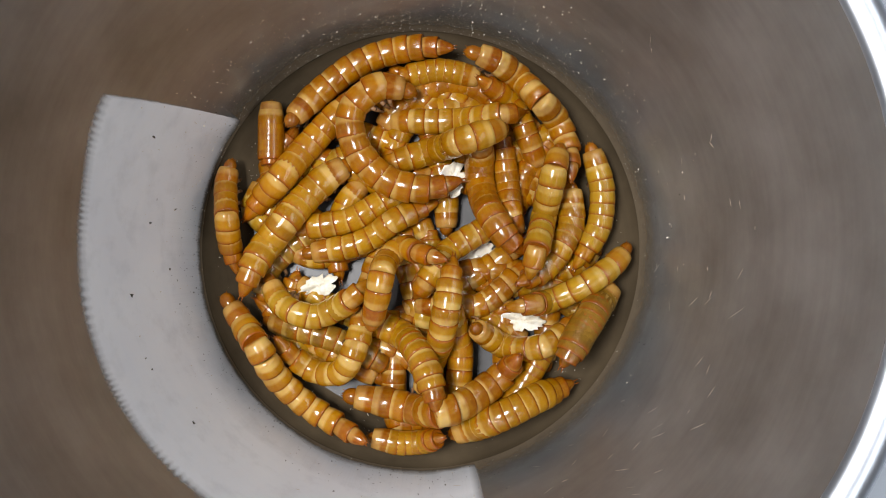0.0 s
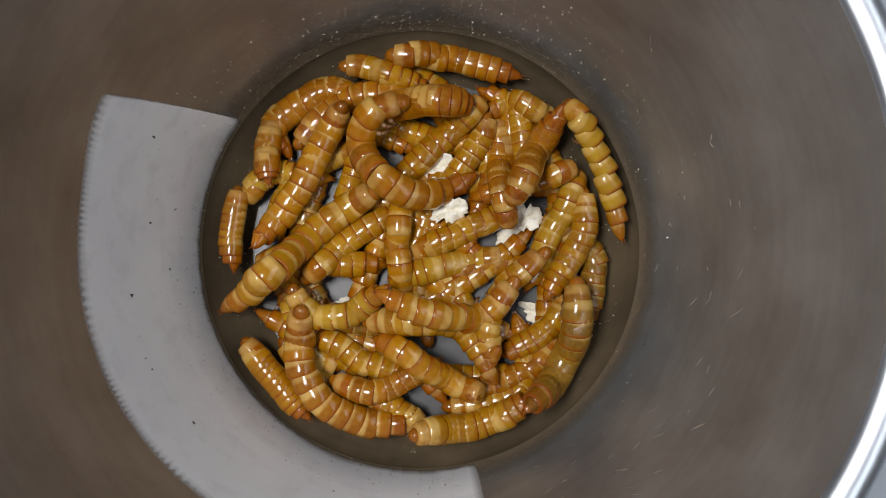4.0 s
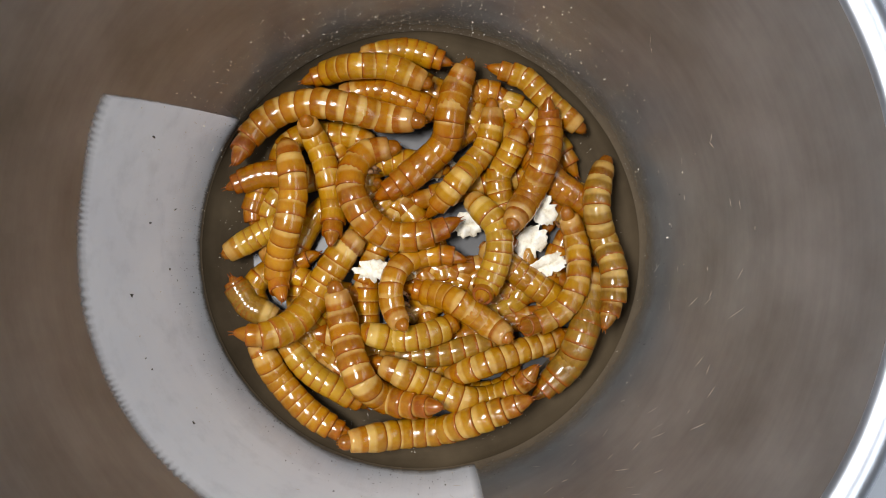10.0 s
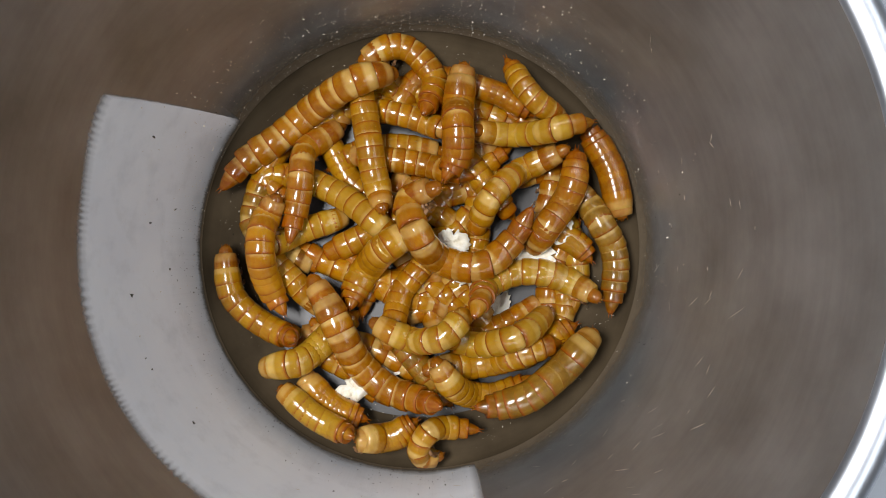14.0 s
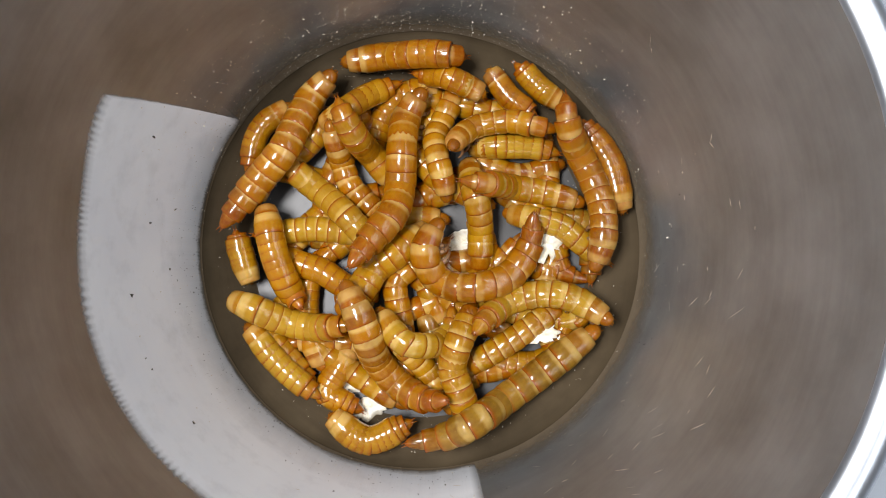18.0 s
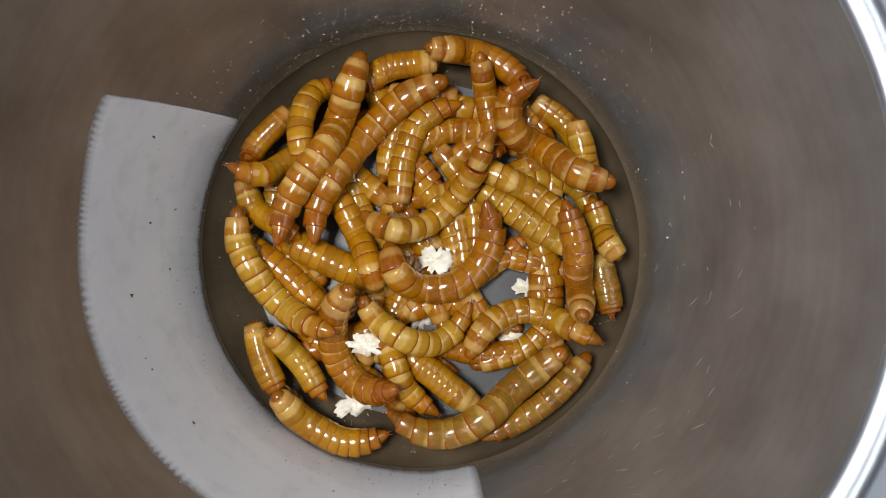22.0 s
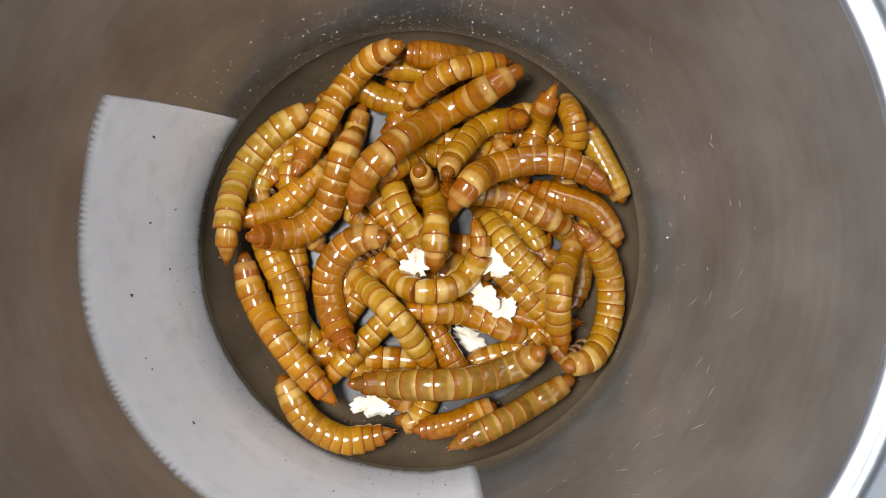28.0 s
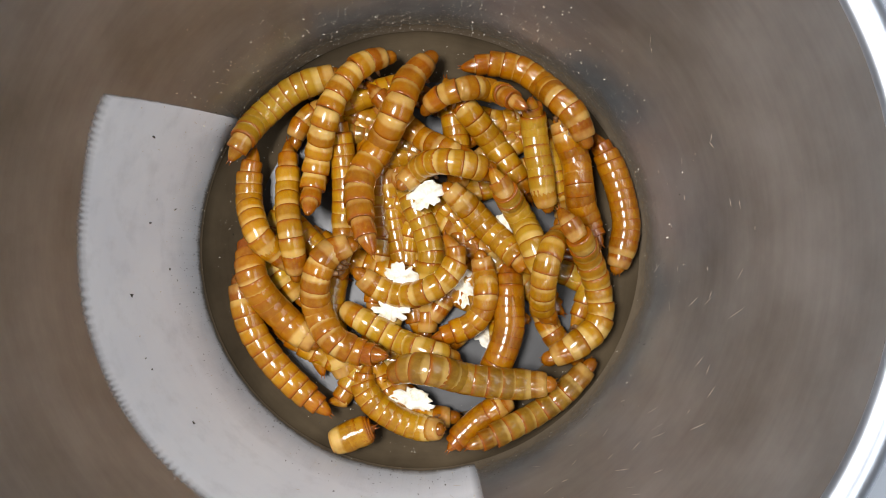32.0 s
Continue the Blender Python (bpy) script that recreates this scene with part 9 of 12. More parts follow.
    at(41, 21, 11,210,60,-19,178,70,-41,139,66,-57,100,50,-71,59,59,-93,21,49,-100,-22,59)
    at(41, 22, 32,206,43,-11,189,34,-48,159,30,-79,124,34,-102,90,58,-124,50,52,-127,5,61)
    at(41, 23, 59,191,51,16,172,57,-19,139,55,-54,108,52,-88,77,61,-104,54,74,-112,19,49)
    at(41, 24, 72,199,77,37,178,61,3,149,61,-30,121,53,-65,94,51,-91,60,54,-91,19,52)
    at(41, 25, 69,212,66,40,177,61,7,144,57,-29,115,47,-66,89,31,-94,52,37,-110,9,38)
    at(41, 28, 124,216,61,81,189,63,43,173,31,1,145,48,-28,119,87,-65,83,84,-80,39,56)
    at(41, 30, 73,224,58,34,201,46,8,170,69,-25,141,73,-62,113,67,-84,74,76,-91,32,55)
    at(41, 31, 46,235,55,3,209,55,-15,170,81,-43,138,59,-74,99,49,-84,51,54,-72,4,71)
    at(41, 32, 18,240,34,-12,203,54,-28,160,73,-49,125,42,-72,82,51,-70,34,70,-55,-9,81)
    at(42, 0, 132,-119,14,111,-105,14,91,-91,14,71,-77,14,51,-61,14,32,-46,14,13,-29,14)
    at(42, 1, 132,-119,14,111,-105,14,91,-91,14,71,-77,14,51,-61,14,32,-46,14,13,-29,14)
    at(42, 2, 11,-125,14,26,-112,14,44,-91,14,58,-66,14,66,-39,14,69,-11,14,64,17,14)
    at(42, 3, -15,-13,16,7,-1,27,30,13,30,54,27,30,77,41,30,100,55,26,122,69,16)
    at(42, 6, 18,-12,14,42,-10,14,64,-7,14,80,-4,14,101,1,14,121,14,14,141,29,14)
    at(42, 7, 31,12,16,54,3,27,79,-6,30,105,-14,30,132,-11,30,158,-5,26,183,0,16)
    at(42, 8, -48,22,14,-16,31,14,17,31,14,49,24,14,79,11,14,108,-5,14,130,-29,14)
    at(42, 9, -23,125,14,12,124,14,46,113,14,69,99,14,91,79,14,106,62,14,113,28,14)
    at(42, 10, 7,172,14,31,173,14,55,168,14,77,158,14,98,147,14,116,131,14,130,111,14)
    at(42, 11, -2,184,14,32,189,14,63,172,14,82,143,14,93,112,14,96,88,14,101,53,14)
    at(42, 12, 4,176,14,38,165,14,66,145,14,88,118,14,100,93,14,108,67,14,117,42,14)
    at(42, 13, 45,176,14,75,157,14,97,129,14,110,96,14,114,71,14,114,40,14,115,6,14)
    at(42, 14, 36,136,16,47,120,26,60,104,30,73,87,30,87,70,30,100,54,27,113,40,16)
    at(42, 17, 46,127,14,70,121,14,92,113,14,113,101,14,131,85,14,146,66,14,157,45,14)
    at(42, 18, 67,110,14,88,101,14,101,95,14,122,81,14,140,62,14,154,39,14,162,14,14)
    at(42, 19, 36,77,14,62,77,14,88,73,14,113,65,14,131,57,14,147,47,14,169,33,14)
    at(42, 20, 36,112,16,47,89,26,59,66,30,71,41,30,75,15,30,74,-12,32,74,-39,32)
    at(42, 21, 79,73,16,76,54,26,74,32,30,71,10,30,67,-12,30,64,-33,27,61,-53,16)
    at(42, 22, 39,61,14,45,36,14,51,11,14,54,-5,14,55,-28,14,50,-54,14,41,-79,14)
    at(42, 23, 28,128,14,11,111,14,-4,92,14,-12,70,14,-4,48,14,3,25,14,8,1,14)
    at(42, 24, 68,149,16,59,127,26,50,104,30,40,80,30,48,57,30,60,35,27,71,14,16)
    at(42, 25, 7,131,14,22,113,14,35,93,14,45,71,14,51,47,14,53,24,14,53,-1,14)
    at(42, 28, 110,134,14,91,115,14,72,95,14,54,76,14,37,56,14,20,35,14,3,14,14)
    at(42, 30, 39,95,14,47,85,14,56,73,14,65,51,14,71,28,14,73,4,14,70,-20,14)
    at(42, 31, 82,155,14,73,130,14,64,105,14,54,80,14,43,55,14,30,32,14,17,8,14)
    at(42, 32, -27,91,14,-6,81,14,14,67,14,31,50,14,48,33,14,61,13,14,71,-9,14)
    at(43, 0, 92,-36,14,100,-63,14,104,-91,14,104,-119,14,104,-147,14,97,-174,14,76,-192,14)
    at(43, 1, -30,-87,14,-15,-118,14,6,-146,14,31,-171,14,62,-188,14,96,-185,14,128,-173,14)
    at(43, 2, 145,-69,77,126,-88,83,108,-108,84,103,-133,72,106,-149,51,119,-163,32,142,-173,41)
    at(43, 3, 149,-106,14,145,-134,14,129,-156,14,103,-166,14,76,-175,14,48,-176,14,21,-168,14)
    at(43, 6, 211,-69,16,190,-83,26,169,-99,30,147,-114,30,121,-122,30,96,-130,27,73,-139,16)
    at(43, 7, 163,-57,14,154,-64,14,130,-78,14,104,-89,14,77,-95,14,49,-96,14,21,-91,14)
    at(43, 8, 202,-101,16,177,-108,26,151,-117,30,124,-126,30,96,-131,30,69,-135,27,43,-140,16)
    at(43, 9, 165,-86,14,141,-91,14,118,-93,14,94,-97,14,71,-106,14,49,-115,14,26,-121,14)
    at(43, 10, 158,-81,14,135,-87,14,111,-90,14,87,-95,14,65,-104,14,43,-113,14,19,-119,14)
    at(43, 11, 171,-110,41,144,-117,52,116,-125,53,87,-132,52,57,-136,50,32,-140,36,9,-145,18)
    at(43, 12, 147,-126,16,126,-130,26,104,-134,30,81,-138,30,58,-140,30,35,-141,27,15,-143,16)
    at(43, 13, 172,-89,14,159,-109,14,139,-122,14,117,-132,14,95,-141,14,75,-147,14,53,-154,14)
    at(43, 14, 152,-64,14,132,-79,14,111,-92,14,88,-102,14,64,-108,14,39,-109,14,14,-106,14)
    at(43, 17, 149,-92,14,132,-102,14,112,-111,14,94,-119,14,74,-128,14,54,-141,14,37,-148,14)
    at(43, 18, 128,-145,14,98,-150,14,77,-153,14,50,-152,14,20,-144,14,-8,-131,14,-32,-112,14)
    at(43, 19, 155,-94,40,135,-104,41,118,-114,31,98,-125,30,77,-132,30,56,-139,26,38,-146,16)
    at(43, 20, 180,-92,16,157,-100,26,132,-109,30,107,-120,30,84,-133,30,62,-147,27,41,-161,16)
    at(43, 21, 164,-93,16,143,-104,26,122,-117,30,100,-130,30,76,-138,30,52,-144,27,30,-150,18)
    at(43, 22, 144,-120,14,121,-128,14,96,-131,14,71,-131,14,47,-126,14,23,-118,14,1,-106,14)
    at(43, 23, 125,-138,16,104,-153,27,83,-171,30,60,-188,30,33,-193,30,6,-198,27,-20,-203,16)
    at(43, 24, 90,-193,16,63,-189,26,35,-187,30,6,-184,30,-17,-168,30,-32,-145,27,-50,-125,16)
    at(43, 25, 105,-173,16,78,-175,27,50,-180,30,22,-182,30,-5,-171,30,-28,-155,27,-52,-143,16)
    at(43, 28, 87,-195,30,73,-201,30,59,-208,30,44,-214,30,29,-218,30,13,-221,30,-3,-223,30)
    at(43, 30, 108,-188,33,95,-196,30,81,-204,30,68,-213,30,56,-223,30,44,-233,30,32,-243,30)
    at(43, 31, 107,-185,53,92,-194,51,81,-202,42,71,-210,31,58,-221,30,45,-232,30,32,-243,30)
    at(43, 32, 108,-188,31,95,-194,36,83,-202,33,71,-211,30,60,-221,30,49,-232,30,39,-243,30)
    at(44, 0, 4,-171,62,9,-157,32,18,-129,43,25,-109,71,31,-79,86,36,-45,80,40,-14,66)
    at(44, 1, 4,-184,16,16,-153,30,26,-128,50,31,-111,81,37,-79,87,42,-52,66,45,-33,37)
    at(44, 2, 39,-203,14,71,-190,14,100,-171,14,112,-138,14,113,-103,14,107,-69,14,95,-36,14)
    at(44, 3, 25,-213,14,61,-206,14,95,-193,14,118,-174,14,126,-144,14,121,-107,14,110,-72,14)
    at(44, 6, 39,-163,14,63,-165,14,84,-173,14,113,-183,14,139,-164,14,143,-132,14,130,-99,14)
    at(44, 7, 1,-138,14,28,-154,14,50,-163,14,84,-168,14,115,-155,14,133,-126,14,137,-92,14)
    at(44, 8, -47,-152,14,-13,-168,14,21,-175,14,58,-174,14,90,-173,14,116,-160,14,134,-128,14)
    at(44, 9, -54,-110,14,-27,-133,14,4,-148,14,39,-155,14,74,-158,14,107,-150,14,133,-126,14)
    at(44, 10, -38,-94,14,-18,-124,14,6,-149,14,35,-169,14,67,-182,14,101,-175,14,121,-147,14)
    at(44, 11, -17,-123,14,-17,-158,14,-16,-194,14,-10,-215,14,5,-215,14,30,-213,14,38,-212,14)
    at(44, 12, -36,-75,14,-30,-109,14,-18,-142,14,-2,-174,14,21,-200,14,53,-208,14,86,-197,14)
    at(44, 13, -35,-85,14,-28,-120,14,-17,-153,14,-2,-184,14,21,-210,14,54,-208,14,86,-197,14)
    at(44, 14, 19,-136,75,33,-158,72,46,-172,54,63,-180,35,89,-182,30,114,-173,31,135,-160,39)
    at(44, 17, -35,-122,14,-17,-146,14,6,-167,14,32,-183,14,58,-188,14,78,-182,14,107,-172,14)
    at(44, 18, -55,-161,14,-32,-168,14,-8,-171,14,16,-169,14,40,-167,14,63,-160,14,85,-149,14)
    at(44, 19, -17,-137,16,-17,-113,26,-18,-88,30,-16,-63,30,8,-53,30,32,-44,27,54,-35,16)
    at(44, 20, -47,-116,16,-33,-97,26,-18,-77,30,-3,-57,30,22,-51,30,47,-47,27,70,-42,16)
    at(44, 21, 4,-145,16,-7,-127,26,-19,-109,30,-30,-90,30,-13,-74,30,3,-58,27,17,-44,16)
    at(44, 22, -73,-141,14,-65,-129,14,-59,-120,14,-46,-100,14,-34,-80,14,-22,-59,14,-10,-38,14)
    at(44, 23, -16,-180,14,-35,-151,14,-48,-130,14,-60,-103,14,-68,-70,14,-69,-36,14,-63,-2,14)
    at(44, 24, -17,-176,14,-29,-146,14,-39,-116,14,-45,-84,14,-46,-52,14,-43,-21,14,-33,10,14)
    at(44, 25, -54,-200,14,-30,-204,14,-8,-192,14,8,-174,14,21,-152,14,31,-130,14,39,-106,14)
    at(44, 28, -28,-213,14,-6,-215,14,7,-191,14,14,-161,14,19,-130,14,22,-99,14,23,-68,14)
    at(44, 30, 38,-212,14,11,-203,14,-15,-186,14,-34,-161,14,-48,-133,14,-57,-104,14,-62,-73,14)
    at(44, 31, 39,-204,14,8,-208,14,-23,-208,14,-46,-187,14,-59,-158,14,-66,-128,14,-69,-97,14)
    at(44, 32, 25,-220,46,6,-221,32,-17,-215,30,-38,-204,31,-57,-190,31,-69,-170,30,-65,-147,30)
    at(45, 0, -79,-79,16,-52,-93,28,-24,-106,33,-9,-117,59,3,-133,78,14,-161,88,21,-191,91)
    at(45, 1, -49,-72,41,-32,-96,37,-13,-118,38,-2,-130,64,7,-156,59,12,-186,60,18,-213,70)
    at(45, 2, -44,-73,47,-28,-97,40,-12,-120,32,3,-146,30,7,-175,33,11,-192,56,15,-211,77)
    at(45, 3, -78,-81,41,-46,-81,67,-11,-83,89,13,-86,62,39,-95,32,59,-131,30,81,-167,30)
    at(45, 6, -63,-118,52,-34,-115,34,0,-112,30,34,-107,31,60,-117,50,79,-137,69,99,-164,64)
    at(45, 7, -78,-125,41,-41,-127,30,-3,-123,30,34,-112,30,70,-115,39,87,-145,50,122,-153,36)
    at(45, 8, -83,-131,56,-47,-127,66,-11,-124,56,22,-119,39,55,-126,52,83,-140,70,119,-150,63)
    at(45, 9, -71,-132,46,-41,-138,51,-12,-146,56,15,-160,64,43,-171,65,67,-174,47,94,-174,33)
    at(45, 10, -57,-138,49,-21,-153,52,13,-169,45,48,-184,46,83,-186,32,117,-172,42,140,-144,56)
    at(45, 11, -16,-153,37,8,-163,43,32,-172,49,57,-181,50,79,-187,36,104,-183,30,129,-174,30)
    at(45, 12, 18,-131,51,31,-155,53,45,-173,38,69,-182,30,96,-181,30,121,-168,31,142,-153,39)
    at(45, 13, 39,-139,42,47,-161,46,59,-180,37,81,-188,30,106,-188,30,129,-180,30,150,-167,30)
    at(45, 14, 6,-150,45,34,-146,42,62,-144,31,90,-139,35,113,-131,53,140,-122,56,167,-116,45)
    at(45, 17, 67,-223,29,57,-198,34,45,-172,40,39,-149,54,49,-124,64,58,-102,52,67,-84,32)
    at(45, 18, 65,-225,24,57,-201,41,48,-174,53,39,-146,54,45,-119,62,56,-93,50,65,-69,33)
    at(45, 19, 60,-227,22,56,-206,40,52,-183,56,46,-155,53,49,-127,56,54,-100,55,59,-74,44)
    at(45, 20, 67,-222,41,58,-199,51,49,-177,62,39,-155,53,46,-131,47,57,-107,46,67,-83,38)
    at(45, 21, 56,-224,16,48,-206,26,38,-187,31,31,-169,41,26,-148,47,21,-128,39,16,-110,27)
    at(45, 22, 67,-195,30,50,-183,30,34,-171,30,19,-158,30,3,-146,30,-12,-134,26,-26,-124,16)
    at(45, 23, 81,-157,14,58,-161,14,34,-160,14,10,-155,14,-13,-150,14,-36,-142,14,-57,-130,14)
    at(45, 24, 83,-189,38,64,-174,50,44,-160,43,24,-146,31,3,-129,30,-18,-112,34,-39,-95,36)
    at(45, 25, 123,-155,14,150,-154,14,170,-132,14,177,-109,14,156,-81,14,131,-56,14,104,-34,14)
    at(45, 28, 173,-144,64,205,-135,49,225,-109,31,234,-71,30,231,-32,35,215,-1,51,188,25,59)
    at(45, 30, 176,-139,44,202,-146,42,222,-127,31,234,-99,30,227,-71,39,219,-44,50,210,-15,51)
    at(45, 31, 175,-145,51,209,-134,40,229,-103,30,231,-65,33,220,-32,49,206,-2,70,190,23,95)
    at(45, 32, 150,-140,30,189,-120,38,220,-91,31,217,-48,37,202,-13,60,186,10,96,164,43,88)
    at(46, 0, 234,-50,30,222,-65,35,213,-74,50,203,-88,60,192,-103,67,182,-119,74,172,-136,73)
    at(46, 1, 234,-57,30,217,-69,38,202,-78,54,185,-93,57,172,-111,55,164,-129,43,157,-147,31)
    at(46, 2, 203,-70,48,200,-88,42,195,-106,45,191,-124,41,186,-140,32,179,-157,30,171,-174,30)
    at(46, 3, 191,-56,57,187,-85,58,182,-112,51,176,-134,34,164,-159,33,147,-174,51,126,-191,59)
    at(46, 6, 180,-29,68,191,-66,70,191,-102,54,180,-135,35,158,-165,39,144,-174,75,129,-185,105)
    at(46, 7, 198,-29,81,201,-66,69,201,-99,47,189,-133,32,163,-162,30,138,-181,52,118,-196,75)
    at(46, 8, 192,-43,30,192,-74,37,189,-102,52,181,-132,47,168,-157,32,146,-180,30,122,-202,30)
    at(46, 9, 199,-57,30,200,-84,31,198,-110,38,187,-135,42,174,-157,32,153,-174,30,129,-188,30)
    at(46, 10, 216,-29,30,211,-58,34,204,-85,42,194,-113,45,184,-139,34,165,-161,30,143,-181,30)
    at(46, 11, 217,12,48,221,-19,31,219,-56,30,213,-92,31,198,-119,50,177,-146,48,155,-173,46)
    at(46, 12, 220,20,30,223,-20,30,222,-60,32,211,-97,39,192,-131,31,172,-165,30,157,-202,30)
    at(46, 13, 212,24,78,215,-24,62,213,-74,60,195,-115,49,162,-150,51,124,-180,59,97,-220,45)
    at(46, 14, 210,-104,49,191,-124,60,174,-145,54,153,-162,62,130,-179,62,102,-189,58,72,-191,62)
    at(46, 17, 213,-105,30,183,-136,30,150,-162,30,115,-186,32,83,-201,54,50,-222,61,18,-249,54)
    at(46, 18, 219,-98,30,180,-129,30,141,-159,30,101,-187,39,69,-206,69,32,-228,49,-16,-236,53)
    at(46, 19, 204,-112,38,166,-143,51,131,-176,35,92,-203,47,53,-217,70,13,-231,42,-36,-236,54)
    at(46, 20, 205,-105,32,159,-137,31,115,-171,34,81,-196,70,42,-220,65,1,-237,33,-49,-232,53)
    at(46, 21, 169,-125,45,128,-152,31,88,-180,39,57,-196,76,14,-213,78,-17,-220,40,-64,-207,39)
    at(46, 22, 176,-125,42,143,-151,31,109,-178,35,79,-203,56,43,-224,45,0,-224,43,-37,-201,39)
    at(46, 23, 135,-159,42,101,-190,45,63,-216,42,26,-224,61,-5,-221,53,-45,-208,36,-85,-187,41)
    at(46, 24, 150,-154,30,113,-182,48,76,-206,62,40,-226,34,-9,-224,30,-55,-203,32,-91,-172,49)
    at(46, 25, 121,-162,46,101,-181,65,79,-205,58,51,-222,56,23,-229,38,-7,-222,40,-33,-206,51)
    at(46, 28, 147,-124,59,119,-145,34,78,-159,42,38,-165,58,-4,-166,51,-44,-167,32,-84,-165,48)
    at(46, 30, 159,-137,69,125,-153,49,85,-163,44,43,-166,42,8,-161,61,-29,-160,39,-70,-165,50)
    at(46, 31, 133,-164,63,88,-158,73,47,-149,64,6,-141,78,-29,-143,49,-65,-165,35,-71,-207,43)
    at(46, 32, 161,-165,53,124,-166,47,86,-163,53,50,-157,56,20,-147,77,-13,-145,66,-37,-159,41)
    at(47, 0, 186,76,30,187,50,30,185,26,33,174,4,41,160,-17,40,141,-33,47,120,-43,57)
    at(47, 1, 204,67,44,200,44,40,193,21,32,178,2,30,160,-15,30,139,-28,30,115,-36,30)
    at(47, 2, 201,54,14,200,35,14,196,17,14,180,-1,14,160,-14,14,138,-26,14,116,-36,14)
    at(47, 3, 206,62,30,206,39,30,204,17,30,195,-3,30,183,-22,30,172,-40,27,161,-59,21)
    at(47, 6, 186,76,30,191,50,34,191,25,39,181,3,31,166,-17,38,153,-36,51,140,-56,61)
    at(47, 7, 192,69,30,196,48,30,199,26,32,198,7,40,197,-14,44,196,-34,52,197,-53,43)
    at(47, 8, 182,87,58,190,66,47,198,48,32,200,23,30,199,-2,33,196,-21,48,197,-45,44)
    at(47, 9, 124,96,14,149,74,14,167,46,14,177,14,14,173,-19,14,160,-50,14,140,-77,14)
    at(47, 10, 79,2,16,95,-12,27,114,-26,30,133,-40,30,153,-54,30,172,-67,26,191,-78,16)
    at(47, 11, 53,18,16,76,3,27,99,-13,30,124,-30,30,147,-45,37,168,-60,43,191,-75,33)
    at(47, 12, 94,-4,16,109,-18,27,126,-32,30,144,-47,30,162,-62,30,179,-76,26,195,-89,16)
    at(47, 13, 81,-42,16,102,-51,27,125,-60,30,148,-70,30,171,-81,30,193,-92,26,214,-102,16)
    at(47, 14, 118,-140,16,127,-134,25,137,-127,30,149,-120,30,161,-113,30,173,-105,30,185,-98,30)
    at(47, 17, 59,-161,16,78,-153,27,99,-145,30,121,-137,30,140,-122,30,157,-108,26,174,-95,16)
    at(47, 18, 68,-129,14,92,-138,14,116,-144,14,142,-144,14,164,-133,14,175,-110,14,180,-85,14)
    at(47, 19, 142,-144,16,147,-135,25,153,-126,30,161,-116,30,169,-105,30,177,-95,30,185,-84,30)
    at(47, 20, 66,-129,14,90,-134,14,116,-136,14,141,-131,14,161,-117,14,168,-103,14,179,-92,14)
    at(47, 21, 66,-137,59,73,-106,41,95,-81,30,130,-71,33,163,-83,44,193,-104,49,219,-126,34)
    at(47, 22, 60,-133,32,75,-104,40,100,-84,31,133,-77,30,164,-87,34,186,-99,55,216,-114,51)
    at(47, 23, 53,-154,30,68,-123,30,89,-99,37,121,-91,34,152,-100,38,179,-116,48,209,-131,53)
    at(47, 24, 52,-162,80,65,-138,60,85,-115,44,118,-106,40,153,-107,31,186,-113,42,219,-119,31)
    at(47, 25, 62,-140,69,85,-117,52,112,-98,35,146,-82,35,166,-81,65,197,-95,63,221,-115,42)
    at(47, 28, 61,13,16,79,-6,27,99,-26,30,119,-47,30,140,-67,30,160,-87,26,179,-105,16)
    at(47, 30, 35,28,16,57,13,27,81,-4,30,105,-20,33,130,-31,39,156,-41,28,181,-50,16)
    at(47, 31, 24,20,37,48,10,49,74,0,50,99,-13,46,118,-34,52,135,-49,38,151,-63,18)
    at(47, 32, 32,74,45,50,57,40,67,41,31,84,23,30,101,6,35,118,-12,44,135,-29,40)
    at(48, 0, 122,-30,14,144,-42,14,166,-55,14,187,-69,14,198,-84,14,192,-97,14,182,-114,14)
    at(48, 1, 142,-36,14,162,-51,14,181,-68,14,196,-89,14,187,-105,14,175,-125,14,162,-141,14)
    at(48, 2, 241,13,30,239,0,30,236,-12,30,234,-25,30,233,-38,30,231,-51,30,230,-64,30)
    at(48, 3, 152,13,14,177,7,14,202,-1,14,215,-14,14,212,-34,14,208,-56,14,200,-79,14)
    at(48, 6, 227,80,53,224,55,34,220,23,30,225,-10,30,227,-42,34,225,-74,41,226,-105,32)
    at(48, 7, 227,94,55,227,64,37,224,31,48,226,-2,50,232,-35,40,231,-70,31,226,-105,30)
    at(48, 8, 217,94,54,228,64,36,235,29,30,235,-8,30,231,-45,31,222,-76,47,213,-103,70)
    at(48, 9, 234,76,30,224,44,30,219,12,30,219,-21,34,218,-49,51,223,-82,50,231,-111,40)
    at(48, 10, 231,111,31,218,78,45,214,44,54,224,10,41,233,-24,54,233,-61,56,220,-97,65)
    at(48, 11, 224,125,30,222,90,35,222,58,50,223,30,71,227,-3,71,231,-35,58,232,-70,56)
    at(48, 12, 193,111,30,225,92,30,243,60,32,245,26,46,240,-10,54,233,-47,58,227,-83,64)
    at(48, 13, 186,160,30,217,123,32,228,80,53,234,32,59,239,-11,40,237,-59,32,224,-104,43)
    at(48, 14, 193,76,30,209,52,31,221,29,40,235,6,32,241,-21,30,238,-50,30,234,-77,30)
    at(48, 17, 220,-8,30,223,-16,30,227,-24,30,230,-32,30,234,-40,30,237,-49,30,241,-57,30)
    at(48, 18, 144,37,14,170,36,14,196,33,14,214,25,14,215,8,14,214,-15,14,212,-39,14)
    at(48, 19, 206,69,30,213,56,30,219,44,30,225,31,30,231,18,30,236,5,30,241,-8,30)
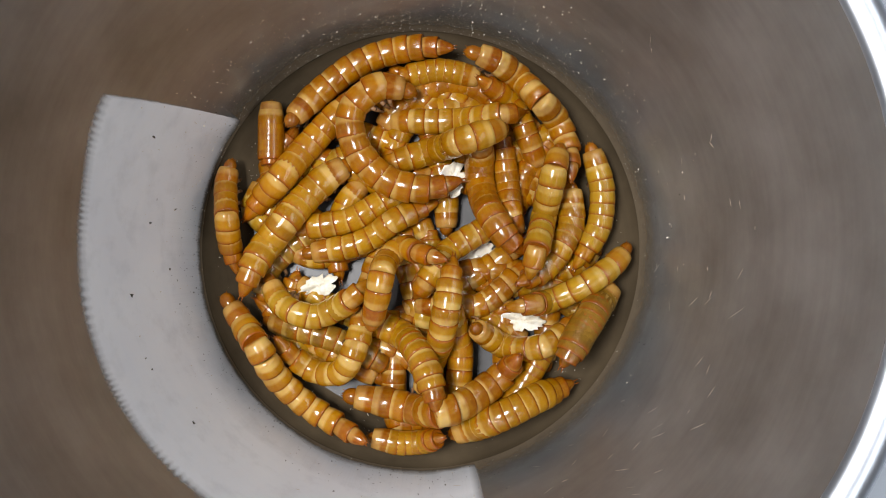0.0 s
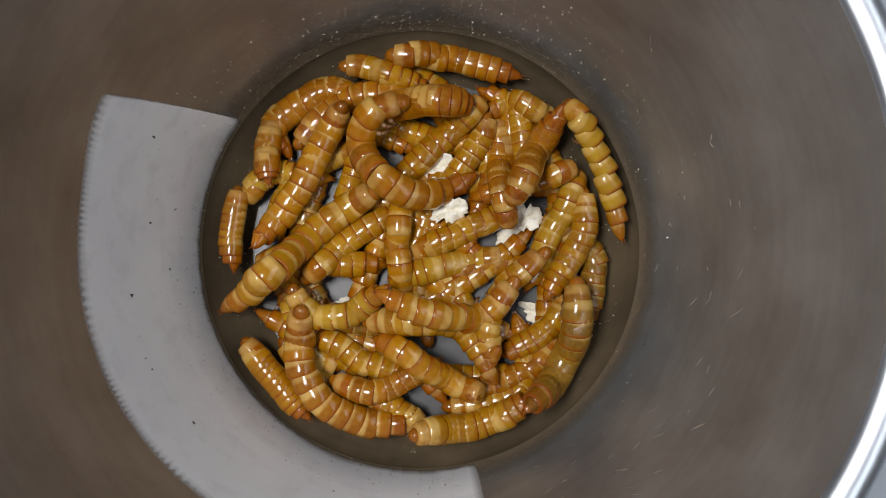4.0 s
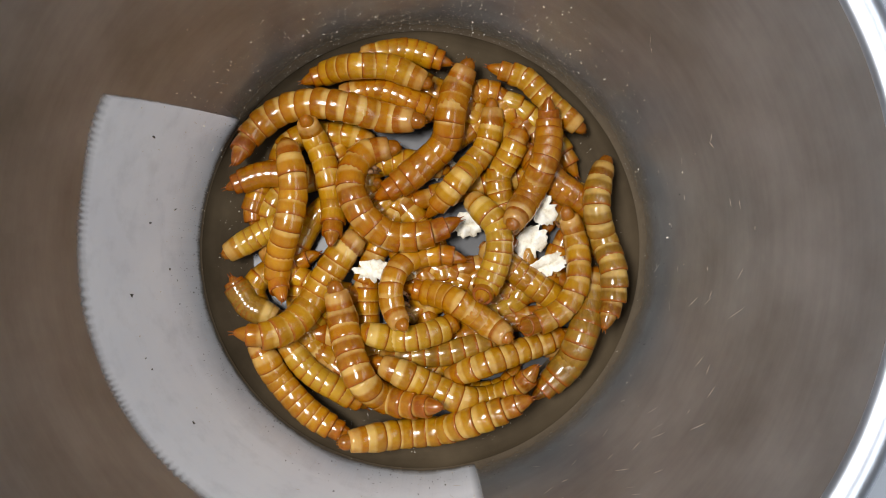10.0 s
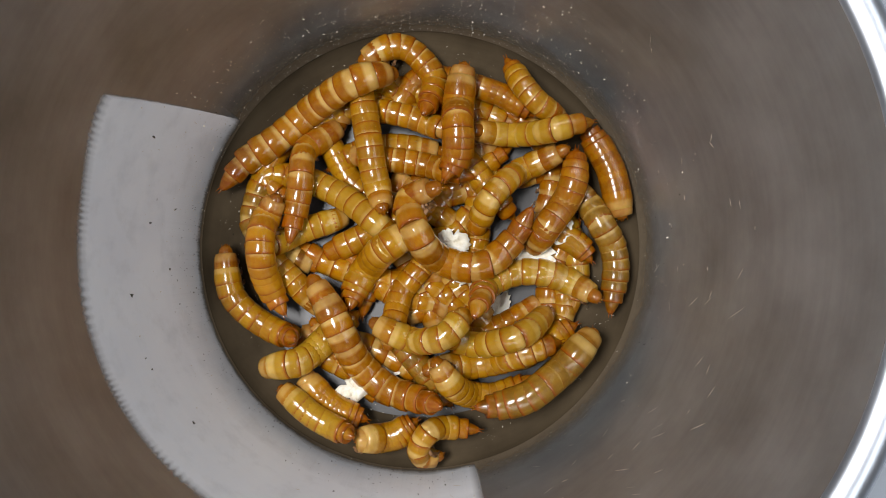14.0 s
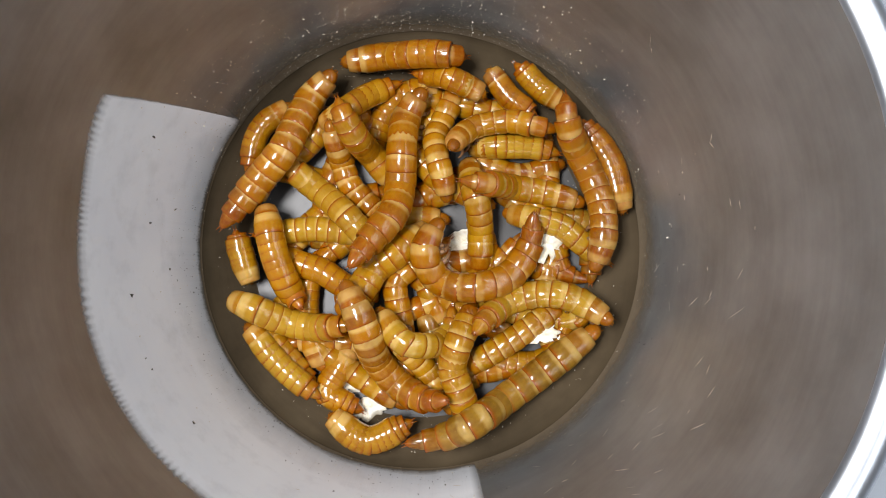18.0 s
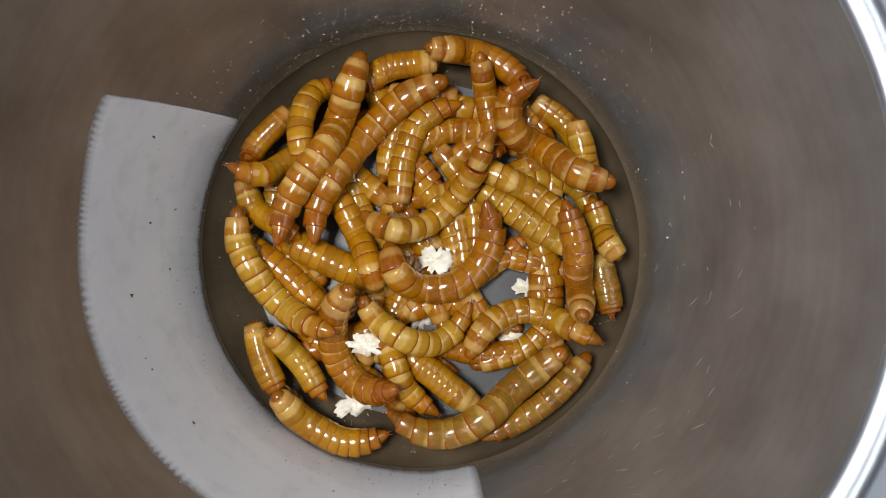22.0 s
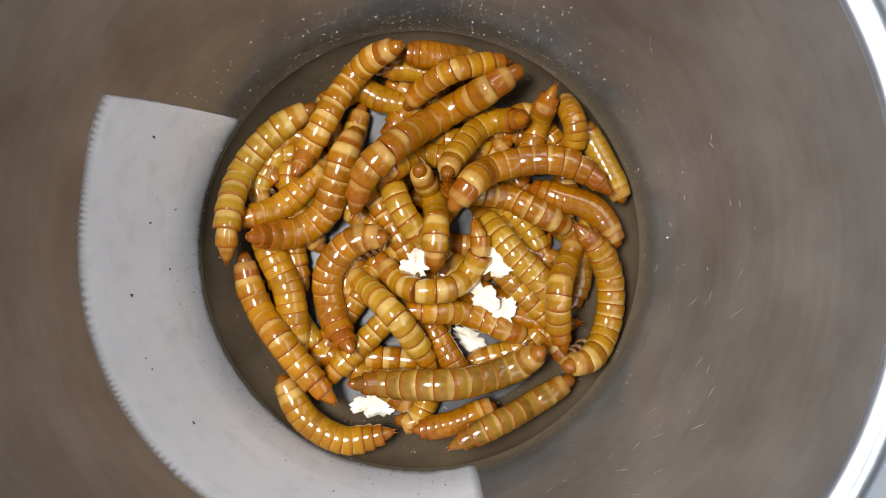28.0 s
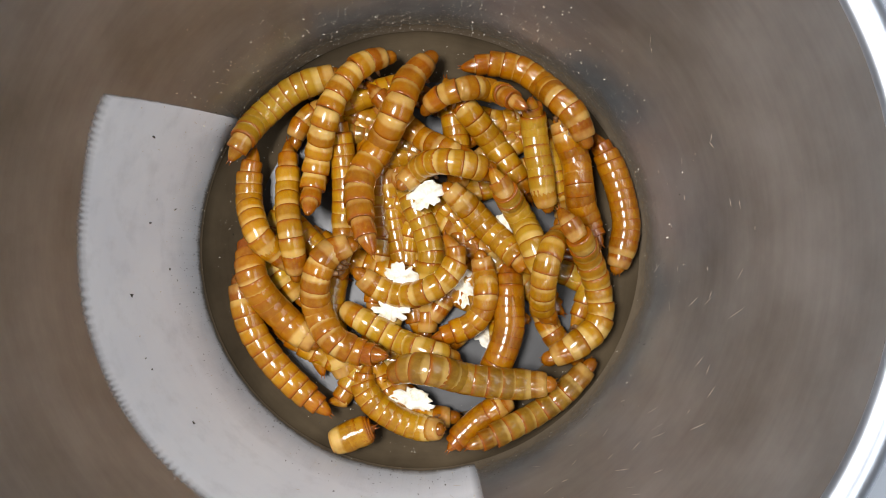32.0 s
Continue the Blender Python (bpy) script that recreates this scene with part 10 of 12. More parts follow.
    at(48, 20, 234,6,30,237,-3,30,240,-12,30,241,-22,30,239,-31,30,237,-41,30,234,-50,30)
    at(48, 21, 234,6,30,237,-4,30,240,-15,30,241,-25,30,239,-36,30,236,-46,30,234,-57,30)
    at(48, 22, 220,-15,30,223,-25,30,225,-36,30,228,-46,30,230,-56,30,232,-67,30,234,-77,30)
    at(48, 23, 165,47,14,188,35,14,204,16,14,209,-9,14,211,-34,14,207,-58,14,200,-79,14)
    at(48, 24, 165,30,14,188,13,14,201,-3,14,207,-18,14,212,-37,14,206,-61,14,199,-82,14)
    at(48, 25, 155,9,14,179,2,14,203,-8,14,214,-22,14,211,-42,14,206,-63,14,198,-84,14)
    at(48, 28, 150,46,14,171,32,14,189,15,14,200,-8,14,198,-33,14,192,-58,14,185,-78,14)
    at(48, 30, 154,-14,14,174,-38,14,186,-66,14,183,-96,14,165,-114,14,144,-120,14,114,-125,14)
    at(48, 31, 170,28,14,189,12,14,202,-8,14,204,-31,14,192,-52,14,172,-66,14,152,-78,14)
    at(48, 32, 72,-4,14,95,-17,14,117,-32,14,138,-48,14,151,-59,14,164,-71,14,173,-78,14)
    at(49, 0, -107,9,14,-134,29,14,-159,53,14,-179,80,14,-184,111,14,-173,127,14,-158,146,14)
    at(49, 1, -71,102,14,-95,113,14,-109,120,14,-129,128,14,-156,132,14,-177,122,14,-191,99,14)
    at(49, 2, -40,151,14,-74,153,14,-107,146,14,-138,130,14,-155,101,14,-155,67,14,-148,34,14)
    at(49, 3, -74,155,14,-102,175,14,-128,173,14,-150,154,14,-170,132,14,-180,112,14,-160,85,14)
    at(49, 6, -37,180,54,-67,192,43,-100,199,40,-134,200,36,-166,190,30,-188,164,30,-199,132,30)
    at(49, 7, -45,178,30,-78,181,30,-112,179,30,-145,172,30,-176,161,30,-204,143,30,-226,118,30)
    at(49, 8, -38,178,30,-76,180,31,-113,179,40,-151,176,34,-187,166,30,-214,140,30,-226,104,30)
    at(49, 9, 5,163,52,-40,173,37,-87,175,42,-129,174,50,-173,164,36,-210,133,30,-233,90,30)
    at(49, 10, 5,153,51,-40,159,38,-84,169,51,-129,176,44,-173,169,32,-209,140,32,-225,101,52)
    at(49, 11, 11,142,56,-33,150,53,-75,168,53,-118,174,65,-159,168,65,-190,156,35,-216,123,45)
    at(49, 12, 4,149,30,-39,155,35,-70,156,64,-109,167,63,-151,163,61,-187,151,41,-220,125,30)
    at(49, 13, -5,198,69,-47,190,71,-86,178,80,-127,164,74,-163,144,66,-198,122,50,-232,96,36)
    at(49, 14, -30,214,41,-67,202,69,-103,188,52,-139,166,31,-175,135,30,-214,108,30,-245,73,30)
    at(49, 17, -96,200,75,-129,174,74,-151,138,73,-171,102,66,-193,68,77,-216,44,73,-241,30,42)
    at(49, 18, -106,212,50,-132,186,41,-148,153,52,-163,117,64,-188,87,59,-213,57,57,-238,26,54)
    at(49, 19, -102,204,85,-123,176,63,-143,142,46,-160,101,48,-177,62,60,-211,34,67,-244,19,40)
    at(49, 20, -96,213,77,-118,180,65,-131,144,61,-141,103,61,-157,64,50,-183,36,67,-217,11,68)
    at(49, 21, -83,220,76,-93,181,70,-105,150,46,-120,111,40,-135,73,36,-155,39,51,-176,11,74)
    at(49, 22, -71,235,56,-84,192,66,-99,155,43,-112,119,69,-137,85,74,-159,48,66,-169,4,74)
    at(49, 23, -86,235,40,-82,198,71,-90,154,76,-110,114,64,-131,74,79,-154,44,77,-176,26,38)
    at(49, 24, -94,230,30,-97,191,41,-99,154,58,-106,119,39,-118,81,31,-139,47,40,-167,19,50)
    at(49, 25, -94,169,96,-104,130,88,-112,114,51,-119,80,30,-130,40,30,-155,10,39,-186,-2,56)
    at(49, 28, -79,145,35,-92,112,47,-104,77,40,-118,43,31,-147,20,33,-179,14,53,-201,11,82)
    at(49, 30, -65,-43,16,-92,-43,27,-120,-44,32,-145,-43,46,-171,-32,41,-194,-19,47,-220,-6,45)
    at(49, 31, -121,-112,30,-146,-106,30,-168,-93,30,-184,-72,31,-195,-51,41,-202,-27,49,-208,-2,48)
    at(49, 32, -128,-119,30,-151,-102,30,-172,-82,31,-189,-62,41,-202,-39,51,-208,-13,42,-212,13,31)
    at(50, 0, -142,-8,30,-113,-3,31,-84,2,34,-57,14,34,-34,31,42,-9,44,34,18,55,30)
    at(50, 1, -140,-24,16,-117,-9,26,-94,7,30,-69,22,30,-42,32,30,-15,42,27,10,52,16)
    at(50, 2, -110,-12,14,-89,5,14,-72,19,14,-58,30,14,-36,41,14,-10,41,14,11,37,14)
    at(50, 3, -149,-38,44,-129,-19,51,-113,-1,35,-92,18,30,-67,34,30,-41,46,27,-18,59,16)
    at(50, 6, -118,-42,14,-98,-25,14,-77,-8,14,-56,8,14,-42,16,14,-29,24,14,-9,33,14)
    at(50, 7, -110,-55,14,-96,-32,14,-81,-14,14,-60,-2,14,-43,3,14,-28,8,14,-7,13,14)
    at(50, 8, -109,-48,14,-99,-38,14,-85,-25,14,-73,-15,14,-56,-2,14,-35,13,14,-22,21,14)
    at(50, 9, -140,5,14,-122,-13,14,-96,-33,14,-64,-48,14,-29,-55,14,6,-53,14,39,-41,14)
    at(50, 10, -197,7,14,-180,-16,14,-157,-34,14,-131,-47,14,-103,-56,14,-85,-59,14,-64,-63,14)
    at(50, 11, -173,-7,16,-152,-15,26,-129,-24,30,-106,-34,30,-82,-36,30,-57,-36,27,-35,-36,16)
    at(50, 12, -161,37,16,-149,22,26,-136,6,30,-122,-10,30,-108,-27,30,-96,-44,27,-84,-59,16)
    at(50, 13, -197,28,14,-174,40,14,-149,47,14,-123,52,14,-104,53,14,-84,54,14,-58,54,14)
    at(50, 14, -210,45,14,-205,66,14,-198,84,14,-187,92,14,-163,90,14,-139,84,14,-116,78,14)
    at(50, 17, -166,55,16,-158,81,27,-152,108,30,-144,136,30,-123,155,30,-98,169,27,-77,186,16)
    at(50, 18, -208,55,14,-200,79,14,-192,97,14,-168,96,14,-140,88,14,-112,79,14,-85,68,14)
    at(50, 19, -207,6,14,-214,24,14,-210,47,14,-205,66,14,-183,72,14,-156,71,14,-129,67,14)
    at(50, 20, -105,-9,14,-127,20,14,-153,46,14,-169,63,14,-186,90,14,-176,123,14,-146,138,14)
    at(50, 21, -106,33,14,-121,53,14,-131,68,14,-143,86,14,-153,110,14,-156,136,14,-142,158,14)
    at(50, 22, -38,56,14,-57,71,14,-76,86,14,-95,100,14,-115,114,14,-136,127,14,-157,138,14)
    at(50, 23, 14,153,14,-7,141,14,-26,126,14,-42,108,14,-58,90,14,-70,70,14,-79,47,14)
    at(50, 24, -33,148,14,-55,138,14,-74,123,14,-90,106,14,-104,86,14,-113,64,14,-119,40,14)
    at(50, 25, -25,160,14,-21,132,14,-18,111,14,-16,98,14,-13,75,14,-12,63,14,-10,49,14)
    at(50, 28, -74,177,14,-81,153,14,-87,130,14,-92,107,14,-93,83,14,-92,59,14,-87,35,14)
    at(50, 30, -63,140,14,-55,117,14,-47,93,14,-39,73,14,-33,57,14,-25,35,14,-16,12,14)
    at(50, 31, -34,138,14,-38,114,14,-40,90,14,-40,66,14,-38,43,14,-34,21,14,-31,-1,14)
    at(50, 32, -44,102,14,-40,76,14,-36,50,14,-32,24,14,-28,6,14,-22,-13,14,-10,-37,14)
    at(51, 0, -6,188,51,-51,194,56,-84,161,55,-75,116,54,-42,82,52,3,70,53,49,81,49)
    at(51, 1, 5,172,79,-37,171,78,-60,136,63,-47,91,63,-11,66,60,32,69,53,65,77,85)
    at(51, 2, 1,171,45,-40,170,72,-59,128,60,-32,83,58,11,61,43,42,63,85,77,75,105)
    at(51, 3, -12,180,71,-57,169,84,-76,133,67,-57,94,86,-19,68,73,14,69,39,60,83,30)
    at(51, 6, -15,146,70,-55,135,47,-56,88,34,-29,53,56,14,40,40,59,56,35,86,86,64)
    at(51, 7, -15,139,71,-53,135,38,-61,86,32,-37,47,52,9,33,45,40,39,83,72,77,85)
    at(51, 8, -29,135,58,-75,124,49,-76,76,40,-48,40,56,-5,26,41,40,43,36,66,80,55)
    at(51, 9, -38,132,30,-79,118,32,-87,79,40,-62,45,51,-22,27,47,20,35,38,53,60,49)
    at(51, 10, -27,125,30,-69,115,32,-85,79,49,-70,39,53,-36,14,47,7,15,49,46,33,43)
    at(51, 11, -29,114,57,-69,110,48,-85,76,41,-75,37,47,-42,16,48,-5,8,55,32,18,70)
    at(51, 12, -49,92,74,-72,76,46,-64,39,40,-42,17,71,-7,8,54,30,20,35,59,46,48)
    at(51, 13, -17,88,105,-41,60,92,-33,22,81,-5,-1,68,32,-1,46,67,16,32,95,48,30)
    at(51, 14, 25,69,97,-12,55,74,-1,11,93,24,-15,56,71,-24,61,109,4,54,133,45,71)
    at(51, 17, 39,40,45,16,8,66,36,-34,64,78,-51,74,117,-35,56,142,-4,32,156,40,43)
    at(51, 18, 25,32,58,6,-4,63,24,-41,46,66,-49,56,107,-36,43,133,-1,41,137,39,59)
    at(51, 19, 18,33,44,-1,-6,59,24,-46,60,66,-49,84,102,-33,61,125,0,35,133,48,30)
    at(51, 20, -3,34,35,-14,-2,52,7,-38,56,46,-50,69,80,-36,71,100,-6,48,108,34,34)
    at(51, 21, -37,5,42,-22,-30,39,6,-52,56,43,-41,51,73,-16,58,88,17,73,85,50,93)
    at(51, 22, -36,5,52,-29,-29,64,-3,-49,36,38,-48,35,72,-24,31,88,15,35,80,53,56)
    at(51, 23, -31,-8,30,-10,-32,35,18,-42,51,47,-37,40,71,-18,38,77,-4,67,78,24,84)
    at(51, 24, -24,-8,30,-4,-28,31,17,-42,41,41,-38,34,64,-24,31,78,-7,47,86,11,66)
    at(51, 25, -38,-29,14,-11,-46,14,18,-57,14,50,-62,14,81,-61,14,112,-54,14,142,-41,14)
    at(51, 28, 13,-24,14,43,-42,14,74,-58,14,106,-73,14,139,-85,14,172,-95,14,194,-93,14)
    at(51, 30, 0,-87,14,31,-103,14,65,-112,14,100,-114,14,134,-107,14,165,-92,14,186,-64,14)
    at(51, 31, 105,-162,16,115,-155,25,126,-146,30,139,-138,30,152,-129,30,165,-121,30,178,-112,30)
    at(51, 32, 81,-177,16,90,-152,26,101,-127,30,109,-100,30,109,-72,30,109,-44,27,110,-18,16)
    at(52, 0, 102,141,76,76,130,98,46,122,88,35,123,54,11,119,30,-23,108,29,-56,99,16)
    at(52, 1, 109,172,62,82,170,54,53,169,47,25,163,55,0,148,50,-21,135,33,-43,124,16)
    at(52, 2, 112,175,63,86,169,57,63,166,38,36,159,30,9,146,30,-17,132,27,-42,122,16)
    at(52, 3, 116,172,44,89,162,50,65,157,34,39,145,30,15,128,30,-8,109,29,-27,92,39)
    at(52, 6, -36,212,14,-23,179,14,-17,152,14,-10,125,14,-29,96,14,-60,73,14,-82,42,14)
    at(52, 7, -16,209,14,-16,172,14,-14,136,14,-14,99,14,-46,82,14,-74,58,14,-94,27,14)
    at(52, 8, 67,168,14,33,155,14,3,134,14,-22,108,14,-58,100,14,-90,83,14,-116,56,14)
    at(52, 9, -16,136,14,-48,152,14,-76,160,14,-114,157,14,-140,130,14,-145,91,14,-138,53,14)
    at(52, 10, -53,126,14,-89,141,14,-115,142,14,-141,143,14,-171,122,14,-171,83,14,-154,49,14)
    at(52, 11, -38,112,14,-72,133,14,-104,141,14,-131,135,14,-156,121,14,-168,84,14,-159,47,14)
    at(52, 12, -42,100,38,-57,111,53,-75,125,57,-92,139,48,-107,152,37,-124,166,27,-140,180,16)
    at(52, 13, -15,70,55,-37,88,69,-51,101,44,-72,118,30,-93,142,30,-103,172,32,-114,200,41)
    at(52, 14, -44,43,68,-50,67,53,-57,95,54,-61,124,56,-66,153,50,-71,182,47,-76,210,37)
    at(52, 17, -25,77,24,-46,98,30,-68,119,30,-87,139,40,-97,161,58,-109,184,45,-119,203,23)
    at(52, 18, -28,76,16,-43,93,29,-59,113,32,-69,122,53,-75,128,77,-86,146,91,-95,170,88)
    at(52, 19, -57,94,43,-62,108,58,-69,125,61,-76,142,51,-84,160,48,-90,178,57,-98,197,57)
    at(52, 20, -50,93,34,-58,110,49,-68,130,56,-79,150,51,-88,172,47,-94,195,51,-100,214,39)
    at(52, 21, -94,27,14,-105,60,14,-109,94,14,-105,127,14,-80,150,14,-48,162,14,-14,165,14)
    at(52, 22, -44,88,14,-39,114,14,-35,131,14,-29,151,14,-18,176,14,-3,197,14,19,210,14)
    at(52, 23, 11,206,14,22,214,14,37,212,14,56,208,14,70,203,14,73,202,14,73,185,14)
    at(52, 24, -45,223,30,-30,229,30,-16,234,30,-5,242,30,-21,241,30,-37,239,30,-52,237,30)
    at(52, 25, 11,241,30,-14,238,30,-39,235,30,-64,229,30,-87,220,30,-109,207,30,-129,192,30)
    at(52, 28, 0,169,14,-24,181,14,-50,187,14,-72,199,14,-81,199,14,-90,195,14,-108,186,14)
    at(52, 30, -17,198,14,-41,201,14,-65,204,14,-87,197,14,-103,181,14,-107,158,14,-106,134,14)
    at(52, 31, 25,130,14,1,140,14,-23,151,14,-36,155,14,-61,160,14,-87,159,14,-112,150,14)
    at(52, 32, 25,127,14,2,136,14,-20,145,14,-45,154,14,-70,163,14,-83,167,14,-105,168,14)
    at(53, 0, -163,-2,14,-136,-10,14,-107,-7,14,-85,1,14,-61,8,14,-30,15,14,1,17,14)
    at(53, 1, -172,-18,14,-148,-27,14,-125,-29,14,-95,-28,14,-66,-26,14,-37,-22,14,-9,-15,14)
    at(53, 2, -203,-7,16,-179,-12,26,-154,-16,30,-129,-22,30,-104,-31,30,-81,-41,27,-59,-50,16)
    at(53, 3, -203,-21,16,-177,-26,26,-150,-32,30,-123,-38,30,-95,-42,30,-68,-44,27,-42,-47,16)
    at(53, 6, -215,5,14,-213,33,14,-201,51,14,-170,56,14,-138,57,14,-106,54,14,-75,49,14)
    at(53, 7, -201,-15,14,-209,9,14,-212,36,14,-192,60,14,-161,71,14,-128,75,14,-95,74,14)
    at(53, 8, -201,-15,14,-209,12,14,-212,36,14,-192,61,14,-160,71,14,-128,75,14,-94,75,14)
    at(53, 9, -200,-36,14,-215,-7,14,-206,23,14,-178,41,14,-146,51,14,-114,56,14,-81,57,14)
    at(53, 10, -152,-96,14,-186,-98,14,-200,-78,14,-209,-51,14,-193,-32,14,-162,-19,14,-130,-8,14)
    at(53, 11, -172,105,14,-192,96,14,-204,69,14,-201,47,14,-175,28,14,-146,13,14,-115,1,14)
    at(53, 12, -162,54,40,-195,50,39,-221,32,48,-231,2,57,-223,-31,59,-210,-61,52,-197,-84,32)
    at(53, 13, -162,50,41,-196,43,45,-219,20,34,-226,-14,30,-221,-49,30,-203,-80,31,-181,-104,43)
    at(53, 14, -240,-1,30,-238,-30,30,-232,-57,30,-214,-79,30,-190,-96,30,-167,-106,39,-150,-110,61)
    at(53, 17, -173,-38,14,-198,-63,14,-199,-82,14,-187,-107,14,-169,-132,14,-159,-145,14,-141,-162,14)
    at(53, 18, -143,-54,14,-169,-73,14,-193,-96,14,-184,-112,14,-169,-133,14,-151,-153,14,-130,-171,14)
    at(53, 19, -165,-63,14,-189,-85,14,-189,-103,14,-175,-125,14,-157,-147,14,-144,-159,14,-129,-172,14)
    at(53, 20, -188,-69,14,-196,-89,14,-185,-110,14,-169,-133,14,-150,-154,14,-133,-169,14,-116,-169,14)
    at(53, 21, -151,1,14,-180,-19,14,-203,-45,14,-205,-63,14,-194,-93,14,-178,-120,14,-167,-135,14)
    at(53, 22, -204,-98,30,-200,-111,30,-197,-124,30,-193,-137,30,-188,-150,30,-182,-162,30,-176,-174,30)
    at(53, 23, -183,-105,30,-184,-118,30,-184,-132,30,-183,-145,30,-180,-157,30,-174,-169,30,-169,-181,30)
    at(53, 24, -164,-54,19,-164,-66,35,-165,-81,47,-167,-99,54,-171,-118,54,-176,-132,42,-183,-147,31)
    at(53, 25, -81,-1,14,-97,-18,14,-112,-37,14,-125,-57,14,-135,-79,14,-142,-102,14,-144,-126,14)
    at(53, 28, -108,118,14,-135,93,14,-152,62,14,-160,27,14,-158,-9,14,-152,-27,14,-143,-50,14)
    at(53, 30, -149,59,14,-149,26,14,-140,-7,14,-123,-36,14,-103,-62,14,-76,-83,14,-45,-96,14)
    at(53, 31, -156,54,14,-154,21,14,-143,-11,14,-125,-39,14,-103,-65,14,-76,-84,14,-44,-96,14)
    at(53, 32, -172,41,16,-159,30,26,-146,17,30,-133,4,30,-119,-10,30,-106,-23,27,-95,-35,16)
    at(54, 0, -192,-89,16,-165,-96,26,-138,-103,30,-110,-111,30,-83,-123,30,-58,-137,27,-35,-150,16)
    at(54, 1, -182,-106,16,-158,-105,26,-133,-105,30,-106,-104,30,-82,-113,30,-60,-126,27,-39,-137,16)
    at(54, 2, -167,-76,16,-146,-80,26,-123,-85,30,-100,-91,30,-78,-102,30,-58,-113,27,-39,-123,16)
    at(54, 3, -160,-79,16,-134,-89,26,-108,-100,30,-81,-110,30,-53,-115,37,-27,-118,47,2,-124,49)
    at(54, 6, -116,-50,14,-87,-57,14,-58,-57,14,-29,-53,14,-1,-44,14,25,-30,14,47,-11,14)
    at(54, 7, -109,-43,14,-81,-54,14,-54,-65,14,-27,-74,14,2,-78,14,32,-74,14,59,-64,14)
    at(54, 8, -92,-43,14,-81,-53,14,-54,-65,14,-26,-74,14,3,-77,14,32,-74,14,59,-63,14)
    at(54, 9, -49,-127,16,-29,-126,26,-8,-126,30,15,-126,30,37,-126,30,58,-126,26,78,-127,16)
    at(54, 10, -55,-137,16,-28,-134,27,0,-132,30,29,-130,30,57,-124,30,85,-117,27,111,-111,16)
    at(54, 11, -30,-125,14,0,-136,14,28,-139,14,55,-132,14,77,-126,14,96,-118,14,126,-96,14)
    at(54, 12, -110,-56,14,-93,-87,14,-69,-112,14,-40,-130,14,-19,-137,14,5,-142,14,25,-148,14)
    at(54, 13, -44,-100,16,-31,-112,26,-17,-125,30,-2,-140,30,12,-155,30,26,-169,26,38,-182,16)
    at(54, 14, -41,-97,16,-29,-111,26,-16,-127,30,-2,-144,30,11,-160,30,24,-177,26,35,-192,16)
    at(54, 17, 4,-43,14,8,-70,14,13,-97,14,18,-123,14,23,-150,14,28,-177,14,34,-203,14)
    at(54, 18, 4,-78,14,13,-104,14,22,-129,14,34,-154,14,46,-178,14,61,-201,14,78,-200,14)
    at(54, 19, 120,-88,14,135,-110,14,148,-133,14,151,-153,14,136,-166,14,117,-180,14,96,-192,14)
    at(54, 20, 171,-174,30,157,-186,30,144,-198,30,129,-208,30,114,-217,30,97,-223,30,80,-229,30)
    at(54, 21, 185,-147,30,165,-172,30,142,-195,30,117,-216,30,91,-229,40,70,-229,64,39,-230,69)
    at(54, 22, 205,-133,30,189,-154,30,171,-174,30,150,-192,30,128,-207,30,104,-220,30,80,-233,30)
    at(54, 23, 198,-147,30,186,-162,30,173,-178,30,160,-192,30,144,-204,30,126,-213,30,108,-223,30)
    at(54, 24, 198,-154,30,188,-167,30,177,-181,30,165,-194,30,151,-204,30,137,-213,30,122,-223,30)
    at(54, 25, 198,-133,30,180,-156,30,160,-178,30,139,-197,30,115,-215,30,88,-226,30,60,-233,30)
    at(54, 28, 185,-161,30,161,-177,30,136,-192,31,114,-203,44,90,-214,53,64,-227,52,39,-240,50)
    at(54, 30, 184,-167,30,165,-184,30,144,-197,35,126,-203,51,103,-214,52,81,-226,53,59,-239,56)
    at(54, 31, 191,-161,30,169,-180,30,145,-198,30,122,-211,41,103,-218,61,79,-233,54,52,-246,55)
    at(54, 32, 212,-140,30,191,-163,30,168,-185,30,142,-203,33,116,-215,44,88,-228,50,59,-239,57)
    at(55, 0, 108,41,16,85,26,27,60,12,30,36,-4,33,23,-22,53,9,-42,56,-5,-59,37)
    at(55, 1, 110,42,16,88,33,26,65,23,30,41,14,30,19,-1,30,-1,-17,27,-20,-31,16)
    at(55, 2, 123,57,16,98,45,26,72,34,30,45,23,30,20,9,30,-5,-6,27,-28,-20,16)
    at(55, 3, 87,130,14,71,109,14,61,95,14,48,77,14,33,56,14,18,34,14,4,12,14)
    at(55, 6, 93,175,60,96,152,53,90,129,60,72,111,53,56,100,36,34,88,30,11,76,30)
    at(55, 7, 94,183,55,92,156,53,85,131,56,69,110,55,53,97,37,33,81,30,11,65,30)
    at(55, 8, 94,184,53,86,158,50,77,138,36,63,115,30,44,97,30,21,82,30,-3,69,30)
    at(55, 9, 84,186,43,83,155,47,74,131,32,56,107,33,34,88,34,8,72,30,-17,55,34)
    at(55, 10, 88,181,30,88,151,30,80,123,30,62,100,34,47,81,51,30,61,41,11,41,30)
    at(55, 11, 109,132,30,89,119,30,69,105,30,50,90,30,32,75,30,14,58,30,-3,41,30)
    at(55, 12, 147,120,67,130,115,42,105,105,33,83,94,51,57,82,57,35,71,39,11,55,30)
    at(55, 13, 154,126,68,138,128,46,115,127,30,91,113,30,71,94,30,54,72,30,39,48,30)
    at(55, 14, 177,119,54,153,108,41,126,96,33,105,80,52,84,57,57,74,35,36,63,12,16)
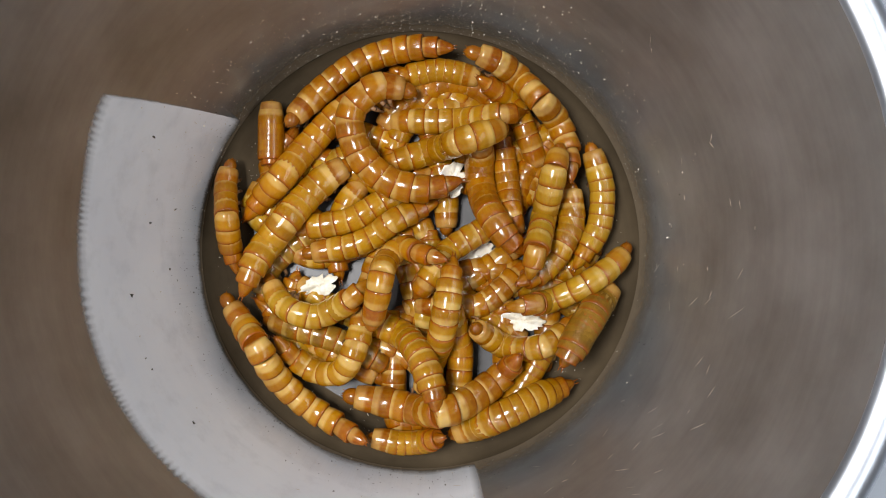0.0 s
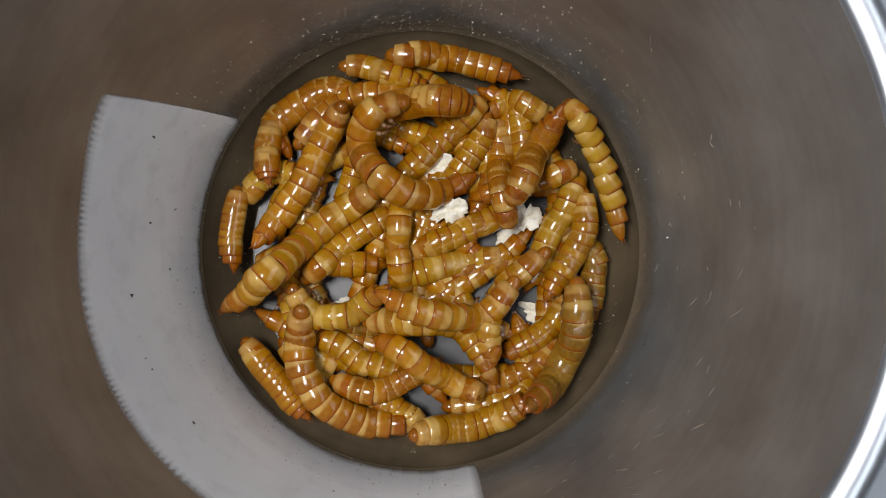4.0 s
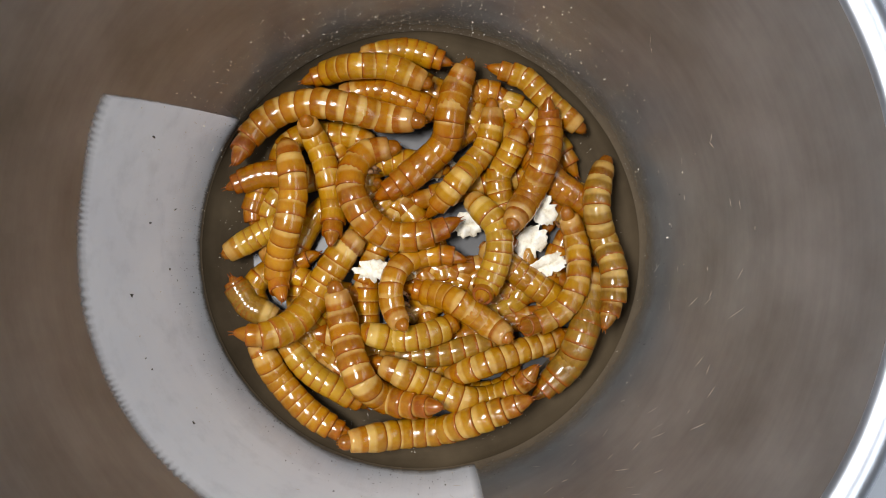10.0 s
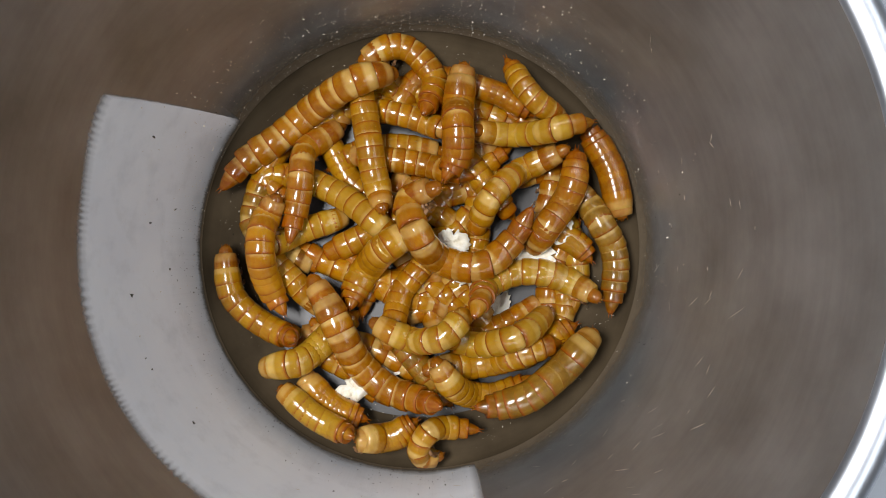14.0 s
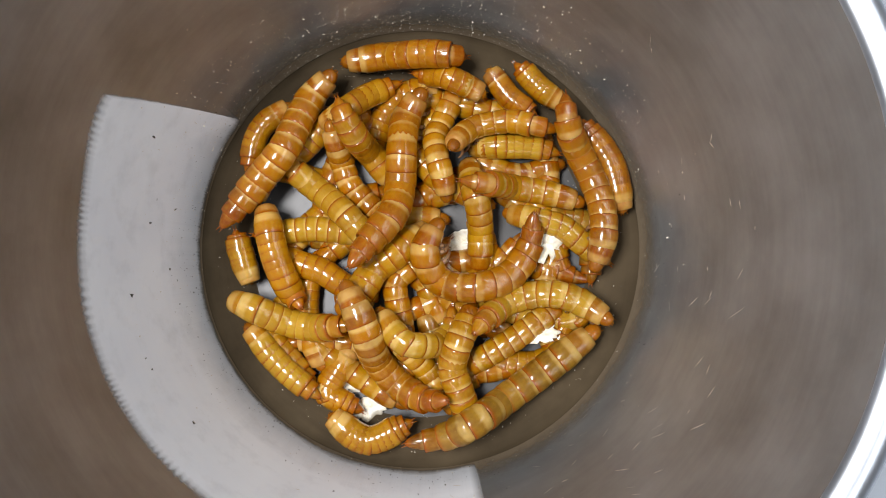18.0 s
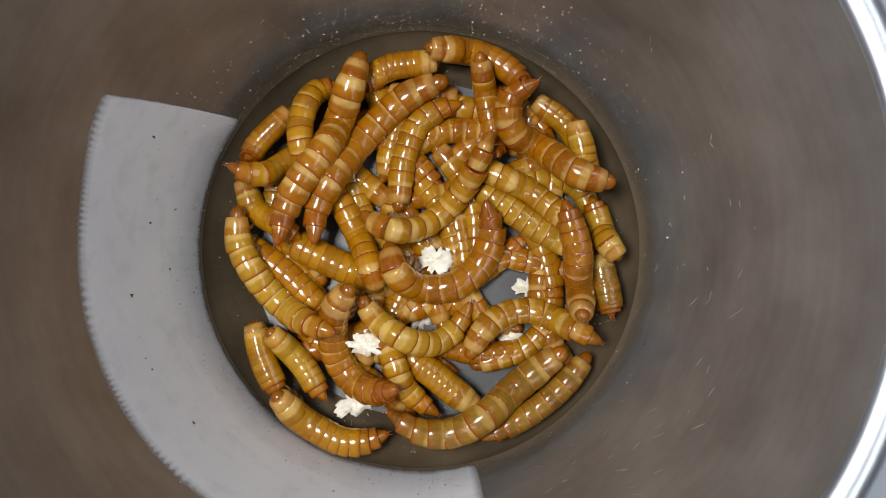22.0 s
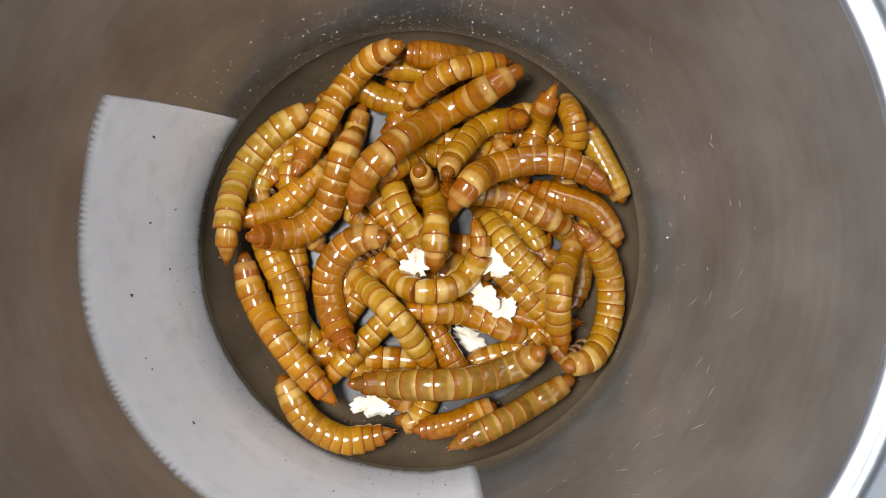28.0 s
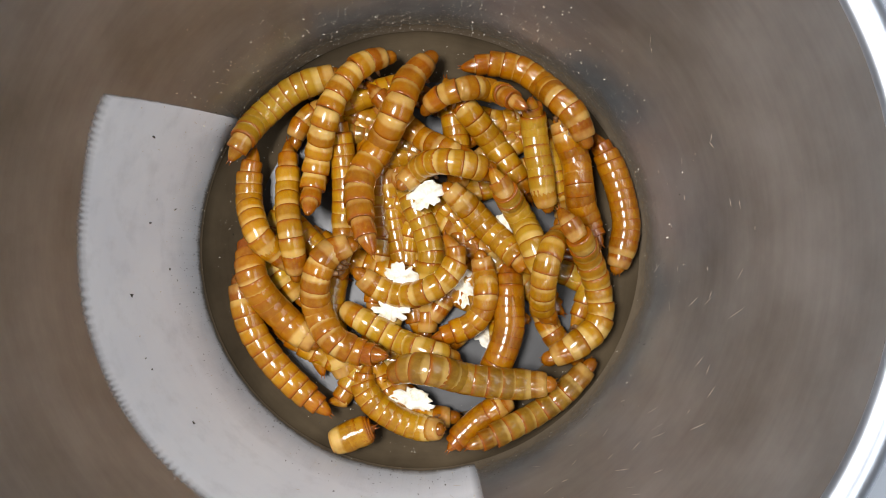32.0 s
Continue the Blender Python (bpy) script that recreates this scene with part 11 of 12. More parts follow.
    at(55, 17, 199,55,30,167,65,30,135,75,35,105,81,51,72,87,55,41,99,51,11,115,52)
    at(55, 18, 199,55,30,171,64,30,142,70,30,114,74,36,98,74,60,80,74,83,52,77,85)
    at(55, 19, 193,53,39,169,66,32,144,79,30,118,92,31,92,102,38,67,112,40,43,124,32)
    at(55, 20, 210,28,16,183,43,28,155,59,30,128,77,31,108,92,51,89,113,48,77,130,24)
    at(55, 21, 206,22,16,182,35,27,158,49,30,133,64,30,107,76,34,82,88,37,61,101,22)
    at(55, 22, 198,16,50,176,35,47,155,53,37,132,71,33,107,82,46,83,94,40,61,108,24)
    at(55, 23, 183,-4,29,162,8,45,138,23,48,115,40,46,92,58,45,71,76,50,50,94,43)
    at(55, 24, 162,5,49,146,17,47,129,29,45,113,42,47,98,56,46,85,72,47,73,88,44)
    at(55, 25, 169,-9,52,147,3,56,129,14,68,110,26,77,96,42,67,85,60,54,73,81,49)
    at(55, 28, 151,-36,14,129,-12,14,110,15,14,91,42,14,65,63,14,36,78,14,3,84,14)
    at(55, 30, 130,10,16,108,20,27,85,31,33,63,43,35,41,56,31,19,70,27,-1,83,16)
    at(55, 31, 95,10,16,76,19,26,56,29,30,36,39,30,14,47,30,-6,55,26,-25,63,16)
    at(55, 32, 53,19,14,29,31,14,7,42,14,-10,49,14,-27,55,14,-54,59,14,-80,60,14)
    at(56, 0, 72,126,72,73,114,44,73,88,30,77,61,41,85,39,62,101,14,68,123,-5,62)
    at(56, 1, 72,130,86,74,113,66,76,103,39,77,79,50,76,53,63,78,24,58,83,-2,66)
    at(56, 2, 69,119,44,71,94,62,72,74,85,75,44,85,76,15,72,77,-3,47,78,-18,20)
    at(56, 3, 80,155,14,81,127,14,81,113,14,79,97,14,76,80,14,72,55,14,69,38,14)
    at(56, 6, 148,156,14,169,133,14,171,110,14,150,84,14,126,61,14,101,40,14,74,20,14)
    at(56, 7, 214,18,14,211,42,14,208,54,14,178,50,14,146,43,14,113,36,14,81,28,14)
    at(56, 8, 200,90,30,186,94,30,172,99,30,158,104,30,144,108,30,133,113,25,122,118,16)
    at(56, 9, 193,83,30,178,90,30,163,98,30,149,103,36,140,106,49,127,112,54,115,119,45)
    at(56, 10, 227,41,16,208,52,26,189,64,30,170,77,30,154,94,30,138,110,26,125,126,16)
    at(56, 11, 206,34,30,201,48,30,196,63,30,192,78,30,192,94,30,192,109,30,193,125,30)
    at(56, 12, 179,-38,14,199,-14,14,204,4,14,199,35,14,196,67,14,194,92,14,185,109,14)
    at(56, 13, 241,27,30,235,37,30,230,48,30,223,58,30,215,66,30,204,71,30,193,76,30)
    at(56, 14, 248,41,30,244,59,30,240,78,30,235,96,30,227,113,30,217,130,30,207,146,30)
    at(56, 17, 248,20,30,245,51,30,240,82,30,230,112,30,215,140,30,196,165,31,177,185,44)
    at(56, 18, 248,48,30,244,67,30,240,86,30,234,105,30,224,122,30,212,137,30,200,153,30)
    at(56, 19, 247,68,30,239,87,30,229,104,30,218,121,30,206,137,30,192,152,30,179,167,30)
    at(56, 20, 247,68,30,231,96,30,213,123,30,193,149,30,172,174,30,148,196,30,123,216,30)
    at(56, 21, 241,48,30,233,87,30,216,124,30,191,155,30,161,182,30,129,207,32,101,225,52)
    at(56, 22, 230,75,76,191,85,78,164,107,60,141,126,36,112,141,56,108,177,64,140,196,76)
    at(56, 23, 212,84,81,169,83,89,145,96,55,115,122,55,100,160,43,116,195,51,157,200,38)
    at(56, 24, 177,83,92,150,93,59,115,111,39,84,142,47,82,182,54,117,204,59,161,194,68)
    at(56, 25, 72,99,72,66,141,59,73,184,47,100,216,32,142,213,30,177,185,35,205,153,51)
    at(56, 28, 38,43,91,61,73,98,80,90,64,116,102,55,159,105,59,197,93,56,230,66,55)
    at(56, 30, 114,98,16,127,99,26,141,102,30,157,105,30,172,108,34,182,108,47,196,108,53)
    at(56, 31, 185,173,36,191,149,51,201,123,52,210,96,47,217,69,42,220,41,37,218,12,41)
    at(56, 32, 169,156,51,180,131,47,190,106,43,193,79,47,197,53,39,207,29,31,219,6,38)
    at(57, 0, 43,-208,55,45,-188,33,48,-157,30,49,-126,31,43,-99,44,36,-74,56,30,-48,40)
    at(57, 1, 66,-199,54,65,-179,37,64,-155,30,60,-131,40,55,-110,55,50,-88,63,46,-68,47)
    at(57, 2, 49,-224,44,49,-194,50,50,-169,32,49,-142,44,44,-121,67,36,-93,69,30,-68,52)
    at(57, 3, 52,-202,61,40,-185,46,28,-165,49,19,-149,69,4,-126,78,-11,-106,70,-24,-91,51)
    at(57, 6, 93,-142,40,64,-146,41,37,-151,32,9,-153,33,-17,-152,47,-44,-151,55,-71,-152,43)
    at(57, 7, 94,-138,16,68,-146,27,42,-156,30,15,-166,30,-12,-174,35,-37,-179,48,-64,-188,40)
    at(57, 8, 25,-106,14,-2,-123,14,-31,-135,14,-63,-140,14,-95,-138,14,-125,-128,14,-149,-108,14)
    at(57, 9, 59,-118,14,25,-118,14,-9,-118,14,-29,-115,14,-61,-104,14,-89,-84,14,-110,-57,14)
    at(57, 10, -34,-194,14,-49,-168,14,-59,-140,14,-65,-110,14,-67,-80,14,-66,-50,14,-60,-21,14)
    at(57, 11, 20,-97,14,-9,-97,14,-38,-91,14,-64,-78,14,-79,-66,14,-100,-52,14,-116,-43,14)
    at(57, 12, 40,-99,14,12,-109,14,-17,-114,14,-47,-111,14,-76,-104,14,-103,-90,14,-126,-71,14)
    at(57, 13, 11,-154,14,-7,-139,14,-32,-122,14,-48,-108,14,-69,-80,14,-82,-48,14,-87,-13,14)
    at(57, 14, 35,-27,14,2,-39,14,-34,-42,14,-69,-36,14,-103,-24,14,-129,-11,14,-153,5,14)
    at(57, 17, -88,-98,16,-106,-79,27,-127,-59,30,-146,-37,30,-162,-13,30,-178,10,26,-194,32,16)
    at(57, 18, -69,-64,16,-85,-53,27,-103,-41,30,-121,-29,30,-142,-22,30,-162,-15,26,-181,-9,16)
    at(57, 19, -87,-57,16,-103,-50,27,-121,-43,30,-140,-35,30,-159,-28,30,-177,-21,26,-194,-14,16)
    at(57, 20, -47,-70,16,-69,-56,27,-93,-42,30,-117,-27,30,-139,-9,30,-161,8,26,-182,24,16)
    at(57, 21, -44,-39,14,-78,-20,14,-97,-3,14,-124,23,14,-155,41,14,-176,54,14,-199,81,14)
    at(57, 22, -51,-51,42,-59,-29,55,-67,-7,45,-76,13,31,-88,37,30,-100,60,28,-111,82,32)
    at(57, 23, -59,-44,16,-67,-21,27,-77,2,30,-86,27,30,-87,53,30,-87,78,26,-88,102,16)
    at(57, 24, -57,-38,16,-62,-16,27,-68,7,30,-73,31,30,-73,56,30,-73,79,26,-74,102,16)
    at(57, 25, -31,-76,14,-47,-58,14,-60,-38,14,-69,-16,14,-73,8,14,-74,32,14,-74,56,14)
    at(57, 28, -98,-84,14,-93,-53,14,-91,-34,14,-83,-7,14,-68,20,14,-48,44,14,-23,62,14)
    at(57, 30, -92,-98,14,-91,-68,14,-90,-46,14,-86,-21,14,-75,8,14,-58,34,14,-35,56,14)
    at(57, 31, -50,-167,14,-64,-142,14,-73,-115,14,-78,-86,14,-82,-58,14,-81,-29,14,-75,-1,14)
    at(57, 32, 46,-210,14,15,-210,14,-16,-206,14,-37,-183,14,-51,-155,14,-59,-125,14,-63,-94,14)
    at(58, 0, -71,-63,46,-71,-96,52,-80,-128,59,-97,-152,43,-128,-152,31,-155,-134,36,-173,-111,51)
    at(58, 1, -45,-69,71,-54,-96,66,-65,-121,59,-79,-143,48,-100,-159,47,-124,-152,39,-148,-140,30)
    at(58, 2, -48,-89,74,-57,-112,60,-69,-133,47,-82,-153,35,-101,-167,37,-126,-156,30,-148,-140,30)
    at(58, 3, 17,-136,16,-9,-139,27,-37,-144,30,-66,-147,30,-95,-143,30,-123,-139,26,-150,-136,16)
    at(58, 6, -19,-168,16,-41,-153,27,-66,-139,30,-89,-123,30,-105,-99,30,-120,-75,27,-136,-53,21)
    at(58, 7, -34,-190,16,-55,-175,27,-77,-160,30,-101,-144,30,-120,-124,30,-136,-102,26,-153,-82,16)
    at(58, 8, -44,-156,14,-75,-143,14,-101,-122,14,-121,-95,14,-133,-64,14,-137,-31,14,-133,3,14)
    at(58, 9, -84,-159,14,-98,-134,14,-109,-118,14,-120,-90,14,-128,-61,14,-129,-31,14,-122,-2,14)
    at(58, 10, -112,-146,14,-125,-131,14,-136,-121,14,-146,-100,14,-151,-76,14,-151,-52,14,-148,-28,14)
    at(58, 11, -132,-169,14,-137,-160,14,-130,-137,14,-122,-114,14,-111,-92,14,-100,-71,14,-86,-51,14)
    at(58, 12, -37,-134,14,-62,-119,14,-83,-98,14,-98,-73,14,-107,-45,14,-109,-16,14,-109,13,14)
    at(58, 13, -85,-102,16,-100,-80,27,-116,-58,30,-134,-37,30,-154,-17,30,-174,2,26,-193,20,16)
    at(58, 14, -123,-77,16,-136,-62,27,-151,-47,30,-167,-31,30,-183,-15,30,-199,-1,26,-214,13,16)
    at(58, 17, -187,-97,47,-199,-80,44,-210,-65,37,-219,-47,30,-222,-28,34,-220,-13,49,-219,5,58)
    at(58, 18, -211,-36,30,-214,-28,30,-217,-20,30,-219,-12,30,-222,-4,30,-224,5,30,-226,13,30)
    at(58, 19, -157,46,14,-181,47,14,-205,45,14,-212,34,14,-214,17,14,-215,-2,14,-214,-21,14)
    at(58, 20, -205,83,30,-208,73,30,-210,64,30,-212,55,30,-214,46,30,-217,36,30,-219,27,30)
    at(58, 21, -212,69,30,-205,55,30,-198,41,30,-187,30,30,-176,19,30,-167,9,26,-159,0,16)
    at(58, 22, -219,83,30,-213,66,30,-206,49,30,-193,39,34,-178,31,42,-164,22,48,-150,12,43)
    at(58, 23, -214,-24,14,-215,-5,14,-207,2,14,-175,4,14,-143,5,14,-123,5,14,-99,5,14)
    at(58, 24, -197,-43,30,-196,-53,30,-194,-64,30,-192,-74,30,-190,-85,30,-187,-95,30,-183,-105,30)
    at(58, 25, -139,-1,14,-157,-17,14,-171,-36,14,-183,-58,14,-186,-81,14,-179,-104,14,-172,-127,14)
    at(58, 28, -117,89,14,-146,67,14,-168,40,14,-181,7,14,-181,-15,14,-174,-49,14,-167,-84,14)
    at(58, 30, -173,12,14,-191,-3,14,-206,-22,14,-210,-46,14,-200,-67,14,-186,-86,14,-172,-106,14)
    at(58, 31, -167,-12,14,-186,-27,14,-201,-46,14,-204,-68,14,-196,-89,14,-185,-110,14,-172,-129,14)
    at(58, 32, -69,24,14,-92,1,14,-111,-27,14,-124,-57,14,-130,-89,14,-130,-123,14,-122,-155,14)
    at(59, 0, 32,21,14,32,45,14,31,69,14,27,92,14,21,116,14,12,138,14,2,160,14)
    at(59, 1, 1,-37,14,11,-16,14,18,7,14,22,31,14,24,55,14,24,79,14,22,103,14)
    at(59, 2, -7,-33,14,4,-12,14,12,11,14,18,34,14,23,58,14,27,82,14,30,106,14)
    at(59, 3, -11,-30,14,-2,-7,14,6,15,14,14,38,14,22,61,14,30,83,14,38,106,14)
    at(59, 6, -32,-15,14,-24,8,14,-13,29,14,2,48,14,18,66,14,36,82,14,56,96,14)
    at(59, 7, -42,-8,14,-32,14,14,-19,34,14,-2,51,14,16,67,14,36,80,14,58,91,14)
    at(59, 8, -51,0,14,-40,21,14,-24,39,14,-6,55,14,14,68,14,36,79,14,59,86,14)
    at(59, 9, -60,7,14,-47,27,14,-30,45,14,-10,58,14,11,70,14,34,78,14,58,82,14)
    at(59, 10, -87,-10,14,-78,15,14,-64,38,14,-46,57,14,-33,67,14,-22,74,14,-3,84,14)
    at(59, 11, 13,22,14,10,46,14,6,70,14,1,94,14,-11,114,14,-26,133,14,-42,151,14)
    at(59, 12, 85,93,14,72,113,14,55,130,14,36,145,14,17,159,14,-5,169,14,-28,176,14)
    at(59, 13, 90,104,14,74,123,14,55,138,14,35,150,14,13,161,14,-10,168,14,-34,171,14)
    at(59, 14, 93,116,14,75,132,14,55,145,14,33,155,14,10,163,14,-13,167,14,-37,168,14)
    at(59, 17, -15,101,14,-16,129,14,-16,143,14,-17,168,14,-17,189,14,-17,204,14,-16,214,14)
    at(59, 18, -24,116,14,-9,135,14,7,153,14,24,170,14,42,185,14,66,184,14,86,171,14)
    at(59, 19, -16,78,59,-16,110,65,-17,132,40,-12,163,30,8,183,43,37,184,48,62,193,26)
    at(59, 20, -10,83,30,-11,109,30,-10,135,30,-6,161,30,7,183,31,30,189,39,53,191,51)
    at(59, 21, -27,40,35,-27,75,30,-27,111,32,-21,143,45,-4,172,42,26,185,38,52,182,60)
    at(59, 22, -27,48,30,-25,75,30,-22,103,30,-14,129,30,-2,153,30,20,169,30,46,178,30)
    at(59, 23, 5,60,49,8,80,46,12,100,55,14,122,53,22,141,48,37,154,39,53,167,31)
    at(59, 24, -5,47,45,3,75,52,10,104,49,19,132,42,41,150,38,63,167,34,82,185,17)
    at(59, 25, 2,38,44,9,65,50,15,94,49,26,121,51,43,139,37,62,159,27,81,179,16)
    at(59, 28, 32,83,94,39,102,73,52,122,56,66,141,38,89,156,30,113,156,44,127,153,70)
    at(59, 30, 80,13,48,79,40,65,79,66,83,77,96,85,70,124,73,65,147,51,57,176,45)
    at(59, 31, 107,31,21,92,61,30,76,87,44,64,109,69,55,141,71,52,162,44,46,188,23)
    at(59, 32, 48,74,16,47,95,27,46,117,30,44,141,30,40,164,30,35,187,26,32,208,16)
    lay(0, 0, 68, -4, 5, 40)
    lay(0, 1, 68, -4, 4, 40)
    lay(0, 2, 74, -8, 34, 10)
    lay(0, 3, 110, 11, 5, 40)
    lay(0, 6, 117, 14, 5, 70)
    lay(0, 7, 114, 7, 5, 70)
    lay(0, 8, 139, 28, 5, -60)
    lay(0, 9, 142, 43, 5, -70)
    lay(0, 10, 137, 6, 25, 60)
    lay(0, 11, 132, -7, 5, 60)
    lay(0, 12, 150, -15, 30, 60)
    lay(0, 13, 151, -11, 27, 20)
    lay(0, 14, 143, -11, 30, 5)
    lay(0, 17, 157, 6, 31, 70)
    lay(0, 18, 157, 6, 33, 70)
    lay(0, 19, 150, 2, 38, 60)
    lay(0, 20, 136, -1, 32, 60)
    lay(0, 21, 125, -7, 5, -30)
    lay(0, 22, 125, -7, 5, -30)
    lay(0, 23, 96, -29, 5, -30)
    lay(0, 24, 96, -36, 5, -30)
    lay(0, 25, 101, -43, 35, -30)
    lay(0, 28, 90, -19, 53, 0)
    lay(0, 29, 90, -19, 4, 0)
    lay(0, 30, 127, 52, 63, 70)
    lay(0, 31, 108, 20, 34, 70)
    lay(0, 32, 102, 20, 30, 60)
    lay(1, 0, -124, -48, 30, 20)
    lay(1, 1, -134, -46, 59, 0)
    lay(1, 2, -96, -67, 37, 0)
    lay(1, 3, -96, -67, 4, 0)
    lay(1, 6, -39, -96, 5, 0)
    lay(1, 7, -18, -36, 5, 0)
    lay(1, 8, -21, -36, 5, 0)
    lay(1, 9, -62, -147, 29, 40)
    lay(1, 10, -62, -147, 4, 40)
    lay(1, 11, -37, -150, 31, 0)
    lay(1, 12, -40, -149, 38, 0)
    lay(1, 13, -44, -150, 36, 10)
    lay(1, 14, -45, -148, 13, 0)
    lay(1, 17, 60, -85, 5, 60)
    lay(1, 18, 18, -75, 5, 80)
    lay(1, 19, 18, -77, 34, 80)
    lay(1, 20, 18, -81, 33, 80)
    lay(1, 21, 4, -92, 5, 60)
    lay(1, 22, 4, -85, 5, 60)
    lay(1, 23, 4, -92, 5, 60)
    lay(1, 24, 18, -91, 27, 60)
    lay(1, 25, 46, -140, 27, 60)
    lay(1, 28, 60, -114, 5, -30)
    lay(1, 29, 68, -121, 5, -30)
    lay(1, 30, 67, -129, 33, -30)
    lay(1, 31, -32, -177, 5, -10)
    lay(1, 32, -32, -177, 4, -10)
    lay(2, 0, 126, -90, 31, -5)
    lay(2, 1, 126, -77, 32, -5)
    lay(2, 2, 130, -78, 27, 0)
    lay(2, 3, 146, -82, 5, -20)
    lay(2, 6, 146, -71, 4, -10)
    lay(2, 7, 164, -22, 31, 80)
    lay(2, 8, 164, -22, 4, 80)
    lay(2, 9, 133, -22, 33, 80)
    lay(2, 10, 157, -22, 32, 20)
    lay(2, 11, 110, -43, 5, 20)
    lay(2, 12, 115, -36, 37, -20)
    lay(2, 13, 96, -71, 5, 60)
    lay(2, 14, 96, -78, 5, 60)
    lay(2, 17, 134, -110, 58, 0)
    lay(2, 18, 143, -105, 36, 0)
    lay(2, 19, 135, -77, 48, 0)
    lay(2, 20, 117, -96, 12, -20)
    lay(2, 21, 115, -105, 36, -20)
    lay(2, 22, 110, -113, 12, -20)
    lay(2, 23, 82, -85, 5, -50)
    lay(2, 24, 81, -98, 27, -50)
    lay(2, 25, 85, -92, 5, -50)
    lay(2, 28, 101, -84, 37, 60)
    lay(2, 29, 89, -64, 5, 60)
    lay(2, 30, 89, -64, 4, 60)
    lay(2, 31, 71, -107, 5, -50)
    lay(2, 32, 78, -107, 5, -50)
    lay(3, 0, 75, -27, 5, 0)
    lay(3, 1, 82, -25, 5, 20)
    lay(3, 2, 129, 37, 35, 40)
    lay(3, 3, 130, 38, 22, -20)
    lay(3, 6, 133, 44, 30, 80)
    lay(3, 7, 140, 54, 35, -60)
    lay(3, 8, 153, 64, 5, 60)
    lay(3, 9, 154, 59, 61, 60)
    lay(3, 10, 150, 48, 31, -50)
    lay(3, 11, 150, 41, 34, -40)
    lay(3, 12, 126, 75, 38, 80)
    lay(3, 13, 127, 66, 56, 80)
    lay(3, 14, 39, 6, 38, 0)
    lay(3, 17, 61, -7, 5, 10)
    lay(3, 18, 60, -11, 11, 0)
    lay(3, 19, 53, -25, 35, 0)
    lay(3, 20, 39, -25, 34, 0)
    lay(3, 21, 18, -22, 33, 20)
    lay(3, 22, 18, -15, 33, 0)
    lay(3, 23, 7, -11, 5, 0)
    lay(3, 24, 7, -11, 4, 0)
    lay(3, 25, 25, -14, 5, 0)
    lay(3, 28, -6, -22, 54, 60)
    lay(3, 29, -13, -29, 37, 70)
    lay(3, 30, -9, -36, 37, 70)
    lay(3, 31, -18, -29, 5, -20)
    lay(3, 32, -23, -36, 38, -20)
    lay(4, 0, 39, 84, 31, 70)
    lay(4, 1, 18, 104, 24, 0)
    lay(4, 2, 18, 105, 24, -10)
    lay(4, 3, 25, 101, 28, 0)
    lay(4, 6, 25, 101, 4, 0)
    lay(4, 7, 25, 101, 4, 0)
    lay(4, 8, 25, 101, 4, 0)
    lay(4, 9, 25, 101, 4, 0)
    lay(4, 10, 25, 101, 4, 0)
    lay(4, 11, 25, 101, 4, 0)
    lay(4, 12, 25, 101, 4, 0)
    lay(4, 13, 171, 28, 5, 60)
    lay(4, 14, 170, 26, 40, 60)
    lay(4, 17, 116, 34, 31, 60)
    lay(4, 18, 50, 7, 5, 10)
    lay(4, 19, 49, -12, 38, 10)
    lay(4, 20, -44, 6, 35, 0)
    lay(4, 21, -44, 6, 4, 0)
    lay(4, 22, -44, 6, 4, 0)
    lay(4, 23, -44, 6, 4, 0)
    lay(4, 24, -44, 6, 4, 0)
    lay(4, 25, -44, 6, 4, 0)
    lay(4, 28, -44, 6, 4, 0)
    lay(4, 29, -79, -22, 36, 0)
    lay(4, 30, 11, 77, 20, 10)
    lay(4, 31, 11, 70, 54, 10)
    lay(4, 32, 8, 63, 51, 20)
    lay(5, 0, 0, 0, 4, 0)
    lay(5, 1, 32, 48, 33, -30)
    lay(5, 2, 32, 48, 31, -40)
    lay(5, 3, 18, 44, 34, 20)
    lay(5, 6, 84, 48, 31, 0)
    lay(5, 7, 84, 48, 4, 0)
    lay(5, 8, 84, 48, 4, 0)
    lay(5, 9, 50, 38, 13, 0)
    lay(5, 10, 53, 28, 19, 0)
    lay(5, 11, 53, 28, 4, 0)
    lay(5, 12, 53, 6, 33, 0)
    lay(5, 13, 63, -29, 30, 0)
    lay(5, 14, 67, -36, 30, 0)
    lay(5, 17, 146, -36, 5, 20)
    lay(5, 18, 146, -36, 5, 20)
    lay(5, 19, 132, -36, 5, -10)
    lay(5, 20, 150, -22, 33, 0)
    lay(5, 21, 132, -50, 5, -10)
    lay(5, 22, 139, -50, 5, -10)
    lay(5, 23, 124, -57, 5, -10)
    lay(5, 24, 117, -64, 5, -10)
    lay(5, 25, 108, -71, 32, -10)
    lay(5, 28, 77, -60, 39, -50)
    lay(5, 29, 71, -50, 5, -50)
    lay(5, 30, 70, -50, 28, -50)
    lay(5, 31, 61, -50, 5, 70)
    lay(5, 32, 53, -50, 27, 80)
    lay(6, 0, 0, 0, 4, 0)
    lay(6, 1, 0, 0, 4, 0)
    lay(6, 2, 0, 0, 4, 0)
    lay(6, 3, 82, -7, 5, -10)
    lay(6, 6, 94, -39, 37, 0)
    lay(6, 7, 84, -36, 25, 0)
    lay(6, 8, 110, -29, 5, 20)
    lay(6, 9, 32, -29, 5, 0)
    lay(6, 10, -3, -78, 5, 0)
    lay(6, 11, -9, -77, 35, 0)
    lay(6, 12, -10, -85, 5, 0)
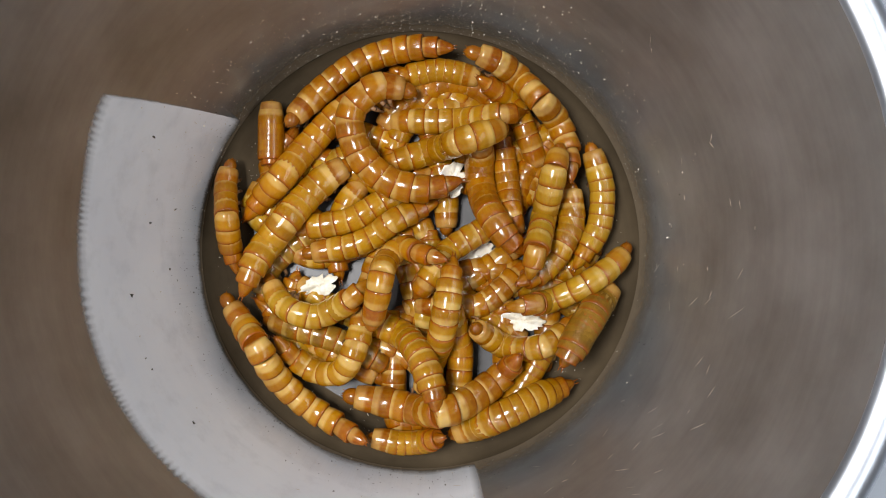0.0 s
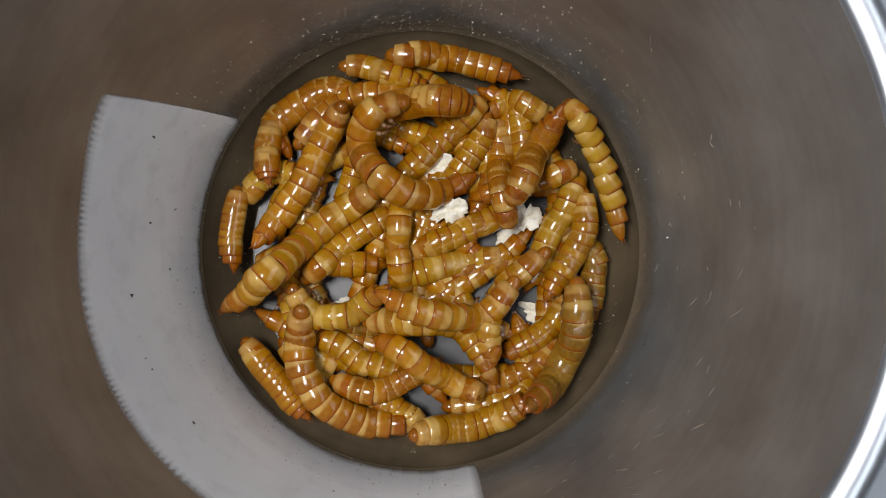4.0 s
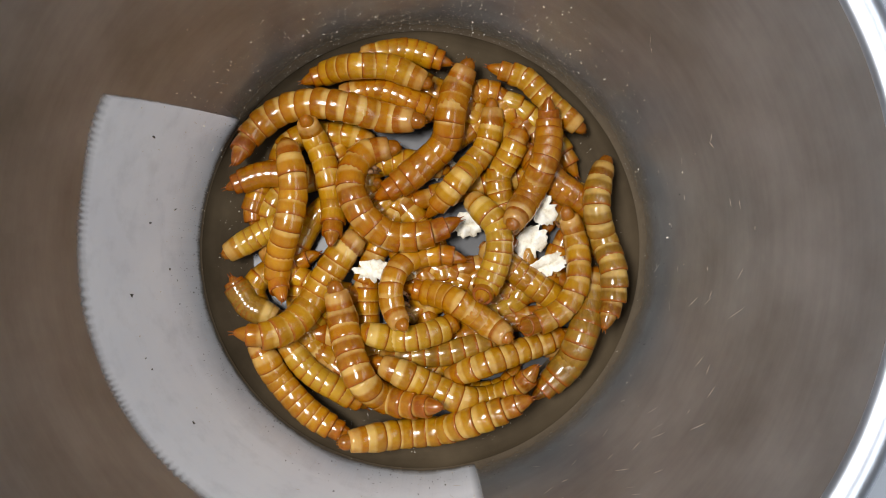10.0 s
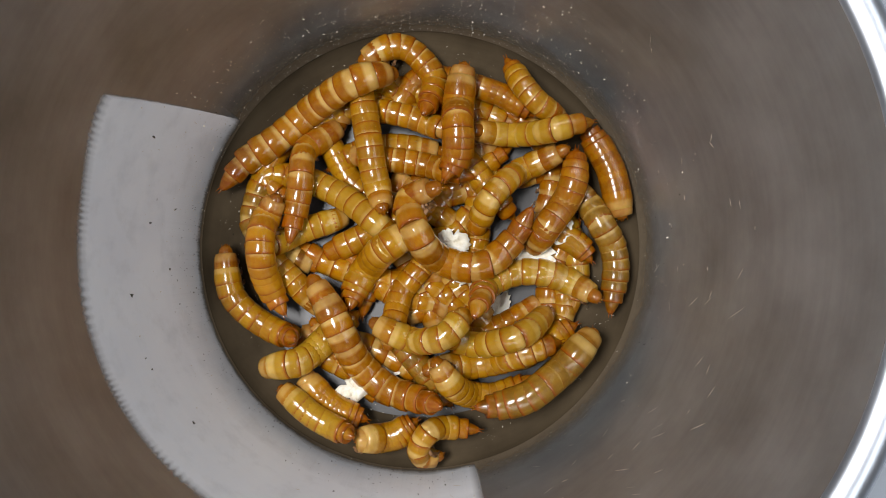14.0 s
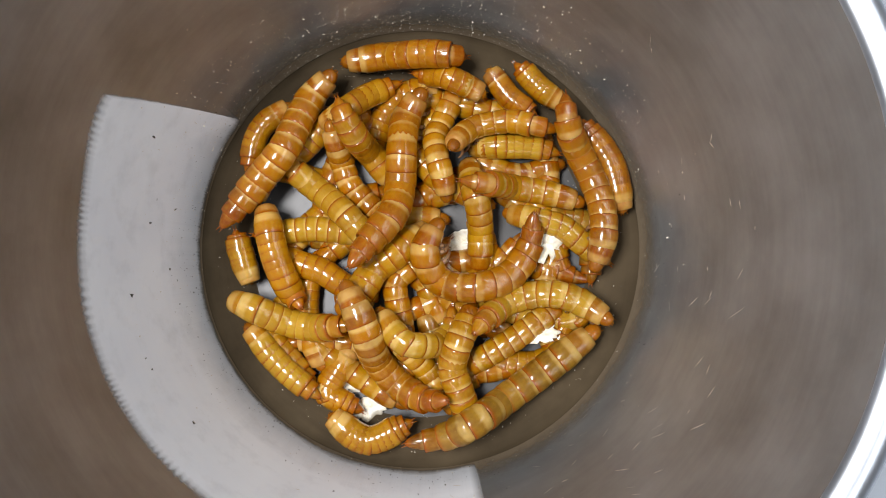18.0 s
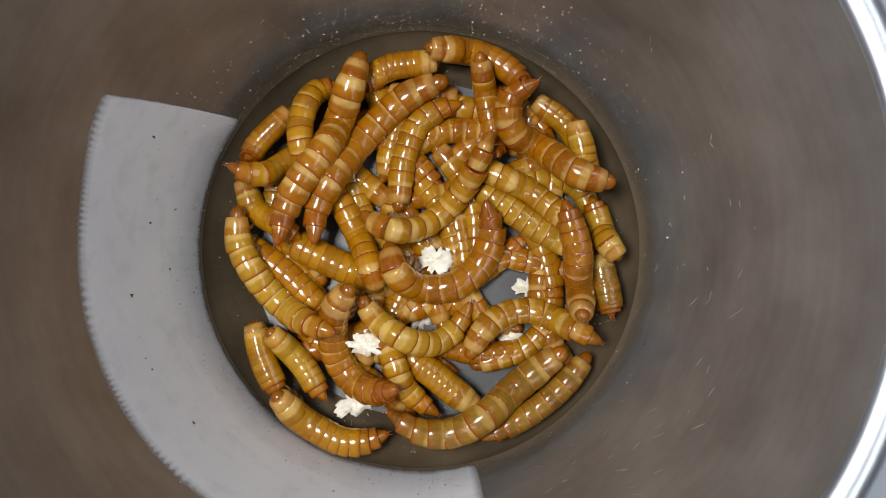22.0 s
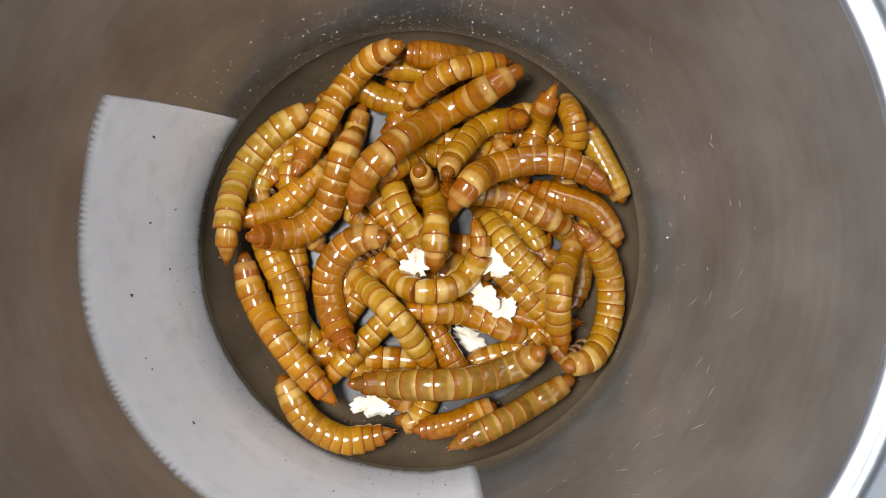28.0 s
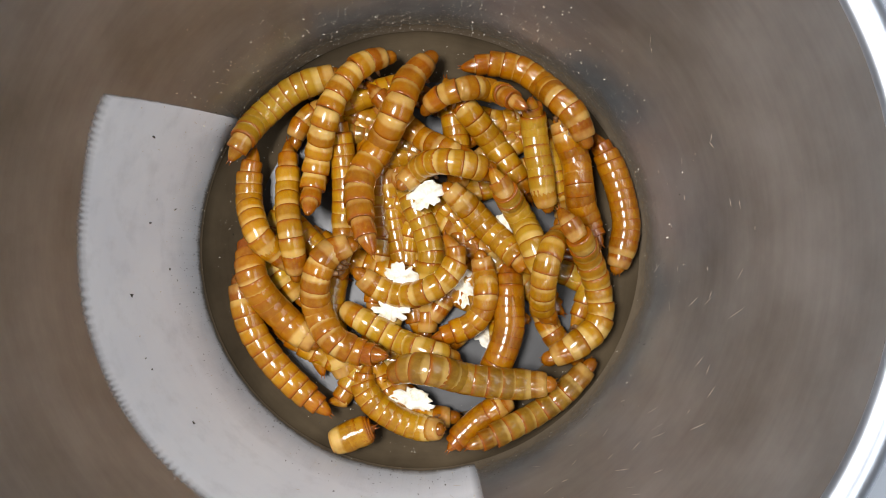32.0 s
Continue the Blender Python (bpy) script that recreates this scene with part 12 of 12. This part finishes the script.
    lay(6, 13, -71, -177, 35, 0)
    lay(6, 14, -79, -174, 30, 20)
    lay(6, 17, -67, -177, 5, 10)
    lay(6, 18, -67, -202, 5, 20)
    lay(6, 19, -67, -184, 5, 20)
    lay(6, 20, -85, -191, 5, 20)
    lay(6, 21, -81, -188, 5, 20)
    lay(6, 22, -81, -195, 5, 20)
    lay(6, 23, -99, -174, 5, 20)
    lay(6, 24, -88, -202, 5, 20)
    lay(6, 25, -75, -208, 35, 10)
    lay(6, 28, -60, -198, 5, -5)
    lay(6, 29, -44, -191, 37, 5)
    lay(6, 30, -23, -187, 36, -10)
    lay(6, 31, -30, -208, 37, -30)
    lay(6, 32, -10, -188, 29, -10)
    lay(7, 0, 0, 0, 4, 0)
    lay(7, 1, 0, 0, 4, 0)
    lay(7, 2, 0, 0, 4, 0)
    lay(7, 3, 0, 0, 4, 0)
    lay(7, 6, 56, 34, 35, 20)
    lay(7, 7, 56, 34, 4, 20)
    lay(7, 8, 49, 35, 37, 0)
    lay(7, 9, -3, -60, 38, 0)
    lay(7, 10, -58, -29, 31, 0)
    lay(7, 11, -60, -29, 5, 0)
    lay(7, 12, -60, -29, 4, 0)
    lay(7, 13, -60, -29, 4, 0)
    lay(7, 14, -60, -29, 4, 0)
    lay(7, 17, 11, -77, 35, 80)
    lay(7, 18, -74, -170, 5, 10)
    lay(7, 19, 126, -117, 63, 0)
    lay(7, 20, 118, -139, 36, 0)
    lay(7, 21, 60, -146, 33, 0)
    lay(7, 22, -64, -118, 48, 0)
    lay(7, 23, -74, -135, 5, 0)
    lay(7, 24, -74, -114, 5, 0)
    lay(7, 25, -74, -114, 4, 0)
    lay(7, 28, -46, -142, 5, 0)
    lay(7, 29, -46, -142, 4, 0)
    lay(7, 30, -16, -77, 46, 60)
    lay(7, 31, -39, -75, 5, 0)
    lay(7, 32, -34, -77, 34, 0)
    for k, (worm, pieces) in enumerate(WORMS):
        crawl(worm, pieces, SHAPES[k])
    for k, flake in enumerate(FLAKES):
        rows = SPOTS[k]
        walk(flake, rows if rows[-1][0] == 32 else rows + [(32.0, rows[-1][1])])


motions()
